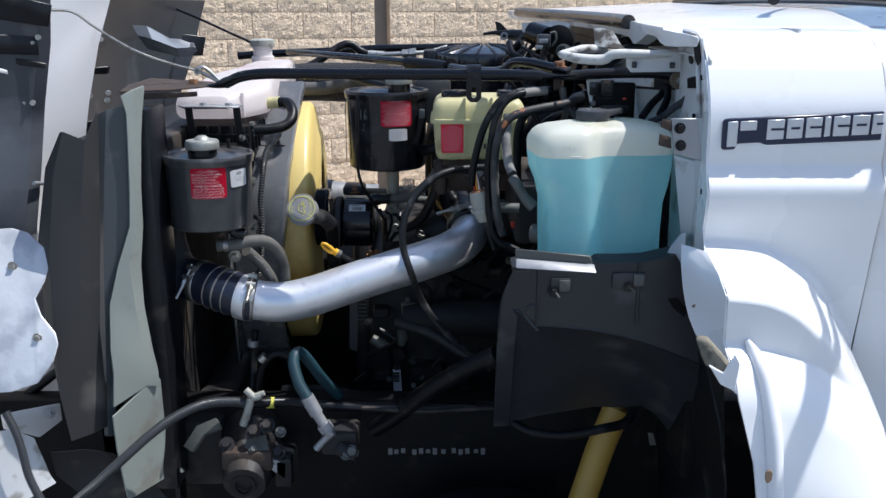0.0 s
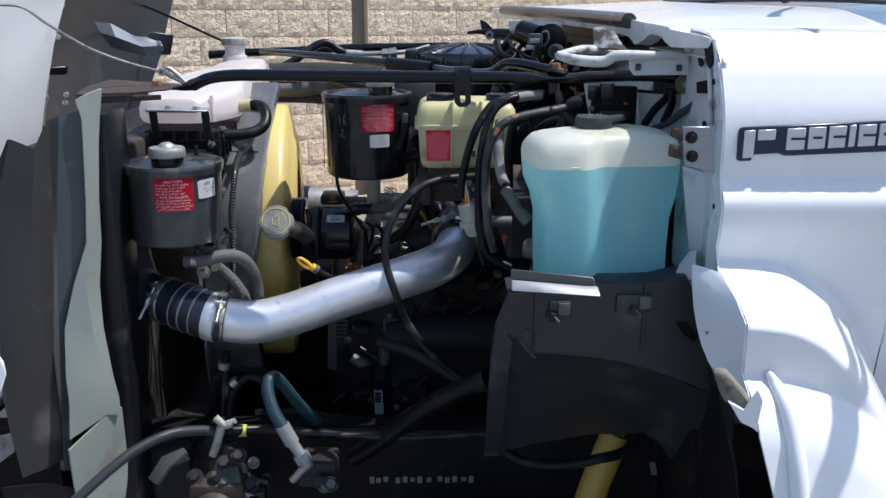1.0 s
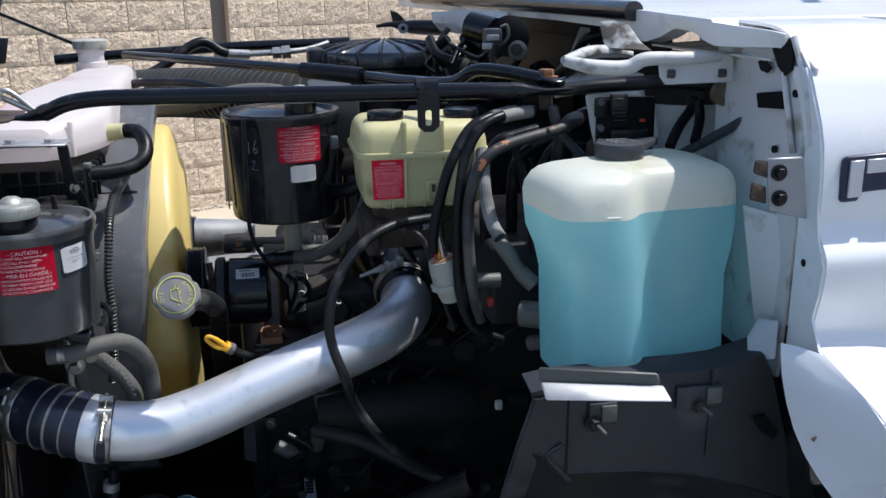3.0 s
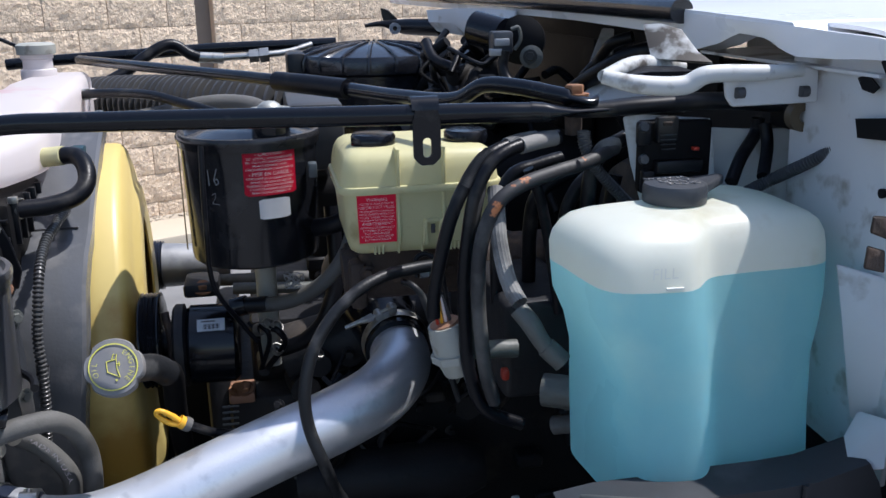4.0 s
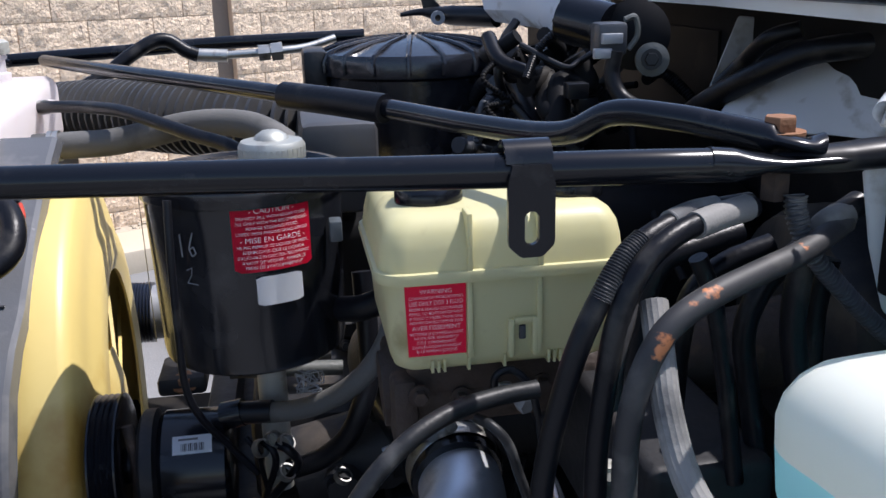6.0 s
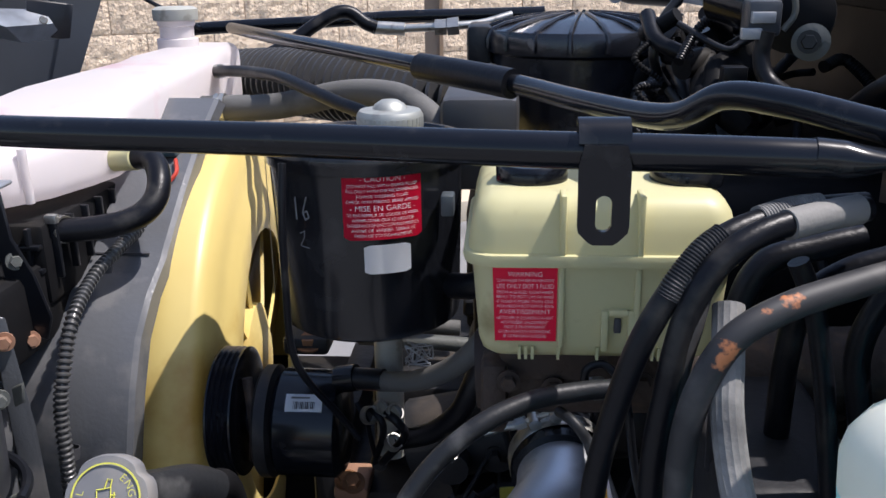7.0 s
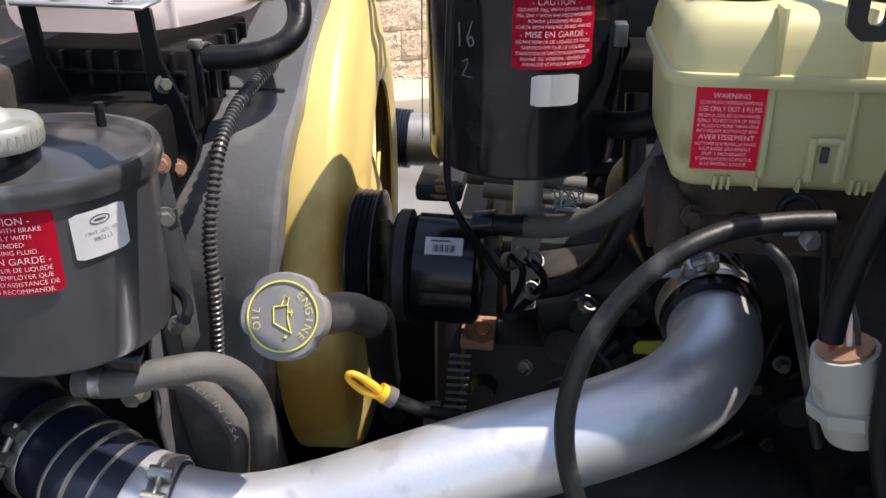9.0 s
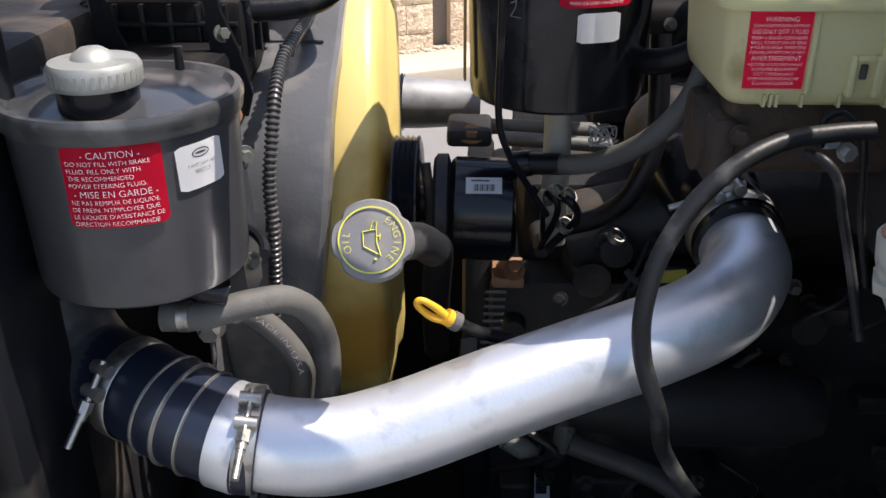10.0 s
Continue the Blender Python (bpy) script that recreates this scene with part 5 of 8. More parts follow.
part("sleeve", lathe([(0.0492, -0.013), (0.0496, -0.012), (0.0496, 0.012), (0.0492, 0.013)], sides=44, turn=towards(cw[24], cw[25] - cw[24]), cap=False), "alu", coup)


def clamp(c, way, r, facing, name="clamp"):
    """A T-bolt clamp; its bolt lies on the side that faces a direction and its tail hangs down."""
    z = Vector(way).normalized()
    x = (Vector(facing) - z * Vector(facing).dot(z)).normalized()
    y = z.cross(x)
    if y.z > 0:
        z, y = -z, -y
    m = Matrix.Translation(c) @ Matrix((x, y, z)).transposed().to_4x4()
    cl = part(name, lathe([(r, -0.0085), (r + 0.0006, -0.0100), (r + 0.0016, -0.0085), (r + 0.0016, 0.0085), (r + 0.0006, 0.0100), (r, 0.0085)], sides=44, turn=m, cap=False), "zinc", pipe_th, "bright steel T-bolt clamp")
    for bm, word in ((sweep([(r + 0.008, -0.024, 0), (r + 0.008, 0.018, 0)], 0.0030, 10, smooth_path=False), "t_bolt"), (sweep([(r + 0.006, -0.016, -0.0095), (r + 0.006, -0.016, 0.0095)], 0.0062, 14, smooth_path=False), "trunnion"),
                     (sweep([(r + 0.006, 0.006, -0.0095), (r + 0.006, 0.006, 0.0095)], 0.0062, 14, smooth_path=False), "trunnion"), (sweep([(r + 0.008, 0.014, 0), (r + 0.008, 0.025, 0)], 0.0066, 6, smooth_path=False), "nut"),
                     (sweep([(r + 0.008, 0.025, 0), (r + 0.009, 0.032, 0)], 0.0048, 12, smooth_path=False), "collar"), (sweep([(r + 0.009, 0.030, 0), (r + 0.011, 0.058, 0)], 0.0036, 12, smooth_path=False), "bolt_tail")):
        bmesh.ops.transform(bm, matrix=m, verts=bm.verts)
        part(word, bm, "zinc", cl)
    return cl


clamp((-0.535, 1.9040, 1.0630), cw[7] - cw[6], 0.0480, (0.34, -0.88, 0.36))
clamp((-0.4195, 1.8630, 1.0395), cw[-2] - cw[-6], 0.0482, (0.05, -0.52, 0.85))
part("elbow_hose", sweep([(0.060, 2.075, 1.141), (0.058, 2.11, 1.146), (0.050, 2.16, 1.160), (0.03, 2.21, 1.19)], [0.048, 0.049, 0.052, 0.055], 32), "black", pipe_th, "black rubber elbow on the engine inlet")
clamp((0.0605, 2.098, 1.1435), (-0.003, 0.03, 0.004), 0.0497, (-0.35, -0.25, 0.9))

# ---- oil filler and dipstick ----
oil = thing("oil_filler", "worn grey oil filler cap with yellow lettering on a black tube", "oil filler")
OC = Vector((-0.300, 1.863, 1.240))
ON = Vector((0.02, -0.86, 0.50)).normalized()
side = Vector((0.99, 0.02, 0.0)).cross(ON).normalized()
om = Matrix.Translation(OC) @ Matrix((-ON.cross(side), side, ON)).transposed().to_4x4()
if (om.to_3x3() @ Vector((0, 1, 0))).z < 0:
    om = om @ Matrix.Rotation(math.pi, 4, "Z")
prof = bmesh.new()
rings = []
N = 60
for r, h in ((0.018, -0.030), (0.030, -0.022), (0.034, -0.018), (0.034, -0.003), (0.0325, 0.0), (0.001, 0.0008)):
    ring = []
    for k in range(N):
        a = 2 * math.pi * k / N
        near = min(abs((a - radians(c) + math.pi) % (2 * math.pi) - math.pi) for c in (40, 146, 214, 328))
        lobe = 1 - 0.10 * math.exp(-(near / 0.15) ** 2) if r > 0.02 else 1
        ring.append(prof.verts.new((math.cos(a) * r * lobe, math.sin(a) * r * lobe, h)))
    rings.append(ring)
for a, b in zip(rings, rings[1:]):
    for k in range(N):
        prof.faces.new((a[k], a[(k + 1) % N], b[(k + 1) % N], b[k]))
prof.faces.new(rings[-1])
bmesh.ops.transform(prof, matrix=om, verts=prof.verts)
cap = part("cap", prof, "capgrey", oil)
marks = []
ring = lathe([(0.0262, 0.0010), (0.0275, 0.0012), (0.0275, 0.0018), (0.0262, 0.0018)], sides=48, turn=Matrix(), cap=False)
marks.append(ring)
for text, a0, da in (("ENGINE", 52, -19), ("OIL", 203, -17)):
    for k, ch in enumerate(text):
        b = words(ch, 0.0085)
        a = radians(a0 + da * k)
        for v in b.verts:
            v.co = Matrix.Rotation(a - math.pi / 2, 3, "Z") @ Vector((v.co.x, v.co.y + 0.0248, 0.0016))
        marks.append(b)
can = [(-0.0075, 0.0065), (0.0035, 0.0085), (0.0040, -0.002), (0.0075, -0.0125), (0.0035, -0.0105), (-0.0065, -0.0055), (-0.0075, 0.0065)]
marks.append(sweep([(x, y, 0.0014) for x, y in can], 0.0006, 4, smooth_path=False))
marks.append(sweep([(-0.0015, 0.0080, 0.0014), (0.0005, 0.0150, 0.0014), (0.0040, 0.0145, 0.0014), (0.0030, 0.0085, 0.0014)], 0.0006, 4, smooth_path=False))
marks.append(sweep([(0.0040, 0.0030, 0.0014), (0.0075, 0.0030, 0.0014)], 0.0006, 4, smooth_path=False))
marks.append(sweep([(0.0065, 0.0055, 0.0014), (0.0065, 0.0005, 0.0014)], 0.0006, 4, smooth_path=False))
marks.append(lathe([(0.0012, 0.001), (0.0012, 0.002)], (0.0035, -0.0155, 0), sides=8))
mk = joined(*marks)
bmesh.ops.transform(mk, matrix=om, verts=mk.verts)
part("lettering", mk, "ink_yellow", cap, smooth=0)
part("tube", sweep([tuple(OC - ON * 0.026), (-0.286, 1.915, 1.214), (-0.268, 1.950, 1.199), (-0.255, 1.972, 1.180)], [0.020, 0.0175, 0.017, 0.0168], 20), "worntube", oil)
# Same tube further down; the shade it sinks into is put into its colour.
part("lower_tube", sweep([(-0.258, 1.968, 1.184), (-0.253, 1.995, 1.166), (-0.258, 2.040, 1.090), (-0.262, 2.12, 0.98)], 0.0150, 18), "frame", oil, "lower filler tube, near black for the shade below")

dip = thing("dipstick", "yellow plastic dipstick handle on a black guide tube", "dipstick")
loop = [(-0.241, 1.945, 1.120), (-0.250, 1.943, 1.131), (-0.263, 1.940, 1.142), (-0.270, 1.940, 1.142), (-0.269, 1.940, 1.136), (-0.256, 1.942, 1.124), (-0.241, 1.945, 1.119)]
part("handle", sweep(loop, [0.0045, 0.004, 0.0032, 0.0032, 0.0032, 0.0040, 0.0045], 10), "yellow", dip)
part("collar", sweep([(-0.244, 1.945, 1.124), (-0.238, 1.946, 1.119)], 0.0085, 14, smooth_path=False), "yellow", dip)
part("seal", sweep([(-0.239, 1.946, 1.120), (-0.232, 1.948, 1.115)], 0.0095, 14, smooth_path=False), "dusty_rubber", dip)
part("guide_tube", sweep([(-0.233, 1.948, 1.115), (-0.206, 1.960, 1.096), (-0.166, 1.980, 1.074), (-0.117, 2.050, 1.009)], 0.0062, 12), "rubber", dip)

# ---- brace bars ----
bar = thing("brace_bar", "glossy black tubular brace bar across the engine bay", "brace bar")
part("tube", sweep([(-0.461, 1.930, 1.497), (-0.426, 1.915, 1.512), (-0.378, 1.900, 1.519), (-0.310, 1.880, 1.521), (-0.142, 1.850, 1.522), (-0.009, 1.820, 1.523), (0.124, 1.795, 1.524), (0.180, 1.790, 1.523)], 0.0112, 20), "black", bar)
part("flat_end", sweep([(0.175, 1.790, 1.524), (0.196, 1.788, 1.5225), (0.216, 1.786, 1.5235), (0.250, 1.784, 1.5245), (0.300, 1.779, 1.5262), (0.330, 1.776, 1.5275)], [0.0112, 0.0110, 0.0105, 0.0100, 0.0100, 0.0095], 18, flat=(0.15, 1.0, 0.42)), "black", bar)
part("left_flat", sweep([(-0.455, 1.928, 1.501), (-0.487, 1.940, 1.492), (-0.530, 1.945, 1.492), (-0.550, 1.945, 1.492)], [0.0112, 0.0105, 0.010, 0.009], 16, flat=(0.1, 1.0, 0.4)), "black", bar)
hk = part("hook_bracket", joined(
    sheet([[(x, 1.8085 - 0.0135 * math.sin(a), 1.530 + 0.0135 * math.cos(a)) for x in (0.046, 0.0535, 0.061, 0.0685, 0.076)] for a in (-0.9, -0.4, 0, 0.4, 0.8, 1.2, 1.57)], 0.003)), "black", bar, "black slotted bracket plate on the bar")
bm = bmesh.new()
outer_edge, inner_edge = [], []
for k in range(32):
    a = 2 * math.pi * (k + 0.5) / 32
    c, sn = math.cos(a), math.sin(a)
    inner_edge.append((0.061 + 0.0046 * c, 1.490 + 0.0046 * sn + math.copysign(0.0062, sn)))
    reach = min(0.015 / max(abs(c), 1e-6), (0.040 if sn > 0 else 0.019) / max(abs(sn), 1e-6))
    x, z = 0.061 + reach * c, 1.490 + reach * sn
    cut = max(0.0, (abs(x - 0.061) - 0.015) + (1.471 - z) + 0.008)
    outer_edge.append((x - math.copysign(cut / 2, x - 0.061), z + cut / 2))
o = [bm.verts.new((x, 1.794, z)) for x, z in outer_edge]
s = [bm.verts.new((x, 1.794, z)) for x, z in inner_edge]
for k in range(32):
    bm.faces.new((o[k], o[(k + 1) % 32], s[(k + 1) % 32], s[k]))
bmesh.ops.recalc_face_normals(bm, faces=bm.faces)
bmesh.ops.solidify(bm, geom=bm.faces[:], thickness=0.004)
part("slotted_tab", bm, "black", hk, smooth=30)

bar2 = thing("brace_bar", "black brace bar with rubber sleeve running back over the engine", "brace bar")
P2 = [(0.249, 1.786, 1.531), (0.230, 1.790, 1.535), (0.209, 1.815, 1.539), (0.179, 1.850, 1.544), (0.148, 1.890, 1.543), (0.120, 1.930, 1.523), (0.073, 2.030, 1.517), (0.009, 2.165, 1.516), (-0.088, 2.265, 1.522), (-0.216, 2.450, 1.523), (-0.342, 2.640, 1.523), (-0.493, 2.920, 1.518)]
part("tube", sweep(P2, [0.010] + [0.0098] * 11, 18, flat=(0, 0.12, 0.5)), "black", bar2)
part("sleeve", sweep([(0.010, 2.160, 1.516), (-0.037, 2.210, 1.519), (-0.088, 2.265, 1.521)], 0.0148, 24, smooth_path=False), "rubber", bar2, "black rubber sleeve")
part("clamp_bolt", hexbolt((0.229, 1.802, 1.540), (0, 0, 1), 0.011, 0.010), "rust", bar2)
part("clamp_nut", sweep([(0.229, 1.802, 1.53), (0.229, 1.802, 1.495)], 0.010, 6, smooth_path=False), "rustiron", bar2)
solo("cross_tube", sweep([(-0.738, 3.300, 1.486), (-0.638, 3.300, 1.493), (-0.433, 3.300, 1.502), (-0.234, 3.300, 1.512), (-0.070, 3.300, 1.515), (0.085, 3.300, 1.518)], 0.014, 14), "black", "black tube along the far side of the engine bay", "tube")
solo("hinge_arm", sweep([(0.214, 1.787, 1.5225), (0.235, 1.786, 1.5230), (0.262, 1.784, 1.5245), (0.295, 1.780, 1.527), (0.372, 1.770, 1.530), (0.436, 1.750, 1.528), (0.512, 1.720, 1.518)], [0.006, 0.009, 0.0125, 0.0135, 0.0135, 0.013, 0.012], 16, flat=(0.0, 1.0, 0.75)), "satin", "black hinge arm behind the striker plate", "hinge arm")


# ---- hinge and striker ----
strike = thing("hood_striker", "white painted hood striker bracket with two slots", "striker bracket")
def face_plate(t_out, slots, y, thick):
    bm = bmesh.new()
    o = [bm.verts.new((x, y, z)) for x, z in t_out]
    bm.faces.new(o)
    bmesh.ops.solidify(bm, geom=bm.faces[:], thickness=thick)
    return bm
q = [(0.330, 1.660, 1.575), (0.412, 1.660, 1.576), (0.432, 1.660, 1.572), (0.434, 1.660, 1.539), (0.342, 1.660, 1.538), (0.334, 1.660, 1.548)]
part("front_plate", plate(q, (0, 0.004, 0)), "white_in", strike)
for c in ((0.347, 1.657, 1.552), (0.416, 1.657, 1.551)):
    part("slot", sweep([(c[0] - 0.004, c[1], c[2]), (c[0] + 0.004, c[1], c[2])], 0.0055, 14, smooth_path=False), "ink_black", strike)
part("arm", sweep([(0.215, 1.680, 1.570), (0.245, 1.665, 1.563), (0.289, 1.660, 1.561), (0.312, 1.655, 1.571), (0.365, 1.655, 1.571), (0.413, 1.660, 1.571)], [0.007, 0.009, 0.0095, 0.0088, 0.008, 0.006], 16), "chipped_arm", strike)
part("arm_back", sweep([(0.215, 1.680, 1.570), (0.260, 1.720, 1.576), (0.298, 1.740, 1.574), (0.327, 1.740, 1.569)], [0.006, 0.009, 0.010, 0.008], 12), "chipped", strike)
part("bump_flag", sheet([[(0.289, 1.760, 1.612), (0.303, 1.750, 1.613), (0.321, 1.740, 1.607)], [(0.288, 1.745, 1.595), (0.306, 1.730, 1.593), (0.332, 1.720, 1.585)], [(0.289, 1.735, 1.580), (0.310, 1.720, 1.578), (0.338, 1.700, 1.576)]], 0.004), "chipped", strike, "chipped white metal flag")
part("torn_rubber", sheet([[(0.230, 1.700, 1.570), (0.260, 1.720, 1.576), (0.310, 1.720, 1.574)], [(0.236, 1.690, 1.568), (0.272, 1.700, 1.571), (0.316, 1.690, 1.571)]], 0.006), "rubber", strike)
for c in ((0.439, 1.700, 1.521), (0.468, 1.690, 1.519)):
    part("bush", lathe([(0.006, 0.0), (0.016, 0.0), (0.016, 0.012), (0.006, 0.013)], turn=towards(c, (0, -1, 0)), sides=24, cap=False), "amber", strike)
ORG, UX, UY = Vector((0.290, 1.750, 1.479)), (Vector((0.337, 1.750, 1.475)) - Vector((0.290, 1.750, 1.479))) / 100, (Vector((0.294, 1.750, 1.436)) - Vector((0.290, 1.750, 1.479))) / 100


def relay_at(u, v, y):
    q = ORG + UX * (u - 1400) + UY * (v - 400)
    return (q.x, y, q.z)


relay = thing("relay_panel", "white bracket panel carrying black relay box", "relay panel")
part("panel", plate([(0.281, 1.785, 1.514), (0.295, 1.780, 1.518), (0.373, 1.760, 1.512), (0.389, 1.760, 1.405), (0.315, 1.775, 1.406), (0.304, 1.780, 1.417), (0.292, 1.785, 1.461)], (0, 0.004, 0)), "white_in", relay)
part("relay_box", box((0.293, 1.755, 1.432), ((0.373, 1.770, 1.503)[0], 1.778, (0.284, 1.755, 1.512)[2]), 0.004), "frame", relay, "black relay carrier")
for a, b, y0 in (((1386, 380), (1424, 316), 1.746), ((1432, 372), (1490, 300), 1.744), ((1425, 450), (1545, 405), 1.742), ((1390, 500), (1425, 440), 1.744), ((1500, 505), (1560, 460), 1.744)):
    lo, hi = relay_at(a[0], a[1], y0), relay_at(b[0], b[1], y0)
    part("relay", box(lo, (hi[0], 1.756, hi[2]), 0.003), "satin", relay)
for x, y, r in ((1402, 330, 0.006), (1450, 478, 0.008), (1492, 474, 0.008), (1398, 412, 0.006), (1408, 508, 0.006)):
    part("relay_screw", lathe([(r, -0.004), (r * 0.8, 0.001), (r * 0.3, 0.001)], turn=towards(relay_at(x, y, 1.743), (0, -1, 0.2)), sides=12), "plastic", relay)
part("lit_clip", box(relay_at(1448, 326, 1.742), (relay_at(1470, 318, 1.742)[0], 1.746, relay_at(1442, 316, 1.742)[2]), 0.001), "rustiron", relay)
for k in range(4):
    part("relay_print", box(relay_at(1440, 350 + 12 * k, 1.7425), (relay_at(1478, 350, 1.7425)[0], 1.7445, relay_at(1440, 348 + 12 * k, 1.7425)[2]), 0), "plastic", relay)
part("red_plug", box((0.347, 1.745, 1.480), ((0.354, 1.745, 1.483)[0], 1.752, (0.344, 1.745, 1.484)[2]), 0.001), "redplastic", relay)

wip = thing("wiper_motor", "dark wiper motor with plug under the cowl lip", "wiper motor")
part("motor_can", sweep([(0.214, 2.220, 1.595), (0.249, 2.180, 1.584)], 0.026, 24, smooth_path=False), "black", wip)
part("gear_case", lathe([(0.034, 0), (0.036, 0.006), (0.036, 0.022), (0.02, 0.03)], turn=towards((0.280, 2.190, 1.576), (-0.4, -1, 0.1)), sides=28), "frame", wip)
part("plug", box((0.220, 2.130, 1.561), ((0.250, 2.130, 1.589)[0], 2.16, (0.221, 2.130, 1.593)[2]), 0.004), "plastic", wip)
part("crank_hub", lathe([(0.017, 0), (0.017, 0.010), (0.010, 0.012)], turn=towards((0.283, 2.150, 1.554), (-0.3, -1, 0.1)), sides=24), "castgrey", wip)
part("hub_bolt", hexbolt((0.276, 2.133, 1.556), (-0.3, -1, 0.1), 0.007, 0.006), "satin", wip)
part("plug_rib", box((0.222, 2.125, 1.573), ((0.243, 2.125, 1.582)[0], 2.132, (0.222, 2.125, 1.583)[2]), 0.001), "galv", wip)
part("plug_rib", box((0.214, 2.125, 1.559), ((0.232, 2.125, 1.568)[0], 2.132, (0.214, 2.125, 1.569)[2]), 0.001), "galv", wip)
part("plug_rim", sweep([(0.249, 2.140, 1.595), (0.260, 2.140, 1.597), (0.263, 2.140, 1.580), (0.254, 2.140, 1.566)], 0.003, 8), "castgrey", wip)
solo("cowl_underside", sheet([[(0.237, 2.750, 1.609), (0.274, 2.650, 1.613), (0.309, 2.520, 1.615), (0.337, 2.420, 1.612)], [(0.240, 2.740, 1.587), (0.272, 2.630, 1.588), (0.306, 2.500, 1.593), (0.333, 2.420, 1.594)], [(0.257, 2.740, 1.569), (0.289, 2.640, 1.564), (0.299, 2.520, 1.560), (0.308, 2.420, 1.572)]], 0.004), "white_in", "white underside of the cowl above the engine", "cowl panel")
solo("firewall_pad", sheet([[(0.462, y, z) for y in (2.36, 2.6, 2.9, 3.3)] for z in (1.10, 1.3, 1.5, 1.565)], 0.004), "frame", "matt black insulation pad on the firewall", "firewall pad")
# Added strip: keeps the gap between cowl lip and firewall dark.
solo("cowl_closing_strip", box((0.462, 1.92, 1.52), (0.468, 3.35, 1.606), 0.001), "frame", "added black strip that keeps the gap under the cowl lip dark", "closing strip")
rr = random.Random(21)
for k in range(20):
    y0 = rr.uniform(2.28, 2.75)
    x0 = 0.22 + rr.uniform(0.0, 0.18)
    z0 = 1.56 - rr.uniform(0.0, 0.15)
    pts = [(x0, y0, z0)]
    for j in range(4):
        pts.append((pts[-1][0] + rr.uniform(-0.07, 0.05), pts[-1][1] + rr.uniform(-0.10, 0.10), pts[-1][2] - rr.uniform(-0.02, 0.07)))
    solo("engine_loom", sweep(pts, rr.choice((0.005, 0.008, 0.012)), 10, 6, ribs=rr.choice((0, 220)), depth=0.0012), rr.choice(("rubber", "plastic", "frame")), "black wiring loom tangled behind the engine", "loom", "engine looms")
for k in range(26):
    x0, y0, z0 = rr.uniform(0.17, 0.30), rr.uniform(2.34, 2.58), rr.uniform(1.47, 1.585)
    pts = [(x0, y0, z0)]
    for j in range(4):
        pts.append((pts[-1][0] + rr.uniform(-0.035, 0.05), pts[-1][1] + rr.uniform(-0.05, 0.05), pts[-1][2] - rr.uniform(-0.015, 0.05)))
    solo("engine_loom", sweep(pts, rr.choice((0.004, 0.006, 0.010, 0.015)), 10, 6, ribs=rr.choice((0, 0, 220)), depth=0.0012), rr.choice(("rubber", "satin", "frame", "frame")), "black wiring loom tangled behind the engine", "loom", "engine looms")
for k in range(9):
    q = (rr.uniform(0.20, 0.40), rr.uniform(2.25, 2.6), rr.uniform(1.38, 1.52))
    solo("loom_plug", box((q[0] - 0.012, q[1] - 0.012, q[2] - 0.009), (q[0] + 0.014, q[1] + 0.01, q[2] + 0.010), 0.002), "satin" if k % 3 else "galv", "small plug in the tangled engine looms", "plug", "loom plugs")
solo("wiper_cable", sweep([(0.237, 2.130, 1.566), (0.234, 2.130, 1.543), (0.240, 2.120, 1.523), (0.255, 2.100, 1.510)], 0.008, 12), "rubber", "black wiper motor cable", "cable")
flag = thing("latch_flag", "black bent latch flag beyond the air cleaner", "latch")
part("flag", plate([(0.169, 3.000, 1.611), (0.187, 3.000, 1.607), (0.217, 3.000, 1.576), (0.206, 3.000, 1.570), (0.175, 3.000, 1.582)], (0, 0.006, 0)), "satin", flag)
part("arm", sweep([(0.131, 3.000, 1.571), (0.173, 3.000, 1.575), (0.224, 2.980, 1.568), (0.295, 2.900, 1.567)], [0.004, 0.007, 0.018, 0.02], 12), "satin", flag)
part("eye", lathe([(0.006, 0), (0.013, 0), (0.013, 0.008), (0.006, 0.008)], turn=towards((0.197, 2.970, 1.565), (0, -1, 0)), sides=20, cap=False), "galv", flag)

# ---- air cleaner and intake duct ----
air = thing("air_cleaner", "black plastic air cleaner housing with radial ribs", "air cleaner")
ac = Vector((0.125, 2.80, 1.52))
part("drum", lathe([(0.150, -0.30), (0.150, -0.035), (0.158, -0.03), (0.160, -0.006), (0.155, 0.004), (0.10, 0.018), (0.03, 0.026), (0.001, 0.026)], ac, sides=64, cap=False), "lidblack", air)
for k in range(18):
    a = 2 * math.pi * k / 18
    u = Vector((math.cos(a), math.sin(a), 0))
    part("rib", sweep([ac + u * 0.030 + Vector((0, 0, 0.0265)), ac + u * 0.10 + Vector((0, 0, 0.019)), ac + u * 0.155 + Vector((0, 0, 0.004)), ac + u * 0.1605 + Vector((0, 0, -0.025))], [0.003, 0.004, 0.004, 0.004], 6, 2), "lidblack", air)
part("intake_box", box((-0.075, 2.35, 1.36), (0.02, 2.60, 1.475), 0.012), "duct", air, "dusty black intake box")
part("mount", box((-0.06, 2.75, 1.44), (-0.02, 2.86, 1.53), 0.008), "satin", air)
solo("intake_duct", sweep([(-0.02, 2.62, 1.425), (-0.12, 2.66, 1.430), (-0.25, 2.76, 1.432), (-0.40, 2.90, 1.425), (-0.55, 3.02, 1.41)], 0.060, 28, ribs=56, depth=0.026), "duct", "dusty corrugated black intake duct", "intake duct", smooth=15)

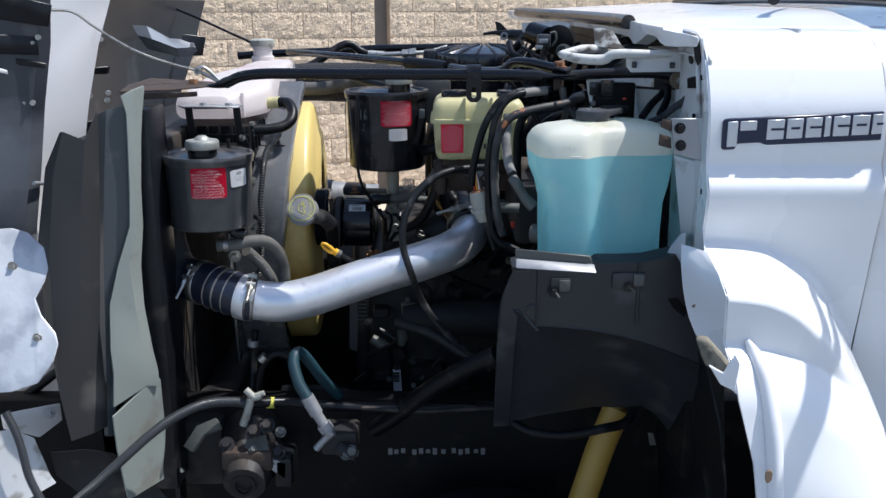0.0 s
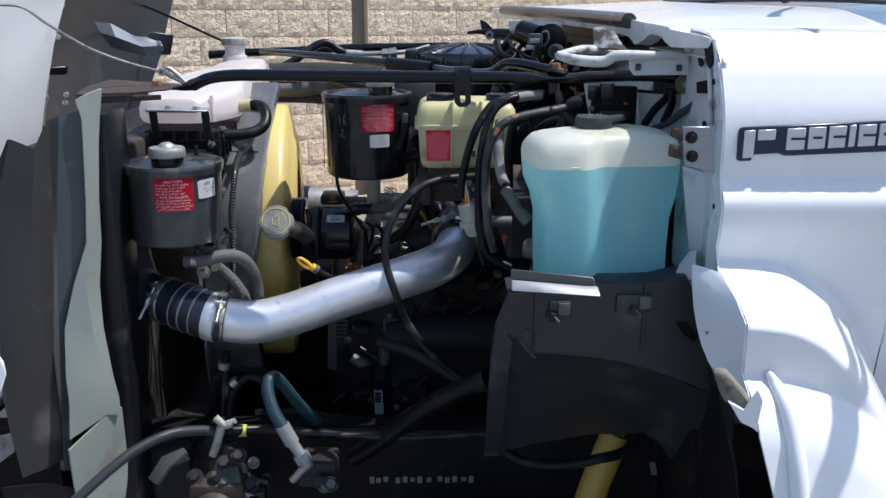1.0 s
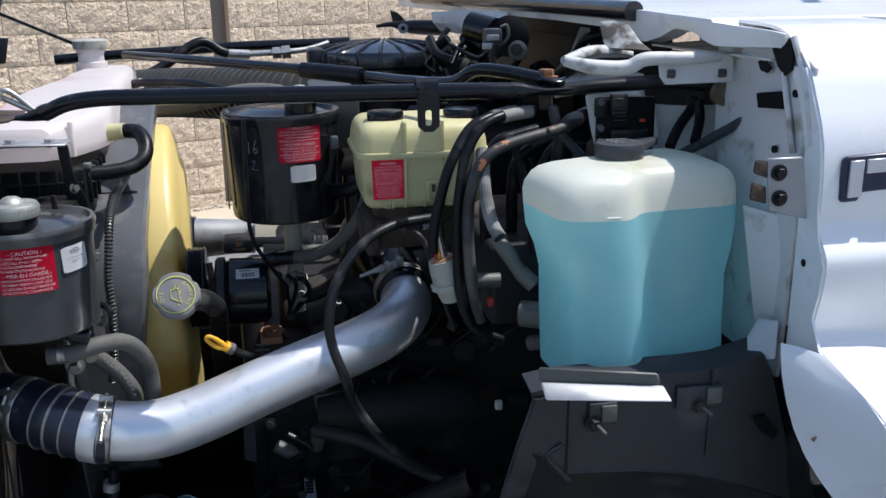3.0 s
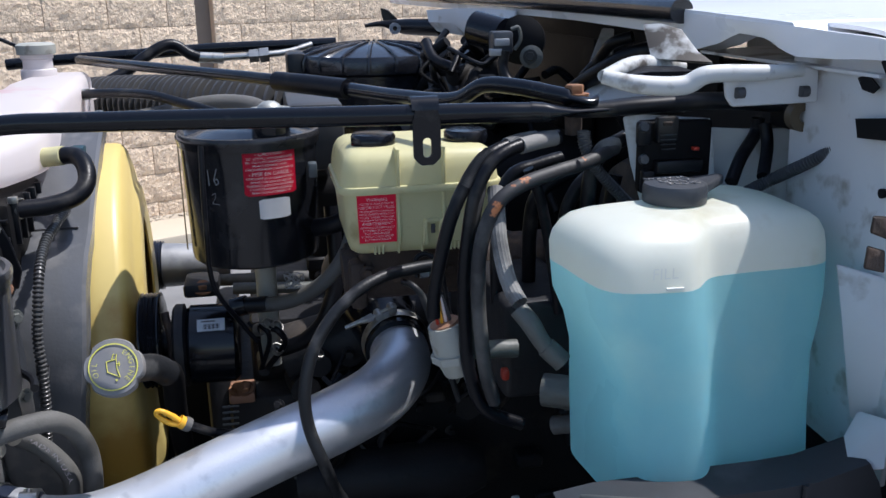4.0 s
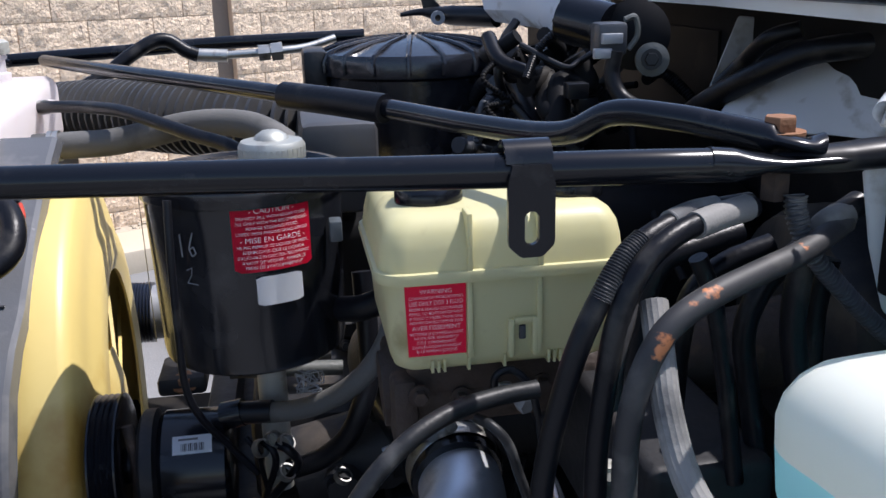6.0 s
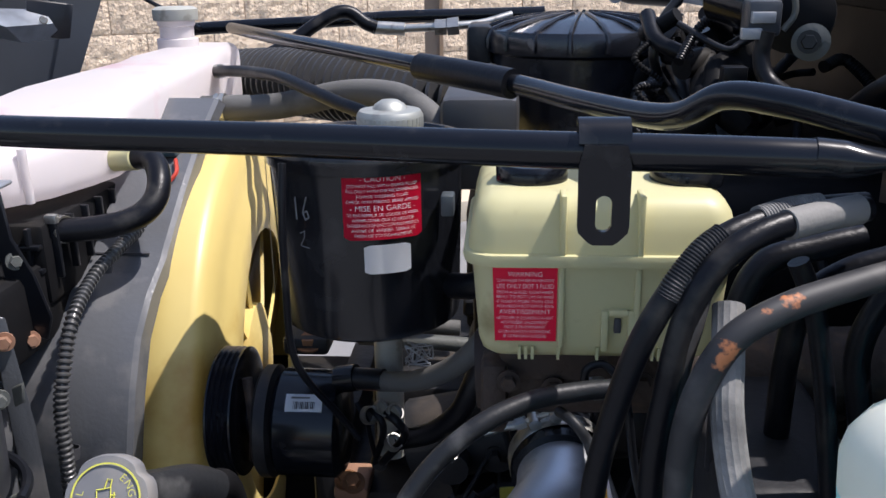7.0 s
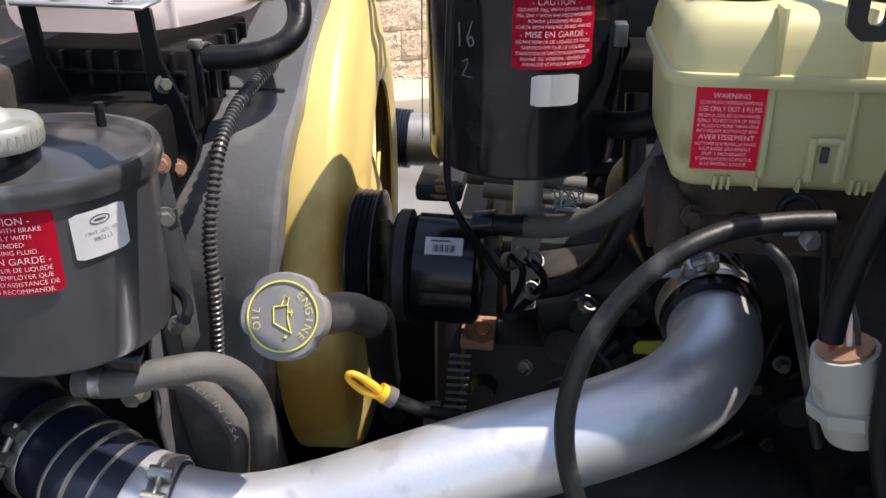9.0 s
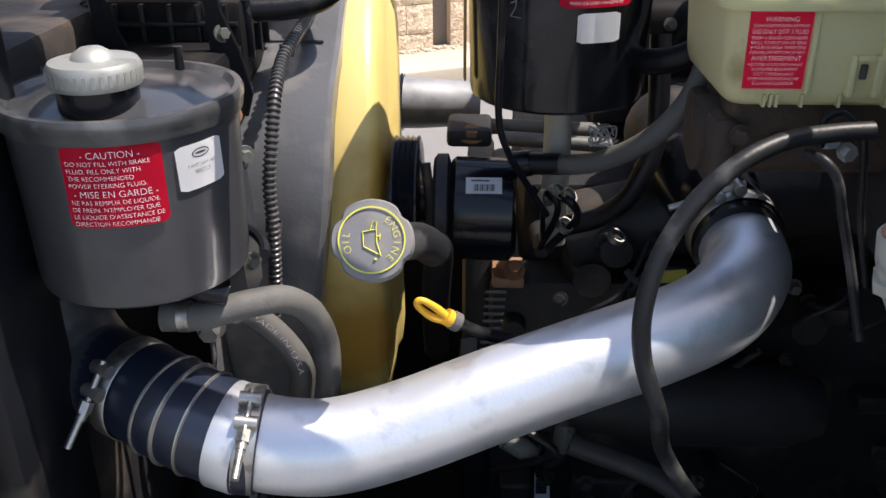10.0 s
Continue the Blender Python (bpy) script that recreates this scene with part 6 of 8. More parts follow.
# ---- coolant tank over the radiator ----
cool = thing("coolant_tank", "white translucent coolant tank with pink tint over the radiator", "coolant tank")
def cool_ring(y, x0, x1, z0, z1, r=0.02):
    out = []
    for cx, cz, a0 in ((x1 - r, z1 - r, 0), (x0 + r, z1 - r, 90), (x0 + r, z0 + r, 180), (x1 - r, z0 + r, 270)):
        for k in range(5):
            a = radians(a0 + 22.5 * k)
            out.append((cx + math.cos(a) * r, y + 0.0 * k, cz + math.sin(a) * r))
    return out
rings = [cool_ring(y, x0, x1, z0, z1) for y, x0, x1, z0, z1 in ((2.085, -0.60, -0.505, 1.412, 1.447), (2.09, -0.618, -0.492, 1.403, 1.455), (2.12, -0.624, -0.474, 1.400, 1.459), (2.16, -0.626, -0.455, 1.398, 1.461),
         (2.22, -0.626, -0.438, 1.397, 1.464), (2.265, -0.622, -0.428, 1.397, 1.472), (2.31, -0.612, -0.434, 1.398, 1.483), (2.36, -0.600, -0.432, 1.396, 1.490), (2.60, -0.580, -0.448, 1.394, 1.494),
         (2.64, -0.578, -0.446, 1.390, 1.498), (2.86, -0.575, -0.464, 1.390, 1.498), (2.90, -0.565, -0.485, 1.400, 1.484))]
bm = bmesh.new()
vr = [[bm.verts.new(p) for p in r] for r in rings]
for a, b in zip(vr, vr[1:]):
    n = len(a)
    for k in range(n):
        bm.faces.new((a[k], a[(k + 1) % n], b[(k + 1) % n], b[k]))
bm.faces.new(vr[0])
bm.faces.new(vr[-1][::-1])
part("body", bm, "tankwhite", cool)
part("neck", lathe([(0.034, 0), (0.034, 0.02), (0.028, 0.022), (0.028, 0.04), (0.031, 0.042), (0.031, 0.05)], (-0.55, 2.80, 1.49), sides=32), "tankwhite", cool)
part("pressure_cap", lathe([(0.036, 0), (0.037, 0.004), (0.037, 0.018), (0.03, 0.022), (0.001, 0.023)], (-0.55, 2.80, 1.54), sides=32, cap=False), "greywhite", cool)
part("outlet_stub", sweep([(-0.440, 2.248, 1.423), (-0.404, 2.236, 1.427)], 0.0142, 18, smooth_path=False), "cream", cool, "cream hose stub")
part("vent_stub", sweep([(-0.468, 2.700, 1.464), (-0.455, 2.690, 1.468), (-0.428, 2.672, 1.470)], 0.011, 14, smooth_path=False), "tankwhite", cool)
part("moulded_tube", sweep([(-0.455, 2.690, 1.468), (-0.466, 2.640, 1.464), (-0.4695, 2.620, 1.452), (-0.467, 2.600, 1.430), (-0.467, 2.590, 1.400)], [0.009, 0.009, 0.008, 0.007, 0.007], 12), "tankwhite", cool)
part("seam_rib", sweep([(-0.470, 2.122, 1.460), (-0.4705, 2.122, 1.440), (-0.4700, 2.124, 1.404)], 0.0045, 10), "tankwhite", cool, "moulded seam of the tank")
hold = thing("tank_bracket", "black steel bracket holding the coolant tank", "bracket")
part("flange", plate([(-0.595, 2.055, 1.432), (-0.465, 2.045, 1.432), (-0.462, 2.085, 1.434), (-0.595, 2.095, 1.434)], (0, 0, 0.004)), "galv", hold)
for x in (-0.585, -0.475):
    part("leg", plate([(x - 0.006, 2.062, 1.432), (x + 0.011, 2.062, 1.432), (x + 0.013, 2.066, 1.385), (x + 0.026, 2.073, 1.345), (x + 0.034, 2.078, 1.300), (x + 0.026, 2.078, 1.275), (x + 0.004, 2.074, 1.285), (x - 0.002, 2.068, 1.34)], (0, 0.004, 0)), "satin", hold)
for q in ((-0.49, 2.062, 1.437), (-0.55, 2.07, 1.437)):
    part("flange_bolt", hexbolt(q, (0, 0, 1), 0.008, 0.006), "galv", hold)
part("leg_bolt", hexbolt((-0.463, 2.068, 1.362), (0.7, -0.7, 0.1), 0.006, 0.006), "castgrey", hold)
part("leg_bolt", hexbolt((-0.460, 2.068, 1.28), (0.7, -0.7, 0.1), 0.006, 0.006), "copper", hold)
top = thing("radiator_top_tank", "black plastic radiator top tank with moulded ribs", "radiator tank")
part("trough", box((-0.62, 2.11, 1.30), (-0.455, 2.9, 1.385), 0.006), "frame", top)
for k in range(6):
    part("rib", box((-0.612 + 0.028 * k, 2.104, 1.30), (-0.607 + 0.028 * k, 2.114, 1.382), 0.001), "satin", top)
for z in (1.335, 1.36):
    part("rail", box((-0.618, 2.1035, z), (-0.458, 2.113, z + 0.005), 0.001), "satin", top)
for k in range(12):
    part("rib", box((-0.459, 2.125 + 0.035 * k, 1.325), (-0.448, 2.130 + 0.035 * k, 1.383), 0.001), "satin", top)

# ---- fan shroud and fan ----
SH = [(2.44, 1.462), (2.36, 1.425), (2.28, 1.375), (2.212, 1.326), (2.205, 1.320), (2.155, 1.295), (2.115, 1.262), (2.086, 1.215), (2.074, 1.16), (2.072, 1.10), (2.08, 1.0), (2.11, 0.90), (2.17, 0.81), (2.26, 0.75)]
shroud = thing("fan_shroud", "dark grey plastic radiator fan shroud", "fan shroud")
def lip(z):
    return 0.14 * max(0.0, 1.19 - max(z, 1.0))


rows = [[(-0.52, y + 0.015, z - 0.004) for y, z in SH], [(-0.50, y, z) for y, z in SH], [(-0.44, y - 0.002, z + 0.001) for y, z in SH], [(-0.377 - lip(z), y, z) for y, z in SH], [(-0.372 - lip(z), y + 0.004, z - 0.002) for y, z in SH], [(-0.371 - lip(z), y + 0.025, z - 0.012) for y, z in SH]]
part("ring", sheet(rows, 0.004), "shroud", shroud, smooth=30)
part("seam", sweep([(-0.50, 2.2065, 1.3245), (-0.39, 2.2065, 1.3245)], 0.0015, 6, smooth_path=False), "ink_black", shroud)
for q in ((-0.425, 2.085, 1.20), (-0.46, 2.075, 1.10)):
    part("shroud_clip", lathe([(0.006, 0), (0.006, 0.002), (0.003, 0.003)], turn=towards(q, (0.1, -1, 0.3)), sides=14), "castgrey", shroud)
part("side_flange", plate([(-0.508, 2.13, 1.30), (-0.508, 2.06, 1.26), (-0.508, 2.04, 1.0), (-0.508, 2.08, 0.80), (-0.508, 2.2, 0.80), (-0.508, 2.3, 1.30)], (0.005, 0, 0)), "shroud", shroud)
loom = thing("wire_loom", "black corrugated wire loom clipped to the shroud", "wire loom")
part("sleeve", sweep([(-0.407, 2.270, 1.352), (-0.416, 2.170, 1.334), (-0.421, 2.130, 1.322), (-0.419, 2.075, 1.299), (-0.420, 2.045, 1.256), (-0.423, 2.035, 1.218), (-0.422, 2.030, 1.170), (-0.426, 2.030, 1.099), (-0.435, 2.030, 1.044)], 0.0074, 12, ribs=165, depth=0.0021), "loomgrey", loom)
for c in ((-0.423, 2.165, 1.323), (-0.425, 2.045, 1.169)):
    part("tie", lathe([(0.0078, -0.006), (0.0085, -0.006), (0.0085, 0.006), (0.0078, 0.006)], turn=towards(c, (0.1, 0.2, 1)), sides=16, cap=False), "ink_black", loom)
part("plug", box((-0.414, 2.320, 1.409), ((-0.392, 2.320, 1.423)[0], 2.35, (-0.413, 2.320, 1.424)[2]), 0.003), "teal", loom, "teal plug")
part("red_wire", sweep([(-0.392, 2.320, 1.406), (-0.385, 2.300, 1.396), (-0.390, 2.290, 1.387)], 0.0025, 6), "redplastic", loom)

fan = thing("cooling_fan", "yellow plastic cooling fan with broad twisted blades", "fan")
FC = Vector((-0.379, 2.45, 1.08))
FR = 0.325
swing = Matrix.Translation(FC) @ Matrix.Rotation(radians(5.0), 4, "Z") @ Matrix.Translation(-FC)


def fan_part(name, bm, label="", smooth=60):
    bmesh.ops.transform(bm, matrix=swing, verts=bm.verts)
    return part(name, bm, "fan", fan, label, smooth)


fan_part("hub", lathe([(0.05, -0.03), (0.085, -0.02), (0.085, 0.03), (0.05, 0.04)], FC, "x", 32))
fan_part("rim", lathe([(FR - 0.004, -0.046), (FR - 0.001, -0.048), (FR, -0.045), (FR, 0.012), (FR - 0.002, 0.020), (FR - 0.010, 0.027), (FR - 0.040, 0.035), (FR - 0.066, 0.039), (FR - 0.078, 0.046), (FR - 0.112, 0.050), (FR - 0.132, 0.044), (FR - 0.132, 0.040), (FR - 0.112, 0.045), (FR - 0.080, 0.041), (FR - 0.066, 0.034), (FR - 0.040, 0.031), (FR - 0.012, 0.022), (FR - 0.006, 0.012), (FR - 0.005, -0.045)], FC, "x", 96, cap=False), "smooth yellow rim round the blades")
NB = 9
for k in range(NB):
    a0 = 2 * math.pi * k / NB + 0.42
    rows = []
    for i in range(9):
        r = 0.075 + (FR - 0.084) * i / 8
        chord = 0.08 + 0.175 * i / 8
        row = []
        for j in range(13):
            u = j / 12
            ang = a0 + (u - 0.5) * chord / r + 0.12 * i / 8
            row.append((FC.x - 0.034 + (0.062 - 0.016 * i / 8) * u + 0.008 * math.sin(math.pi * u), FC.y + math.cos(ang) * r, FC.z + math.sin(ang) * r))
        rows.append(row)
    fan_part("blade", sheet(rows, 0.005), smooth=70)

# ---- power steering pump and belt drive ----
pump = thing("steering_pump", "black power steering pump with ribbed pulley", "pump")
p0, p1 = Vector((-0.246, 2.175, 1.138)), Vector((-0.172, 2.175, 1.136))
part("body", sweep([p0, p0 + Vector((0.004, 0, 0)), p1 - Vector((0.006, 0, 0)), p1], [0.055, 0.060, 0.060, 0.052], 40, smooth_path=False), "black", pump)
part("front_plate", sweep([p0 - Vector((0.020, 0, 0)), p0 - Vector((0.016, 0, 0)), p0 - Vector((0.004, 0, 0)), p0], [0.058, 0.063, 0.063, 0.05], 40, smooth_path=False), "grimy", pump)
q0 = Vector((-0.297, 2.175, 1.150))
part("pulley", lathe([(0.02, -0.016), (0.066, -0.016), (0.072, -0.014)] + [(0.072 - 0.003 * (i % 2), -0.012 + 0.003 * i) for i in range(9)] + [(0.072, 0.014), (0.066, 0.016), (0.02, 0.016)], q0, "x", 48), "black", pump)
part("hub", sweep([q0 - Vector((0.025, 0, 0)), p0], 0.020, 20, smooth_path=False), "satin", pump)
part("belt_guard", sweep([q0 + Vector((0.022, -0.02, 0.05)), q0 + Vector((0.028, -0.03, 0.0)), q0 + Vector((0.022, -0.02, -0.05))], 0.006, 10), "rustiron", pump)
def on_pump(bm, x, angle, r):
    """Bends a flat sheet (x along the shaft, y up) round the pump body."""
    for v in bm.verts:
        a = angle + v.co.y / r
        v.co = Vector((x + v.co.x, 2.175 - math.cos(a) * (r + v.co.z), 1.137 + math.sin(a) * (r + v.co.z)))
    return bm


def strip(w, h, x=0.0, y=0.0, t=0.0007, n=6):
    """A thin flat patch that can be bent upwards."""
    bm = bmesh.new()
    g = [[bm.verts.new((x + i * w - w / 2, y + h * j / n - h / 2, t)) for i in (0, 1)] for j in range(n + 1)]
    for a, b in zip(g, g[1:]):
        bm.faces.new((a[0], a[1], b[1], b[0]))
    bmesh.ops.solidify(bm, geom=bm.faces[:], thickness=t * 0.6)
    return bm


sticker = part("sticker", on_pump(strip(0.040, 0.020), -0.209, radians(48), 0.0603), "label_white", pump, "white barcode sticker")
part("barcode", joined(*[on_pump(strip(0.0005 + 0.0005 * (k * 7 % 3), 0.008, -0.011 + 0.0019 * k, -0.003, 0.0011, 2), -0.209, radians(48), 0.0603) for k in range(13)]), "ink_black", sticker)
part("print_line", on_pump(strip(0.020, 0.0022, -0.004, 0.0055, 0.0011, 2), -0.209, radians(48), 0.0603), "capgrey", sticker)
part("reservoir_stem", sweep([(-0.178, 2.170, 1.193), (-0.156, 2.165, 1.198)], 0.015, 16, smooth_path=False), "black", pump)
part("mount_bracket", box((-0.254, 2.230, 1.192), ((-0.200, 2.250, 1.212)[0], 2.30, (-0.254, 2.230, 1.215)[2]), 0.006), "grimy", pump)
part("mount_bolt", hexbolt((-0.224, 2.240, 1.205), (0, -0.3, 1), 0.011, 0.010), "rust", pump)

# ---- engine ----
eng = thing("engine", "grimy black diesel engine with covers and brackets", "engine")
part("block", box((-0.20, 2.22, 0.55), (0.44, 2.75, 1.02), 0.02), "grimy", eng)
part("head", box((-0.16, 2.28, 1.0), (0.44, 2.70, 1.13), 0.015), "grimy", eng)
part("rocker_cover", box((0.02, 2.33, 1.12), (0.44, 2.66, 1.22), 0.03, 3), "grimy", eng)
part("front_cover", box((-0.235, 2.25, 0.60), (-0.19, 2.70, 1.06), 0.015), "grimy", eng)
part("oil_pan", box((-0.15, 2.27, 0.38), (0.44, 2.7, 0.56), 0.03), "grimy", eng)
part("manifold", sweep([(-0.10, 2.24, 1.08), (0.05, 2.22, 1.12), (0.2, 2.22, 1.14), (0.40, 2.25, 1.16)], 0.05, 20), "grimy", eng)
part("inlet_horn", sweep([(0.03, 2.20, 1.18), (0.02, 2.27, 1.20), (0.05, 2.33, 1.14)], [0.055, 0.058, 0.06], 24), "grimy", eng)
part("copper_bracket", box((-0.197, 2.200, 1.018), ((-0.156, 2.200, 1.044)[0], 2.26, (-0.197, 2.220, 1.035)[2]), 0.004), "copper", eng, "coppery bare bracket with bolt")
part("bracket_bolt", hexbolt((-0.170, 2.190, 1.050), (0, -0.6, 0.8), 0.009, 0.010), "rust", eng)
part("data_plate", plate([(-0.133, 2.200, 0.731), (-0.112, 2.200, 0.731), (-0.108, 2.200, 0.664), (-0.131, 2.200, 0.663)], (0, 0.003, 0)), "label_white", eng, "small white data plate")
part("data_lines", joined(*[box(((-0.130, 2.198, 0.732)[0], 2.1965, (-0.129, 2.198, 0.719)[2] - 0.007 * k), ((-0.115, 2.198, 0.733)[0], 2.1985, (-0.129, 2.198, 0.721)[2] - 0.007 * k + 0.003), 0) for k in range(4)]), "ink_black", eng)
part("printed_plate", plate([(-0.235, 2.160, 0.969), (-0.214, 2.160, 0.971), (-0.219, 2.160, 0.797), (-0.242, 2.160, 0.805)], (0, 0.003, 0)), "plastic", eng, "dark plate with faint printed rows")
part("faint_print", joined(*[box((-0.205 - 0.0008 * k, 2.1565, 1.035 - 0.010 * k), (-0.180 - 0.0008 * k, 2.1585, 1.038 - 0.010 * k), 0) for k in range(16)]), "slate", eng)
part("yellow_tag", plate([(-0.000, 2.170, 1.061), (0.033, 2.170, 1.064), (0.035, 2.170, 1.047), (0.001, 2.170, 1.045)], (0, 0.002, 0)), "ink_yellow", eng, "small yellow warning tag")
rng = random.Random(5)
for k in range(46):
    x, z = rng.uniform(-0.17, 0.40), rng.uniform(0.62, 1.12)
    s = rng.uniform(0.012, 0.035)
    y = 2.215 - rng.uniform(0.0, 0.06)
    if k % 3 == 0:
        part("casting_boss", sweep([(x, y, z), (x, 2.25, z)], [s * 0.7, s], 12, smooth_path=False), "grimy", eng)
    elif k % 3 == 1:
        part("casting_lug", box((x - s, y, z - s * 0.6), (x + s * 1.4, 2.25, z + s * 0.7), 0.004, 1), "grimy", eng)
    else:
        part("engine_bolt", hexbolt((x, y, z), (0, -1, 0), 0.007, 0.012), "castgrey" if k % 12 == 2 else "grimy", eng)
# Added dark mass with bumps, blocking the bright wall seen between the reservoirs.
part("upper_cover", box((-0.05, 2.46, 1.0), (0.20, 2.92, 1.325), 0.03, 3), "frame", eng)
for k in range(26):
    x, y, z = rng.uniform(-0.04, 0.19), 2.46 - rng.uniform(0, 0.05), rng.uniform(1.05, 1.31)
    if k % 2:
        part("cover_bolt", hexbolt((x, y, z), (0, -1, 0.2), 0.006, 0.010), "castgrey" if k % 5 == 0 else "grimy", eng)
    else:
        part("cover_lug", box((x - 0.02, y, z - 0.012), (x + 0.03, 2.48, z + 0.014), 0.004, 1), "grimy", eng)
# Added dark box that hides the sunlit ground below the fan.
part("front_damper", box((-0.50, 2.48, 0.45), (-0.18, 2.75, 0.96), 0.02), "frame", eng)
# Added black box that stands for the darkness behind the engine.
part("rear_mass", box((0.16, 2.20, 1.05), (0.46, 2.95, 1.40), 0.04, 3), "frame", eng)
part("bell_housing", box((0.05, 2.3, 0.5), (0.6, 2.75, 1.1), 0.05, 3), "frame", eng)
inj = [(-0.10 + 0.085 * k) for k in range(5)]
for k, x in enumerate(inj):
    part("fuel_line", sweep([(x, 2.17, 0.98), (x + 0.01, 2.12, 1.03), (x + 0.05, 2.12, 1.06), (x + 0.09, 2.18, 1.10)], 0.0030, 8), "grimy", eng)
part("injection_pump", sweep([(-0.10, 2.13, 0.90), (0.0, 2.13, 0.90), (0.16, 2.13, 0.90), (0.2, 2.13, 0.90)], [0.03, 0.05, 0.05, 0.035], 20, smooth_path=False), "grimy", eng)


# ---- hoses and wiring ----
def hose(name, points, r, mat, label, category="hose", group="", **kw):
    return solo(name, sweep(points, r, 14, 8, **kw), mat, label, category, group)


hose("coolant_hose", [(-0.412, 2.24, 1.426), (-0.384, 2.229, 1.426), (-0.369, 2.207, 1.411), (-0.368, 2.186, 1.391), (-0.383, 2.169, 1.377), (-0.415, 2.153, 1.371), (-0.461, 2.137, 1.371)], 0.0128, "rubber", "black looped coolant hose from tank to radiator")
solo("hose_clamp", joined(*[lathe([(0.0130, d), (0.0146, d), (0.0146, d + 0.0048), (0.0130, d + 0.0048)], turn=towards((-0.452, 2.140, 1.3725), (1, -0.25, 0)), sides=24, cap=False) for d in (-0.0060, 0.0016)], box((-0.458, 2.122, 1.383), (-0.446, 2.130, 1.392), 0.001)), "zinc", "zinc spring hose clamp", "hose clamp", "hose clamps")
hose("vent_hose", [(-0.452, 2.672, 1.469), (-0.418, 2.630, 1.475), (-0.380, 2.590, 1.479), (-0.340, 2.540, 1.482), (-0.295, 2.480, 1.483), (-0.233, 2.400, 1.474), (-0.197, 2.360, 1.467), (-0.157, 2.320, 1.460), (-0.135, 2.300, 1.448)], 0.0085, "rubber", "thin black vent hose from the coolant tank")
for c, d, r in (((-0.440, 2.662, 1.471), (0.7, -0.7, 0.1), 0.0088), ((-0.398, 2.530, 1.435), (1.0, 0.0, 0.02), 0.0188)):
    solo("hose_clamp", lathe([(r, -0.007), (r + 0.0018, -0.007), (r + 0.0018, -0.001), (r + 0.0004, -0.0005), (r + 0.0004, 0.0005), (r + 0.0018, 0.001), (r + 0.0018, 0.007), (r, 0.007)], turn=towards(c, d), sides=24, cap=False), "zinc", "bright zinc hose clamp on a black hose", "hose clamp", "hose clamps")
hose("upper_radiator_hose", [(-0.425, 2.530, 1.434), (-0.380, 2.530, 1.435), (-0.324, 2.520, 1.438), (-0.270, 2.510, 1.448), (-0.225, 2.500, 1.458), (-0.179, 2.480, 1.463), (-0.134, 2.450, 1.461), (-0.104, 2.420, 1.450), (-0.083, 2.400, 1.432), (-0.075, 2.390, 1.400)], 0.0182, "dusty_rubber", "thick dusty radiator hose over the engine")
hose("ac_hose", [(-0.475, 3.050, 1.451), (-0.424, 3.080, 1.477), (-0.382, 3.100, 1.507), (-0.339, 3.120, 1.531), (-0.310, 3.130, 1.531), (-0.281, 3.130, 1.511), (-0.257, 3.130, 1.501)], 0.0135, "rubber", "black air conditioning hose arching over the tube")
solo("ac_fitting", joined(sweep([(-0.263, 3.130, 1.502), (-0.201, 3.130, 1.498)], 0.013, 14, smooth_path=False), sweep([(-0.208, 3.130, 1.499), (-0.112, 3.130, 1.503), (-0.047, 3.140, 1.508), (0.014, 3.160, 1.523)], 0.008, 12), sweep([(-0.140, 3.130, 1.501), (-0.117, 3.130, 1.502)], 0.017, 6, smooth_path=False), sweep([(-0.115, 3.130, 1.502), (-0.092, 3.130, 1.504)], 0.019, 6, smooth_path=False)), "zinc", "silver air conditioning pipe fitting", "pipe fitting")
solo("far_air_pipe", sweep([(-0.393, 2.920, 1.049), (-0.337, 2.920, 1.047), (-0.270, 2.920, 1.046), (-0.215, 2.920, 1.044)], [0.052, 0.050, 0.045, 0.045], 28), "galv", "silver air pipe on the far side", "air pipe")
solo("far_air_coupling", sweep([(-0.413, 2.920, 1.051), (-0.393, 2.920, 1.049), (-0.365, 2.920, 1.048)], 0.057, 28, ribs=60, depth=0.005), "bluehose", "dark ribbed coupling on the far air pipe", "hose coupling")
solo("grey_rocker_pipe", sweep([(-0.184, 2.350, 1.165), (-0.131, 2.350, 1.162), (-0.041, 2.350, 1.156)], 0.010, 14), "castgrey", "grey metal pipe below the reservoir", "pipe")

hose("arching_hose", [(0.097, 1.905, 1.322), (0.063, 1.900, 1.321), (0.023, 1.885, 1.319), (-0.015, 1.865, 1.308), (-0.049, 1.850, 1.281), (-0.074, 1.835, 1.244), (-0.085, 1.825, 1.200), (-0.082, 1.820, 1.157), (-0.067, 1.812, 1.112), (-0.05, 1.85, 1.047), (-0.017, 1.86, 0.988), (0.027, 1.87, 0.936), (0.068, 1.88, 0.9), (0.116, 1.89, 0.871), (0.17, 1.9, 0.848)], 0.0076, "worntube", "thin dust-grey hose arching over the air pipe")
hose("steel_line", [(0.046, 1.900, 1.304), (0.056, 1.885, 1.303), (0.067, 1.880, 1.289), (0.076, 1.880, 1.260), (0.092, 1.880, 1.210), (0.111, 1.880, 1.145)], 0.0042, "worntube", "thin grey line hanging below the arch", "line")
hose("brake_line", [(0.070, 1.935, 1.298), (0.068, 1.930, 1.323), (0.082, 1.930, 1.329), (0.096, 1.925, 1.316), (0.101, 1.920, 1.295), (0.110, 1.920, 1.237), (0.126, 1.920, 1.175)], 0.0034, "satin", "thin bent dark steel brake line", "line")
G = "heater hoses"


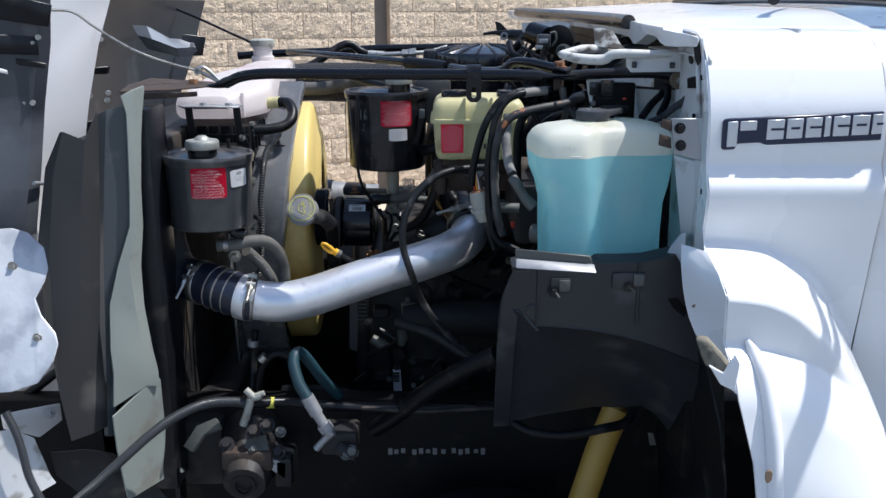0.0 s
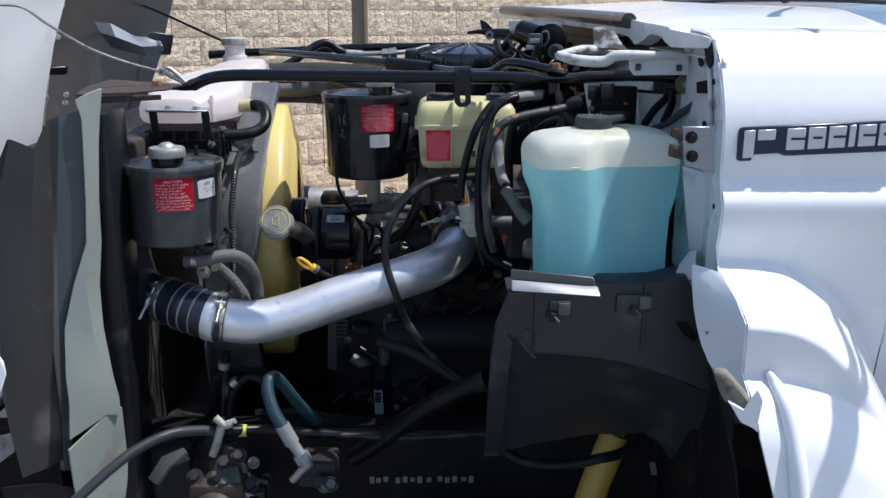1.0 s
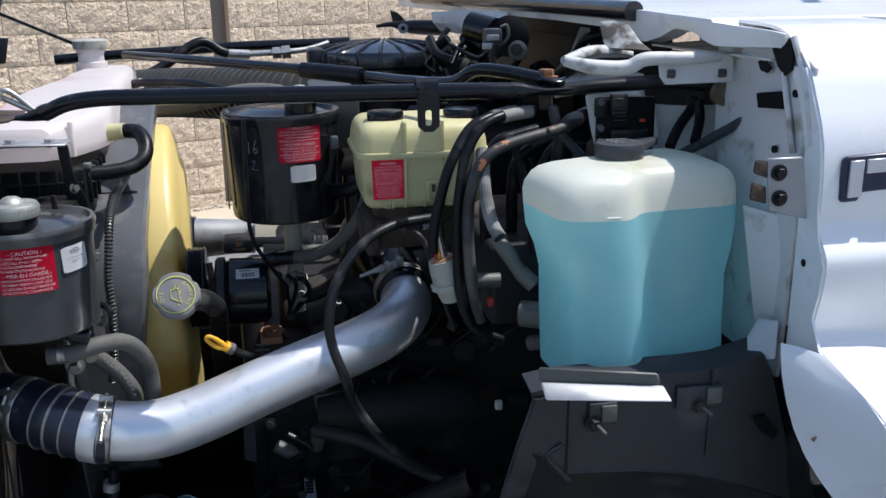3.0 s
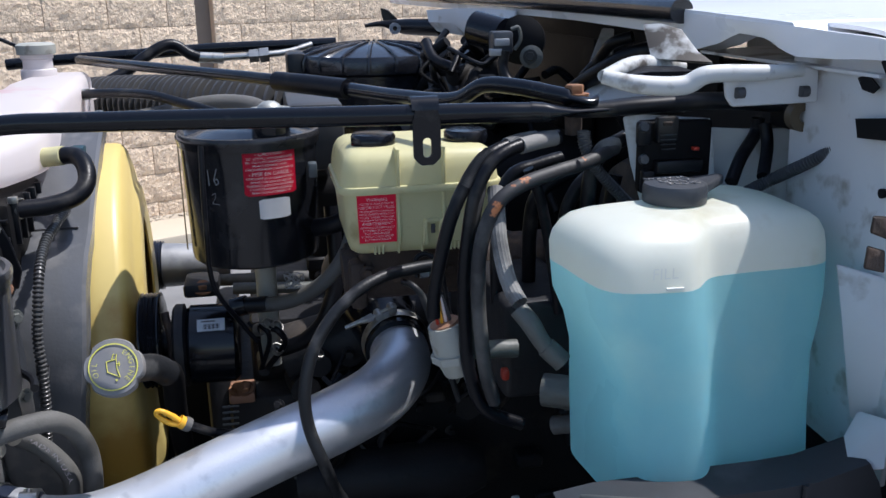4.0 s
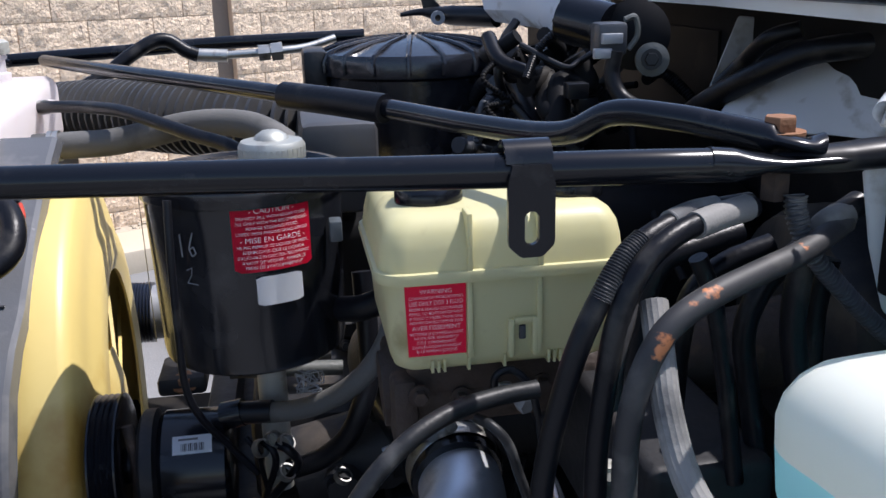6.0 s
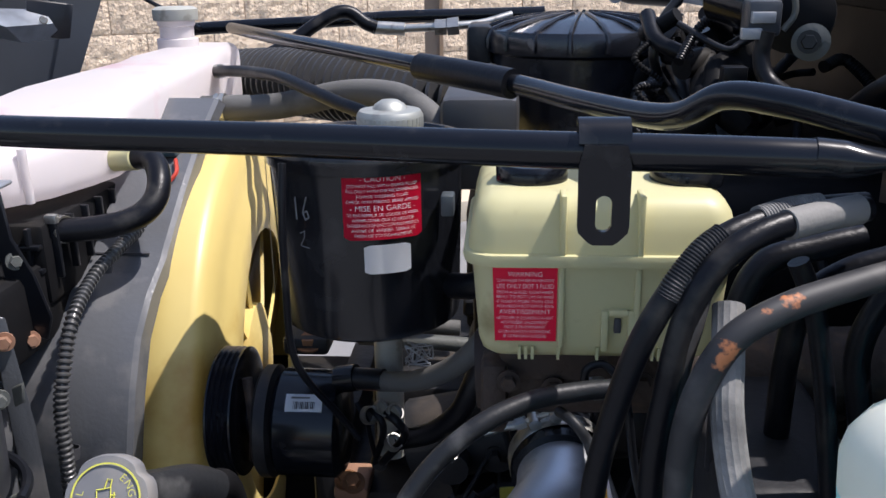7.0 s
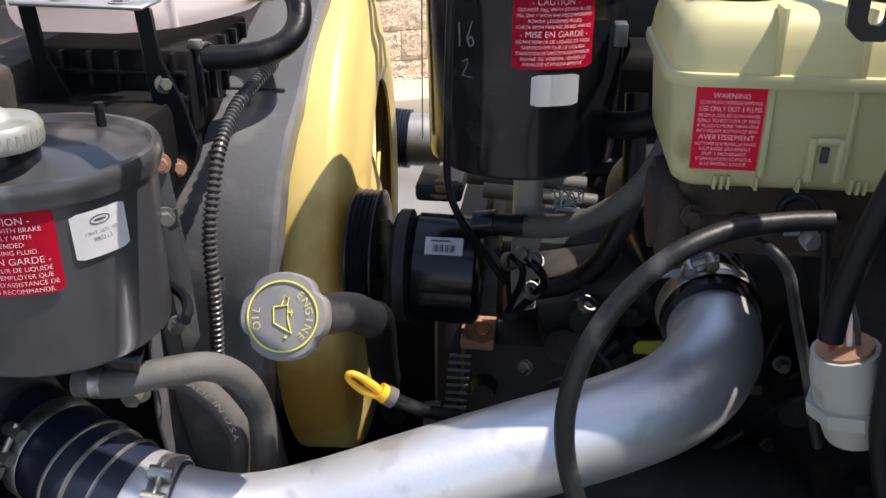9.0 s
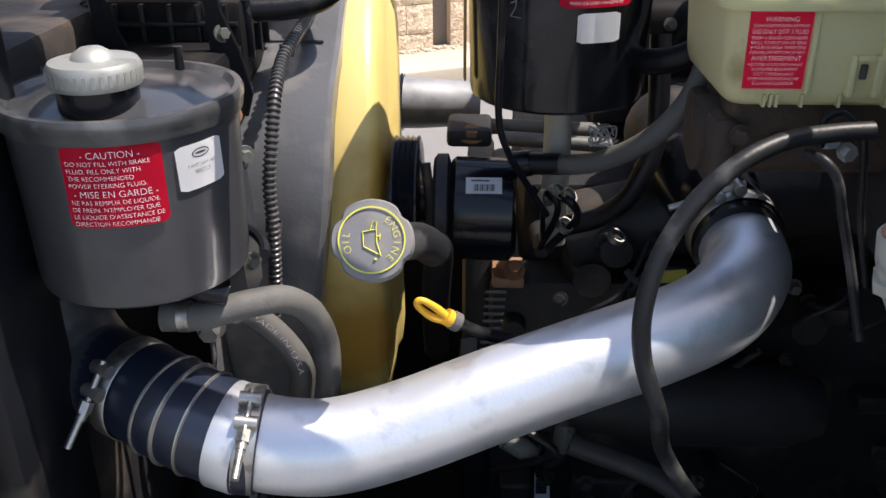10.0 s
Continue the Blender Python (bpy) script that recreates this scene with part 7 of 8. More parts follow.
def fluted(points, r, flutes=16):
    """A hose with lengthwise grooves."""
    bm = sweep(points, r, flutes * 2, 8, ends=False)
    for i, v in enumerate(bm.verts):
        if i % 2:
            k = i - i % (flutes * 2)
            v.tag = True
    ring = flutes * 2
    vs = list(bm.verts)
    for k in range(0, len(vs), ring):
        c = sum((v.co for v in vs[k:k + ring]), Vector()) / ring
        for j in range(1, ring, 2):
            vs[k + j].co = c + (vs[k + j].co - c) * 0.945
    return bm


hose("heater_hose", [(0.211, 1.800, 1.494), (0.182, 1.790, 1.494), (0.155, 1.780, 1.492), (0.124, 1.765, 1.484), (0.100, 1.755, 1.463), (0.080, 1.750, 1.427), (0.066, 1.750, 1.379), (0.058, 1.750, 1.337), (0.057, 1.750, 1.311)], 0.0074, "rubber", "black wrapped wiring hose curving down to the connector", "hose", G)
hose("heater_hose", [(0.208, 1.790, 1.494), (0.174, 1.775, 1.493), (0.142, 1.760, 1.488), (0.118, 1.750, 1.473), (0.102, 1.745, 1.442), (0.094, 1.742, 1.400), (0.089, 1.740, 1.355), (0.090, 1.740, 1.293), (0.093, 1.735, 1.249), (0.109, 1.730, 1.206), (0.152, 1.730, 1.182)], 0.0074, "rubber", "black heater hose curving down beside the tank", "hose", G)
hose("heater_hose", [(0.274, 1.790, 1.479), (0.232, 1.765, 1.470), (0.190, 1.745, 1.465), (0.152, 1.730, 1.458), (0.124, 1.722, 1.444), (0.109, 1.720, 1.419), (0.101, 1.720, 1.384), (0.100, 1.720, 1.338), (0.103, 1.720, 1.294), (0.108, 1.720, 1.252), (0.118, 1.720, 1.217)], 0.0079, "rustyhose", "black heater hose with orange rust marks", "hose", G)
solo("heater_hose", fluted([(0.126, 1.750, 1.450), (0.123, 1.730, 1.426), (0.121, 1.715, 1.404), (0.123, 1.700, 1.378), (0.126, 1.685, 1.361), (0.131, 1.670, 1.349)], 0.0088), "greyhose", "dusty grey heater hose with fluted cover", "hose", G)
solo("heater_hose", sweep([(0.110, 1.752, 1.464), (0.105, 1.748, 1.441), (0.099, 1.746, 1.414), (0.097, 1.745, 1.386)], 0.0085, 14), "rustyhose", "weathered black sleeve over a heater hose", "hose", G)
hose("heater_hose", [(0.232, 1.850, 1.459), (0.201, 1.845, 1.453), (0.170, 1.840, 1.444), (0.156, 1.840, 1.413), (0.154, 1.850, 1.351), (0.157, 1.860, 1.283)], 0.0090, "rubber", "black heater hose deep in the bundle", "hose", G)
hose("heater_hose", [(0.264, 1.860, 1.444), (0.229, 1.860, 1.432), (0.204, 1.860, 1.410), (0.200, 1.870, 1.367), (0.202, 1.880, 1.299)], 0.0090, "rubber", "black heater hose deep in the bundle", "hose", G)
hose("heater_hose", [(0.272, 1.830, 1.451), (0.244, 1.830, 1.425), (0.231, 1.830, 1.388), (0.239, 1.830, 1.338), (0.248, 1.820, 1.269)], 0.0085, "rubber", "black heater hose deep in the bundle", "hose", G)
hose("heater_hose", [(0.293, 1.830, 1.440), (0.286, 1.830, 1.402), (0.281, 1.820, 1.357), (0.273, 1.800, 1.326)], 0.0080, "rubber", "black hose behind the tank corner", "hose", G)
hose("heater_hose", [(0.177, 1.800, 1.459), (0.189, 1.800, 1.431), (0.200, 1.800, 1.384), (0.208, 1.800, 1.336), (0.216, 1.800, 1.285)], 0.0065, "rubber", "thin black hose behind the hose bundle", "hose", G)
hose("heater_hose", [(0.290, 1.800, 1.489), (0.263, 1.790, 1.478), (0.248, 1.790, 1.455), (0.244, 1.790, 1.411), (0.252, 1.790, 1.363)], 0.0088, "rubber", "black hose end under the hinge bolt", "hose", G)
solo("wire_sleeve", sweep([(0.182, 1.790, 1.495), (0.164, 1.785, 1.494), (0.145, 1.776, 1.491)], 0.0082, 18, ribs=520, depth=0.0006), "greyhose", "grey corrugated sleeve on the wiring", "wire sleeve", "wire sleeves")
solo("wire_sleeve", sweep([(0.124, 1.765, 1.485), (0.112, 1.760, 1.477), (0.100, 1.755, 1.463), (0.094, 1.753, 1.453)], 0.0082, 18, ribs=520, depth=0.0006), "worntube", "dark corrugated sleeve on the wiring", "wire sleeve", "wire sleeves")
solo("wire_sleeve", sweep([(0.203, 1.789, 1.494), (0.180, 1.778, 1.493), (0.158, 1.767, 1.491)], 0.0088, 18), "greyhose", "smooth grey sleeve over a heater hose", "wire sleeve", "wire sleeves")
solo("wire_sleeve", sweep([(0.237, 1.788, 1.500), (0.237, 1.787, 1.492), (0.239, 1.784, 1.481)], 0.0070, 16, ribs=420, depth=0.0008), "greyhose", "short grey corrugated sleeve end", "wire sleeve", "wire sleeves")
solo("wire_sleeve", sweep([(0.277, 1.794, 1.483), (0.262, 1.789, 1.480), (0.251, 1.788, 1.469)], 0.0095, 18), "greyhose", "smooth grey sleeve over a heater hose", "wire sleeve", "wire sleeves")
hose("thin_loom", [(0.236, 1.790, 1.500), (0.236, 1.785, 1.486), (0.246, 1.780, 1.463), (0.272, 1.780, 1.434), (0.304, 1.780, 1.403), (0.337, 1.780, 1.380)], 0.0068, "plastic", "thin corrugated loom toward the relay panel", "loom", ribs=300, depth=0.0014)
hose("tank_loom", [(0.447, 1.620, 1.506), (0.439, 1.650, 1.487), (0.426, 1.670, 1.472), (0.414, 1.700, 1.453), (0.385, 1.700, 1.440), (0.357, 1.690, 1.425)], 0.0068, "plastic", "corrugated loom behind the washer cap", "loom", ribs=300, depth=0.0014)
hose("tank_loom", [(0.380, 1.720, 1.449), (0.401, 1.740, 1.472), (0.427, 1.760, 1.493), (0.429, 1.760, 1.510)], 0.0072, "rubber", "black loom rising to the hinge", "loom")
hose("tank_loom", [(0.411, 1.710, 1.455), (0.431, 1.740, 1.482), (0.432, 1.750, 1.505)], 0.0068, "rubber", "black loom rising beside the relay panel", "loom")
for k, (a, lab) in enumerate((([(0.479, 2.050, 1.570), (0.431, 2.100, 1.560), (0.400, 2.140, 1.537), (0.375, 2.200, 1.503), (0.369, 2.250, 1.476)], "b"), ([(0.428, 2.120, 1.581), (0.405, 2.140, 1.571), (0.399, 2.180, 1.543), (0.382, 2.200, 1.516)], "c"))):
    hose("cowl_loom", a, 0.013 if k == 0 else 0.009, "rubber", "black wiring loom under the cowl lip", "loom", ribs=0)
solo("hose_sleeve", sweep([(0.104, 1.762, 1.336), (0.102, 1.762, 1.316), (0.101, 1.762, 1.295), (0.104, 1.762, 1.256)], [0.0072, 0.0088, 0.0090, 0.0086], 14), "greywhite", "cream plastic sleeve on a heater hose", "hose sleeve")
conn = thing("wire_connector", "off-white round wiring connector at a loom end", "connector")
cc = [(0.072, 1.765, 1.297), (0.076, 1.765, 1.281), (0.083, 1.765, 1.259), (0.089, 1.765, 1.239)]
part("shell", sweep(cc, [0.0195, 0.0215, 0.022, 0.0185], 20, smooth_path=False), "greywhite", conn)
part("collar", sweep([(0.081, 1.765, 1.265), (0.083, 1.765, 1.256)], 0.0262, 8, smooth_path=False), "greywhite", conn)
part("seal", sweep([(0.071, 1.765, 1.299), (0.072, 1.765, 1.296)], 0.0165, 20, smooth_path=False), "copper", conn)
for k, m in enumerate(("redplastic", "yellow", "ink_white", "ink_black")):
    part("wire", sweep([(cc[0][0] - 0.008 + 0.005 * k, cc[0][1], cc[0][2]), (cc[0][0] - 0.010 + 0.004 * k, cc[0][1] - 0.004, cc[0][2] + 0.018), (cc[0][0] - 0.006, cc[0][1], cc[0][2] + 0.04)], 0.0018, 6), m, conn)
fit = thing("pipe_fitting", "greenish brass hose fittings on the engine side", "pipe fitting")
part("elbow", sweep([(0.131, 1.675, 1.341), (0.141, 1.665, 1.328), (0.150, 1.660, 1.312), (0.159, 1.655, 1.299)], [0.0098, 0.0104, 0.0092, 0.0092], 16), "castgrey", fit, "grey-green metal hose ferrule")
part("fit_end", sweep([(0.155, 1.657, 1.305), (0.171, 1.650, 1.289)], 0.0108, 16, smooth_path=False), "castgrey", fit)
part("tee", sweep([(0.102, 1.755, 1.333), (0.099, 1.755, 1.301), (0.104, 1.755, 1.269), (0.134, 1.755, 1.265), (0.152, 1.755, 1.264)], 0.0105, 16), "castgrey", fit)
# Body made extra deep to keep sun off the air pipe elbow.
part("valve_body", box((0.150, 1.800, 1.177), (0.250, 2.130, 1.300), 0.010, 3), "grimy", fit, "grimy cast valve body")
part("cross_port", sweep([(0.180, 1.740, 1.217), (0.212, 1.720, 1.218)], 0.019, 18, smooth_path=False), "castgrey", fit)
part("lower_port", sweep([(0.193, 1.740, 1.171), (0.216, 1.720, 1.181)], 0.011, 14, smooth_path=False), "dusty_rubber", fit)
part("red_clip", box((0.137, 1.760, 1.222), ((0.146, 1.760, 1.234)[0], 1.772, (0.135, 1.760, 1.236)[2]), 0.003), "redplastic", fit)

hose("return_hose", [(-0.490, 1.884, 1.153), (-0.456, 1.885, 1.154), (-0.435, 1.890, 1.158), (-0.412, 1.900, 1.160), (-0.390, 1.925, 1.150), (-0.373, 1.950, 1.123), (-0.364, 1.965, 1.084), (-0.364, 1.970, 1.041), (-0.372, 1.980, 0.992), (-0.387, 1.990, 0.933)], 0.0130, "dusty_rubber", "dusty return hose curving below the reservoir", "hose", "return hoses")
hose("return_hose", [(-0.444, 1.950, 1.123), (-0.431, 1.970, 1.103), (-0.410, 1.980, 1.074), (-0.394, 1.985, 1.038), (-0.398, 1.990, 0.999), (-0.414, 2.000, 0.932)], 0.0125, "dusty_rubber", "dusty hose with printed words beside the return hose", "hose", "return hoses")
b = words("MADE IN U.S.A.", 0.0085, "LEFT")
mw = [Vector(q) for q in spline([(-0.434, 1.955, 1.119), (-0.407, 1.967, 1.087), (-0.392, 1.972, 1.047), (-0.392, 1.976, 1.016)], 8)]
for v in b.verts:
    u = min(len(mw) - 1.001, max(0.0, v.co.x / 0.075 * (len(mw) - 1)))
    i = int(u)
    p = mw[i].lerp(mw[i + 1], u - i)
    d = (mw[i + 1] - mw[i]).normalized()
    nrm = d.cross(Vector((0, -1, 0))).normalized()
    v.co = p + nrm * (-(v.co.y + 0.004)) + Vector((0, -0.0035, 0))
tagged(part("hose_print", b, "ink_white", smooth=0), "pale printed words along a dusty hose", "lettering")
solo("hose_clamp", lathe([(0.0131, -0.005), (0.0139, -0.005), (0.0139, 0.005), (0.0131, 0.005)], turn=towards((-0.470, 1.885, 1.1535), (1, 0.03, 0.03)), sides=24, cap=False), "zinc", "zinc worm hose clamp below the reservoir", "hose clamp", "hose clamps")
solo("mount_nut", joined(hexbolt((-0.465, 1.930, 1.116), (0.1, -1, -0.1), 0.0095, 0.014), lathe([(0.013, -0.004), (0.013, 0.0)], turn=towards((-0.467, 1.935, 1.114), (0.1, -1, -0.1)), sides=20)), "zinc", "zinc plated flange nut below the reservoir", "nut")
for q in ((-0.415, 1.930, 1.287), (-0.421, 1.940, 1.181)):
    solo("bracket_nut", hexbolt(q, (0.6, -0.8, 0), 0.006, 0.006), "castgrey", "zinc nut on the reservoir bracket", "nut", "bracket nuts")
hose("pressure_hose", [(-0.159, 2.165, 1.197), (-0.125, 2.155, 1.199), (-0.090, 2.140, 1.208), (-0.058, 2.120, 1.228), (-0.031, 2.100, 1.256), (-0.011, 2.090, 1.286), (0.000, 2.080, 1.317), (0.005, 2.080, 1.345)], 0.0112, "dusty_rubber", "grey braided steering hose from the pump")
hose("steering_hose", [(-0.113, 2.180, 1.114), (-0.075, 2.170, 1.130), (-0.046, 2.160, 1.159), (-0.030, 2.160, 1.193), (-0.019, 2.170, 1.223), (-0.017, 2.180, 1.253), (-0.019, 2.200, 1.335)], 0.012, "rubber", "black steering hose rising behind the reservoir")
hose("reservoir_hose", [(-0.047, 2.115, 1.325), (-0.030, 2.100, 1.330), (-0.011, 2.090, 1.339), (0.007, 2.080, 1.353)], 0.0130, "rubber", "short black hose from reservoir to brake cylinder")
solo("crimp_end", sweep([(-0.169, 2.168, 1.196), (-0.125, 2.156, 1.200)], 0.0125, 14, smooth_path=False), "satin", "black crimped hose end at the pump", "hose end")
hose("front_wire", [(-0.194, 2.055, 1.461), (-0.195, 2.045, 1.409), (-0.196, 2.045, 1.345), (-0.196, 2.050, 1.286), (-0.186, 2.060, 1.247), (-0.163, 2.080, 1.202), (-0.142, 2.090, 1.166)], 0.0036, "rubber", "thin black wire hanging in front of the reservoir", "wire")
hose("far_hose", [(-0.245, 2.380, 1.179), (-0.214, 2.380, 1.173), (-0.160, 2.380, 1.171), (-0.099, 2.380, 1.169), (-0.054, 2.380, 1.167)], 0.0105, "dusty_rubber", "grey hose lying across the engine front")
solo("torn_mesh", joined(*[sweep([tuple(Vector((-0.084, 2.130, 1.242)) + Vector((math.cos(a * 1.7) * 0.012, 0.004 * (a % 3), math.sin(a * 2.3) * 0.014))), tuple(Vector((-0.084, 2.130, 1.242)) + Vector((math.cos(a * 2.9 + 1) * 0.014, 0.003, math.sin(a * 1.3 + 2) * 0.012))), tuple(Vector((-0.084, 2.130, 1.242)) + Vector((math.cos(a * 0.7 + 2) * 0.015, 0.0, math.sin(a * 3.1 + 1) * 0.013)))], 0.0008, 4, 4) for a in range(14)]), "galv", "frayed grey mesh scrap on a hose", "mesh scrap")
for k in range(3):
    rr = random.Random(40 + k)
    x0 = -0.155 + 0.016 * k
    hose("engine_wire", [(x0, 2.15, 1.175 - 0.006 * k), (x0 + 0.012, 2.14, 1.16), (x0 + rr.uniform(0.0, 0.03), 2.15, 1.135), (x0 + rr.uniform(-0.01, 0.02), 2.17, 1.09)], 0.003 + 0.001 * (k % 3), "rubber", "short black wire by the pump", "wire", "pump wires")
for k, q in enumerate(((-0.140, 2.140, 1.166), (-0.127, 2.150, 1.169), (-0.114, 2.150, 1.164), (-0.116, 2.150, 1.128), (-0.055, 2.160, 1.110))):
    solo("hose_clip", lathe([(0.008, -0.004), (0.010, -0.004), (0.010, 0.004), (0.008, 0.004)], turn=towards(q, (0.6, -0.5, 0.3 + 0.2 * k)), sides=16, cap=False), "zinc", "small bright hose clip by the pump", "hose clip", "hose clips")

# ---- lower front: steering gear, frame, shock ----
rail = thing("frame_rail", "black truck frame rail with faint white stencil marks", "frame rail")
part("web", box((-1.3, 1.90, 0.52), (2.6, 1.96, 0.78), 0.006), "frame", rail)
part("far_web", box((-1.3, 2.78, 0.52), (2.6, 2.86, 0.78), 0.006), "frame", rail)
# Added dark slab between the rails that hides the sunlit ground.
part("crossmember", box((-0.62, 1.96, 0.50), (-0.12, 2.78, 0.62), 0.01), "frame", rail)
for k, x in enumerate((-0.128, -0.114, -0.098, -0.072, -0.056, -0.040, -0.024, -0.004, 0.020, 0.036, 0.052, 0.072, 0.088)):
    part("stencil_mark", box((x, 1.8985, 0.644 + 0.002 * (k % 3)), (x + 0.010, 1.9005, 0.660 - 0.003 * (k % 2)), 0), "capgrey", rail)
solo("shock_absorber", joined(sweep([(0.376, 1.780, 0.818), (0.337, 1.760, 0.724), (0.297, 1.740, 0.599)], 0.030, 24, smooth_path=False), sweep([(0.385, 1.785, 0.845), (0.376, 1.780, 0.818)], 0.018, 16, smooth_path=False)), "shockyellow", "yellow shock absorber below the inner fender", "shock absorber")
hose("brake_hose", [(0.131, 1.720, 0.823), (0.183, 1.700, 0.801), (0.252, 1.690, 0.799), (0.320, 1.680, 0.817), (0.381, 1.700, 0.826), (0.411, 1.740, 0.865)], 0.010, "rubber", "black brake hose below the inner fender")
gear = thing("steering_gear", "grimy steering gear box with bolted cover", "steering gear")
g0 = Vector((-0.427, 1.720, 0.672))
part("housing", sweep([(g0.x - 0.01, 1.90, g0.z + 0.03), (g0.x, 1.80, g0.z + 0.01), (g0.x, 1.73, g0.z - 0.01)], [0.07, 0.065, 0.045], 24, smooth_path=False), "grimy", gear)
part("cover", box((g0.x - 0.05, 1.74, g0.z + 0.015), (g0.x + 0.06, 1.80, g0.z + 0.06), 0.008), "rustiron", gear)
part("top_cap", lathe([(0.045, 0), (0.042, 0.02), (0.02, 0.045), (0.012, 0.06)], (g0.x + 0.01, 1.82, g0.z + 0.055), sides=28), "grimy", gear)
part("plug_ring", lathe([(0.018, 0), (0.026, 0), (0.026, 0.006), (0.018, 0.006)], turn=towards((g0.x, 1.728, g0.z - 0.01), (0, -1, 0)), sides=28, cap=False), "satin", gear)
for dx, dz in ((-0.04, 0.07), (0.07, 0.05), (0.02, 0.10), (0.05, 0.115)):
    part("gear_bolt", hexbolt((g0.x + dx, 1.76, g0.z + dz), (0, -0.7, 0.7), 0.011, 0.012), "grimy", gear)
part("bracket_ear", sheet([[(-0.567, 1.800, 0.717), (-0.536, 1.800, 0.764), (-0.494, 1.800, 0.782)], [(-0.543, 1.780, 0.713), (-0.515, 1.780, 0.754), (-0.478, 1.780, 0.768)]], 0.008), "castgrey", gear)
part("pitman", box((g0.x + 0.06, 1.75, g0.z - 0.03), (g0.x + 0.10, 1.83, g0.z + 0.04), 0.008), "satin", gear)
hose("harness", [(-0.752, 1.600, 0.683), (-0.696, 1.600, 0.731), (-0.642, 1.620, 0.779), (-0.595, 1.660, 0.814), (-0.554, 1.700, 0.835), (-0.505, 1.740, 0.845), (-0.455, 1.780, 0.833), (-0.424, 1.800, 0.818)], 0.0105, "plastic", "grey corrugated wiring harness crossing the support", "harness", ribs=260, depth=0.0014)
hose("low_hose", [(-0.424, 1.800, 0.818), (-0.357, 1.840, 0.804), (-0.234, 1.860, 0.784), (-0.108, 1.870, 0.776), (0.072, 1.870, 0.776)], 0.011, "satin", "black tube along the frame", "tube")
jn = thing("white_connector", "white plastic wiring connectors joined below the coupling", "connector")
part("plug", sweep([(-0.426, 1.790, 0.856), (-0.408, 1.790, 0.839), (-0.393, 1.790, 0.843)], 0.0075, 10), "greywhite", jn)
part("socket", sweep([(-0.415, 1.790, 0.836), (-0.427, 1.790, 0.796), (-0.436, 1.790, 0.773)], 0.009, 10), "greywhite", jn)
part("arm", sweep([(-0.414, 1.790, 0.839), (-0.386, 1.790, 0.849)], 0.006, 8, smooth_path=False), "greywhite", jn)
solo("yellow_tape", sweep([(-0.391, 1.830, 0.807), (-0.373, 1.830, 0.807)], 0.0128, 14, smooth_path=False), "ink_yellow", "band of yellow tape on the tube", "tape")
hose("drain_tube", [(-0.426, 1.920, 0.944), (-0.434, 1.920, 0.868), (-0.436, 1.900, 0.807)], 0.0085, "rubber", "thin black drain tube", "tube")
solo("tube_clamp", sweep([(-0.432, 1.920, 0.921), (-0.434, 1.920, 0.907)], 0.0125, 14, smooth_path=False), "galv", "grey clamp on the drain tube", "hose clamp", "hose clamps")
hose("bent_hose", [(-0.418, 1.880, 0.809), (-0.413, 1.880, 0.851), (-0.399, 1.880, 0.885), (-0.375, 1.880, 0.904), (-0.350, 1.880, 0.898), (-0.329, 1.880, 0.878)], 0.0095, "rubber", "bent black hose behind the connectors")
solo("hose_clip", sweep([(-0.408, 1.875, 0.889), (-0.397, 1.875, 0.900)], 0.0105, 12, smooth_path=False), "zinc", "bright clip on the bent hose", "hose clip", "hose clips")
hose("teal_hose", [(-0.239, 1.900, 0.793), (-0.270, 1.860, 0.852), (-0.299, 1.820, 0.920), (-0.314, 1.800, 0.937), (-0.318, 1.780, 0.919), (-0.304, 1.760, 0.882), (-0.286, 1.750, 0.854)], 0.0125, "teal", "dark teal hydraulic hose curving to a fitting")
solo("hose_ferrule", joined(sweep([(-0.288, 1.750, 0.858), (-0.269, 1.750, 0.819)], 0.0145, 16, smooth_path=False), sweep([(-0.269, 1.750, 0.819), (-0.241, 1.750, 0.772)], 0.011, 14, smooth_path=False), sweep([(-0.255, 1.750, 0.796), (-0.246, 1.750, 0.780)], 0.016, 6, smooth_path=False)), "galv", "grey crimped steel hose ferrule", "hose fitting")
solo("hydraulic_block", joined(box((-0.265, 1.760, 0.713), ((-0.185, 1.760, 0.764)[0], 1.84, (-0.263, 1.760, 0.767)[2]), 0.01), sweep([(-0.224, 1.750, 0.736), (-0.184, 1.740, 0.728)], 0.014, 16, smooth_path=False)), "grimy", "black hydraulic port block", "port block")
hose("cross_hose", [(-0.163, 1.900, 0.708), (-0.108, 1.880, 0.753), (-0.030, 1.840, 0.834), (0.044, 1.800, 0.898), (0.114, 1.760, 0.949)], 0.020, "rubber", "thick dark hose crossing toward the inner fender")
hose("far_low_hose", [(-0.387, 2.000, 0.763), (-0.305, 2.000, 0.763), (-0.197, 2.000, 0.748), (-0.115, 2.000, 0.726)], 0.012, "rubber", "dark hose near the frame")
axle = solo("front_axle_housing", joined(sweep([(-0.1, 1.55, 0.42), (-0.1, 2.4, 0.42), (-0.1, 3.1, 0.42)], 0.06, 16, smooth_path=False), box((-0.45, 1.98, 0.42), (0.2, 2.1, 0.50), 0.01)), "grimy", "dark front axle under the engine", "axle")
left = thing("headlamp_bracket", "white painted bracket with wiring at the grille side", "bracket")
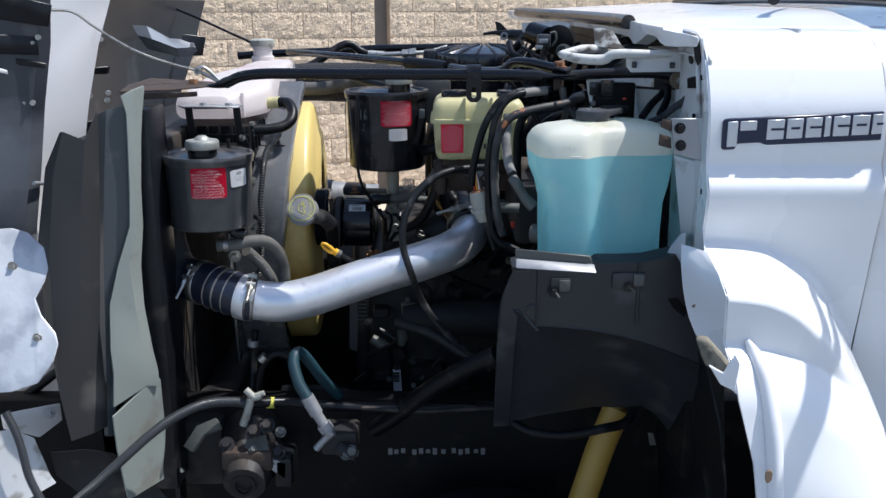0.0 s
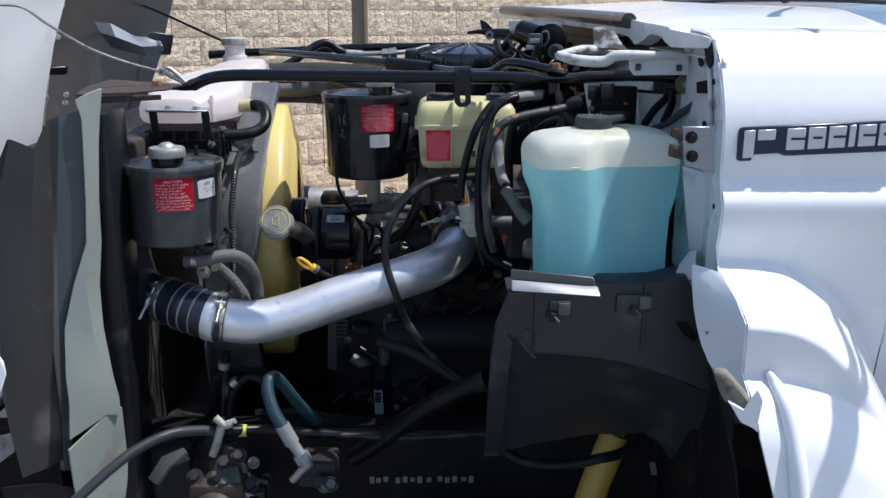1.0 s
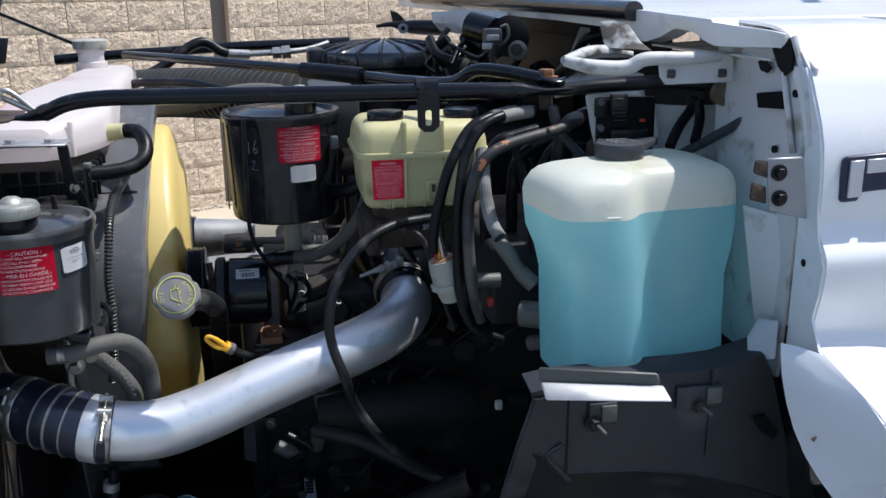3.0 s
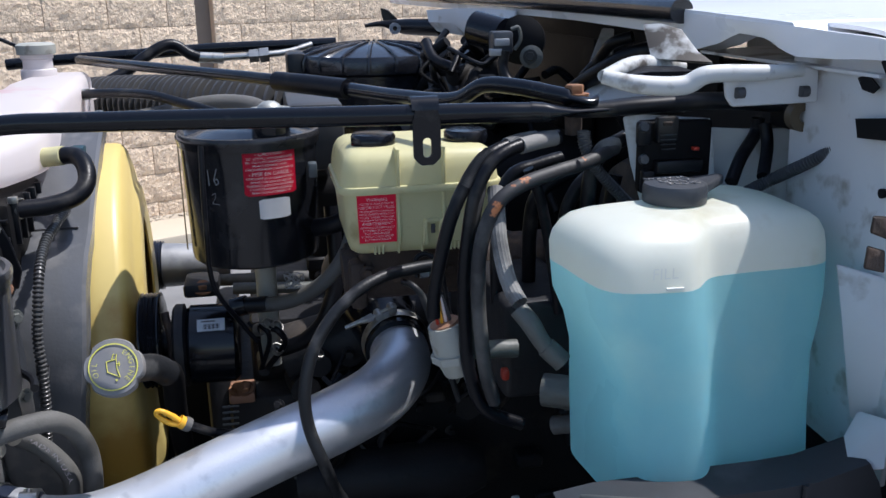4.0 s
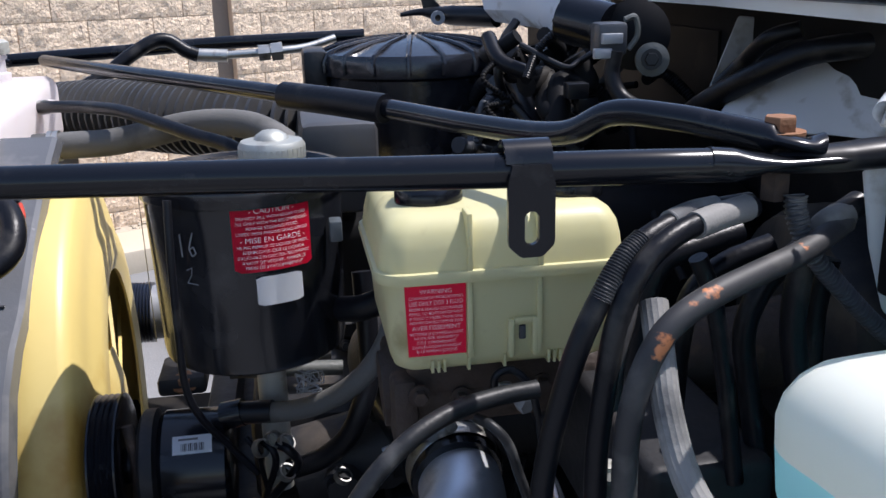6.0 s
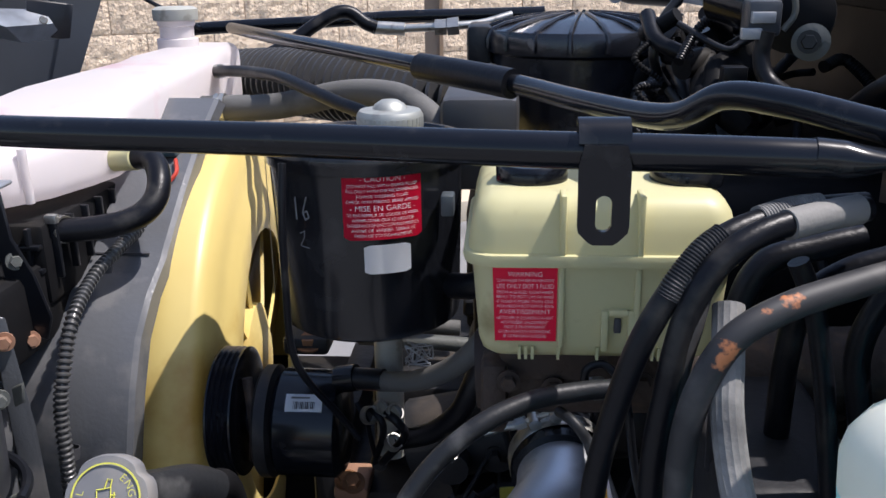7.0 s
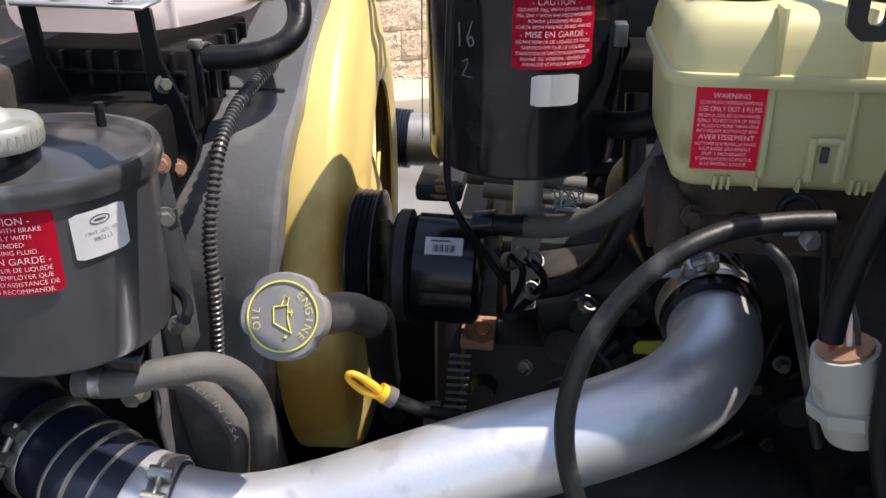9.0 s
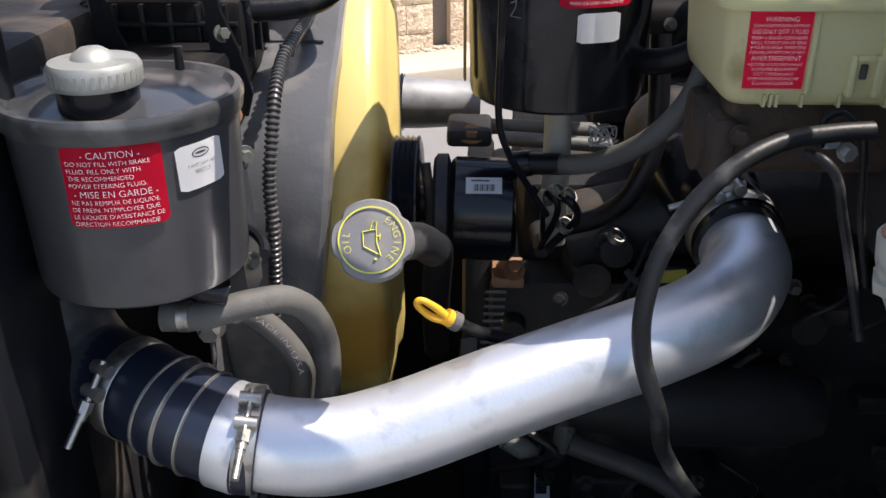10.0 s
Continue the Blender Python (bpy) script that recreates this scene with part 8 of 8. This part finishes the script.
part("lower_bracket", sheet([[(-0.911, 1.600, 0.845), (-0.854, 1.620, 0.847), (-0.821, 1.640, 0.818)], [(-0.914, 1.580, 0.745), (-0.863, 1.600, 0.746), (-0.787, 1.620, 0.745)], [(-0.921, 1.580, 0.695), (-0.854, 1.580, 0.695), (-0.778, 1.620, 0.729)]], 0.004), "white_in", left)
part("upper_bracket", plate([(-0.942, 1.750, 0.815), (-0.836, 1.800, 0.818), (-0.835, 1.800, 0.778), (-0.879, 1.780, 0.747), (-0.940, 1.750, 0.782)], (0, 0.004, 0.002)), "white_in", left)
part("bracket_bolt", hexbolt((-0.848, 1.775, 0.807), (0, -1, 0.2), 0.008, 0.006), "galv", left)
part("crossbar", sweep([(-1.028, 1.950, 0.734), (-0.962, 1.950, 0.785), (-0.889, 1.950, 0.842)], 0.012, 10, smooth_path=False), "satin", left)
part("dark_arm", sheet([[(-0.839, 1.740, 0.734), (-0.775, 1.760, 0.731), (-0.722, 1.780, 0.713)], [(-0.833, 1.740, 0.681), (-0.769, 1.760, 0.670), (-0.660, 1.800, 0.645)], [(-0.778, 1.740, 0.626), (-0.726, 1.760, 0.601), (-0.620, 1.800, 0.591)]], 0.006), "satin", left)
hose("headlamp_wire", [(-0.850, 1.600, 0.893), (-0.830, 1.590, 0.856), (-0.817, 1.580, 0.819), (-0.805, 1.570, 0.769), (-0.781, 1.560, 0.720)], 0.0085, "plastic", "grey corrugated headlamp wiring", "wire", ribs=260, depth=0.0014)

# ---- small fittings near the reservoirs and rail ----
rb = thing("reservoir_bracket", "black folded bracket holding the near reservoir", "bracket")
part("flange_strip", plate([(-0.455, 1.998, 1.335), (-0.444, 2.002, 1.330), (-0.434, 2.004, 1.22), (-0.432, 2.004, 1.13), (-0.446, 1.998, 1.10), (-0.452, 1.996, 1.22)], (0.001, 0.004, 0)), "plastic", rb)
part("strip_bolt", hexbolt((-0.444, 1.998, 1.309), (0.4, -0.9, 0.1), 0.006, 0.008), "copper", rb)
part("strip_clip", plate([(-0.444, 1.994, 1.265), (-0.430, 1.992, 1.272), (-0.432, 1.992, 1.252), (-0.444, 1.994, 1.245)], (0.001, 0.003, 0)), "castgrey", rb)
part("side_plate", plate([(-0.657, 1.970, 1.346), (-0.598, 1.970, 1.353), (-0.606, 1.970, 1.137), (-0.671, 1.970, 1.123)], (0, 0.004, 0)), "satin", rb)
part("fold", plate([(-0.650, 1.930, 1.312), (-0.605, 1.930, 1.319), (-0.604, 1.930, 1.272), (-0.650, 1.930, 1.275)], (0, 0.02, 0)), "slate", rb)
part("fold", plate([(-0.650, 1.930, 1.222), (-0.602, 1.930, 1.229), (-0.603, 1.930, 1.186), (-0.651, 1.930, 1.183)], (0, 0.02, 0)), "slate", rb)
part("strap", sweep([(-0.494 + 0.0925 * math.sin(a), 1.902 - 0.0925 * math.cos(a), 1.20) for a in [math.pi * 0.55 + 0.15 * i for i in range(13)]], 0.005, 8), "satin", rb)
ft = thing("rail_hardware", "grimy bolts, ports and bracket on the steering side of the frame", "bracket")
part("casting_ear", sheet([[(-0.484, 1.790, 0.708), (-0.436, 1.780, 0.743), (-0.386, 1.780, 0.754), (-0.378, 1.780, 0.713)], [(-0.471, 1.760, 0.704), (-0.418, 1.750, 0.729), (-0.375, 1.750, 0.736), (-0.361, 1.750, 0.700)]], 0.006), "castgrey", ft, "sunlit worn casting ear")
part("stop_plate", plate([(-0.373, 1.750, 0.713), (-0.339, 1.750, 0.702), (-0.341, 1.750, 0.662), (-0.372, 1.750, 0.686)], (0, 0.008, 0)), "galv", ft)
for c, r in (((-0.351, 1.770, 0.766), 0.010), ((-0.408, 1.750, 0.736), 0.008), ((-0.196, 1.740, 0.734), 0.013), ((-0.208, 1.740, 0.728), 0.010)):
    part("bolt", hexbolt(c, (0.2, -0.8, 0.6), r * 0.8, r), "castgrey", ft)
part("link", sweep([(-0.274, 1.760, 0.731), (-0.255, 1.760, 0.753), (-0.236, 1.760, 0.771)], 0.008, 10), "galv", ft)
part("cross_tube", sweep([(-0.112, 2.000, 0.936), (-0.032, 1.980, 0.915), (0.047, 1.950, 0.877), (0.112, 1.920, 0.854)], 0.012, 12), "grimy", ft)
part("cross_tube", sweep([(-0.184, 1.860, 0.781), (-0.056, 1.860, 0.773), (0.122, 1.860, 0.781)], 0.006, 10), "grimy", ft)

# ---- small bright hardware deep beside the engine ----
part("ledge_bolt", hexbolt((-0.182, 2.210, 1.041), (0, -0.4, 1), 0.010, 0.009), "rust", eng)
part("cast_plate", plate([(-0.105, 2.140, 0.935), (-0.043, 2.140, 0.936), (-0.042, 2.140, 0.905), (-0.104, 2.140, 0.907)], (0, 0.01, 0), 0.001), "castgrey", eng, "grey cast plate with stamped marks")
for k in range(5):
    part("stamp", box(((-0.099, 2.137, 0.922)[0] + 0.008 * k, 2.1375, (-0.099, 2.137, 0.922)[2]), ((-0.099, 2.137, 0.922)[0] + 0.008 * k + 0.005, 2.1395, (-0.099, 2.137, 0.922)[2] + 0.006), 0), "ink_black", eng)
part("sensor", sweep([(-0.179, 2.120, 0.849), (-0.154, 2.120, 0.834), (-0.139, 2.120, 0.825)], [0.012, 0.014, 0.010], 12, smooth_path=False), "castgrey", eng, "grey plug-in sensor")
part("sensor", sweep([(-0.104, 2.130, 0.870), (-0.103, 2.130, 0.847), (-0.106, 2.130, 0.828)], [0.012, 0.014, 0.011], 12, smooth_path=False), "castgrey", eng, "grey plug-in sensor")
hw = random.Random(31)
for k in range(34):
    x, z, y = hw.uniform(-0.20, 0.16), hw.uniform(0.72, 1.10), hw.uniform(2.09, 2.15)
    m = hw.choice(("grimy", "grimy", "castgrey", "grimy", "rustiron"))
    if k % 2:
        part("nut", hexbolt((x, y, z), (hw.uniform(-0.3, 0.3), -1, hw.uniform(0, 0.6)), hw.uniform(0.004, 0.008), 0.009), m, eng)
    else:
        part("conduit", sweep([(x, y, z), (x + hw.uniform(-0.05, 0.05), y - 0.01, z - 0.03), (x + hw.uniform(-0.06, 0.06), y + 0.02, z - 0.08)], hw.uniform(0.003, 0.006), 8), "grimy" if k % 4 else "rubber", eng)
part("white_plug", box((0.139, 1.720, 1.080), ((0.149, 1.720, 1.090)[0], 1.73, (0.139, 1.720, 1.093)[2]), 0.002), "greywhite", conn)

# ---- front wheels on the ground, carried by the axle ----
for y0 in (1.60, 2.94):
    cz = 0.315
    wheel = part("wheel", lathe([(0.19, 0.0), (0.25, -0.012), (0.295, -0.004), (0.312, 0.015), (0.315, 0.03), (0.315, 0.17), (0.312, 0.185), (0.295, 0.204), (0.25, 0.212), (0.19, 0.20)], turn=towards((0.105, y0, cz), (0, 1, 0)), sides=56, cap=False), "rubber", axle)
    part("rim", lathe([(0.192, 0.0), (0.185, 0.02), (0.12, 0.05), (0.05, 0.03), (0.045, 0.0), (0.001, 0.0)], turn=towards((0.105, y0, cz), (0, 1, 0)), sides=40, cap=False), "frame", wheel)
    for k in range(8):
        a = 2 * math.pi * k / 8
        part("wheel_nut", hexbolt((0.105 + 0.09 * math.cos(a), y0 + 0.035, cz + 0.09 * math.sin(a)), (0, -1, 0), 0.012, 0.015), "grimy", wheel)


# ---- block wall: each split-face block a piece ----
SLOT_W = 0.068
wall = solo("wall_north", joined(box((-12, WALL + 0.008, 0.0), (-SLOT_W, WALL + 0.20, 2.8), 0), box((SLOT_W, WALL + 0.008, 0.0), (12, WALL + 0.20, 2.8), 0), box((-SLOT_W - 0.002, WALL + 0.085, 0.0), (SLOT_W + 0.002, WALL + 0.20, 2.8), 0)), "mortar", "tan split-face concrete block wall in full sun", "block wall", kind="structure")
BLW, BLH, JT = 0.4064, 0.2032, 0.006


def block_mesh(seed, share=1.0):
    rg = random.Random(seed)
    nx, nz = max(7, int(14 * share)), 7
    v, f = [], []
    off = (rg.uniform(-50, 50), rg.uniform(-50, 50), 0)
    for j in range(nz + 1):
        for i in range(nx + 1):
            x, z = (-BLW / 2 * share + JT / 2) + (BLW * share - JT) * i / nx, JT / 2 + (BLH - JT) * j / nz
            edge = i in (0, nx) or j in (0, nz)
            n = noise.fractal(Vector((x * 11, z * 11, seed * 7.3)), 0.9, 2.1, 4) * 0.007
            jx, jz = (0, 0) if edge else (rg.uniform(-0.008, 0.008), rg.uniform(-0.008, 0.008))
            v.append((x + jx, -0.002 + n * 0.5 if edge else -0.006 + n + rg.uniform(-0.003, 0.003), z + jz))
    for j in range(nz):
        for i in range(nx):
            a = j * (nx + 1) + i
            f.append((a, a + 1, a + nx + 2, a + nx + 1))
    base = len(v)
    ring = [i for i in range(nx + 1)] + [j * (nx + 1) + nx for j in range(1, nz + 1)] + [nz * (nx + 1) + i for i in range(nx - 1, -1, -1)] + [j * (nx + 1) for j in range(nz - 1, 0, -1)]
    for k in ring:
        v.append((v[k][0], 0.03, v[k][2]))
    for k in range(len(ring)):
        k2 = (k + 1) % len(ring)
        f.append((ring[k2], ring[k], base + k, base + k2))
    me = bpy.data.meshes.new("block")
    me.from_pydata(v, [], f)
    me.materials.append(M["block"])
    return me


kinds = [block_mesh(s) for s in range(14)]
halves = [block_mesh(s, 0.5) for s in range(20, 26)]
rest_v, rest_f = [], []
pick = random.Random(11)
SLOT = 0.066
for row in range(14):
    courses = []
    for way in (-1, 1):
        at = SLOT
        first = True
        while at < 10:
            half = first and (row % 2 == (0 if way > 0 else 1))
            w = BLW * (0.5 if half else 1.0)
            courses.append((way * (at + w / 2), half))
            at, first = at + w, False
    for x, half in courses:
        me = pick.choice(halves if half else kinds)
        if -2.9 < x < 4.6 and row < 12:
            ob = new("block", me)
            ob.parent = wall
            ob.matrix_basis = Matrix.Translation((x, WALL, row * BLH))
        else:
            base = len(rest_v)
            rest_v += [(p.co.x + x, p.co.y + WALL, p.co.z + row * BLH) for p in me.vertices]
            rest_f += [tuple(base + i for i in p.vertices) for p in me.polygons]
me = bpy.data.meshes.new("outer_blocks")
me.from_pydata(rest_v, [], rest_f)
me.materials.append(M["block"])
outer = tagged(new("outer_blocks", me), kind="stuff")
outer.parent = wall
part("joint_strip", box((-SLOT_W, WALL + 0.070, 0.03), (SLOT_W, WALL + 0.084, 2.8), 0), "strip", wall, "smooth grey strip in the wall joint")
wall.matrix_basis = WM
rg = random.Random(3)
bm = bmesh.new()
for k in range(900):
    x, y, s = rg.uniform(-3.0, 2.5), rg.uniform(WALL - 0.27, WALL - 0.02), rg.uniform(0.006, 0.018)
    geo = bmesh.ops.create_icosphere(bm, subdivisions=1, radius=s, matrix=Matrix.Translation((x, y, 0.10 + s * 0.3)) @ Matrix.Diagonal((1, rg.uniform(0.6, 1.2), rg.uniform(0.5, 0.9), 1)))
solo("pebbles", bm, "gravel", "loose tan pebbles along the wall foot", "pebbles", kind="stuff").matrix_basis = WM
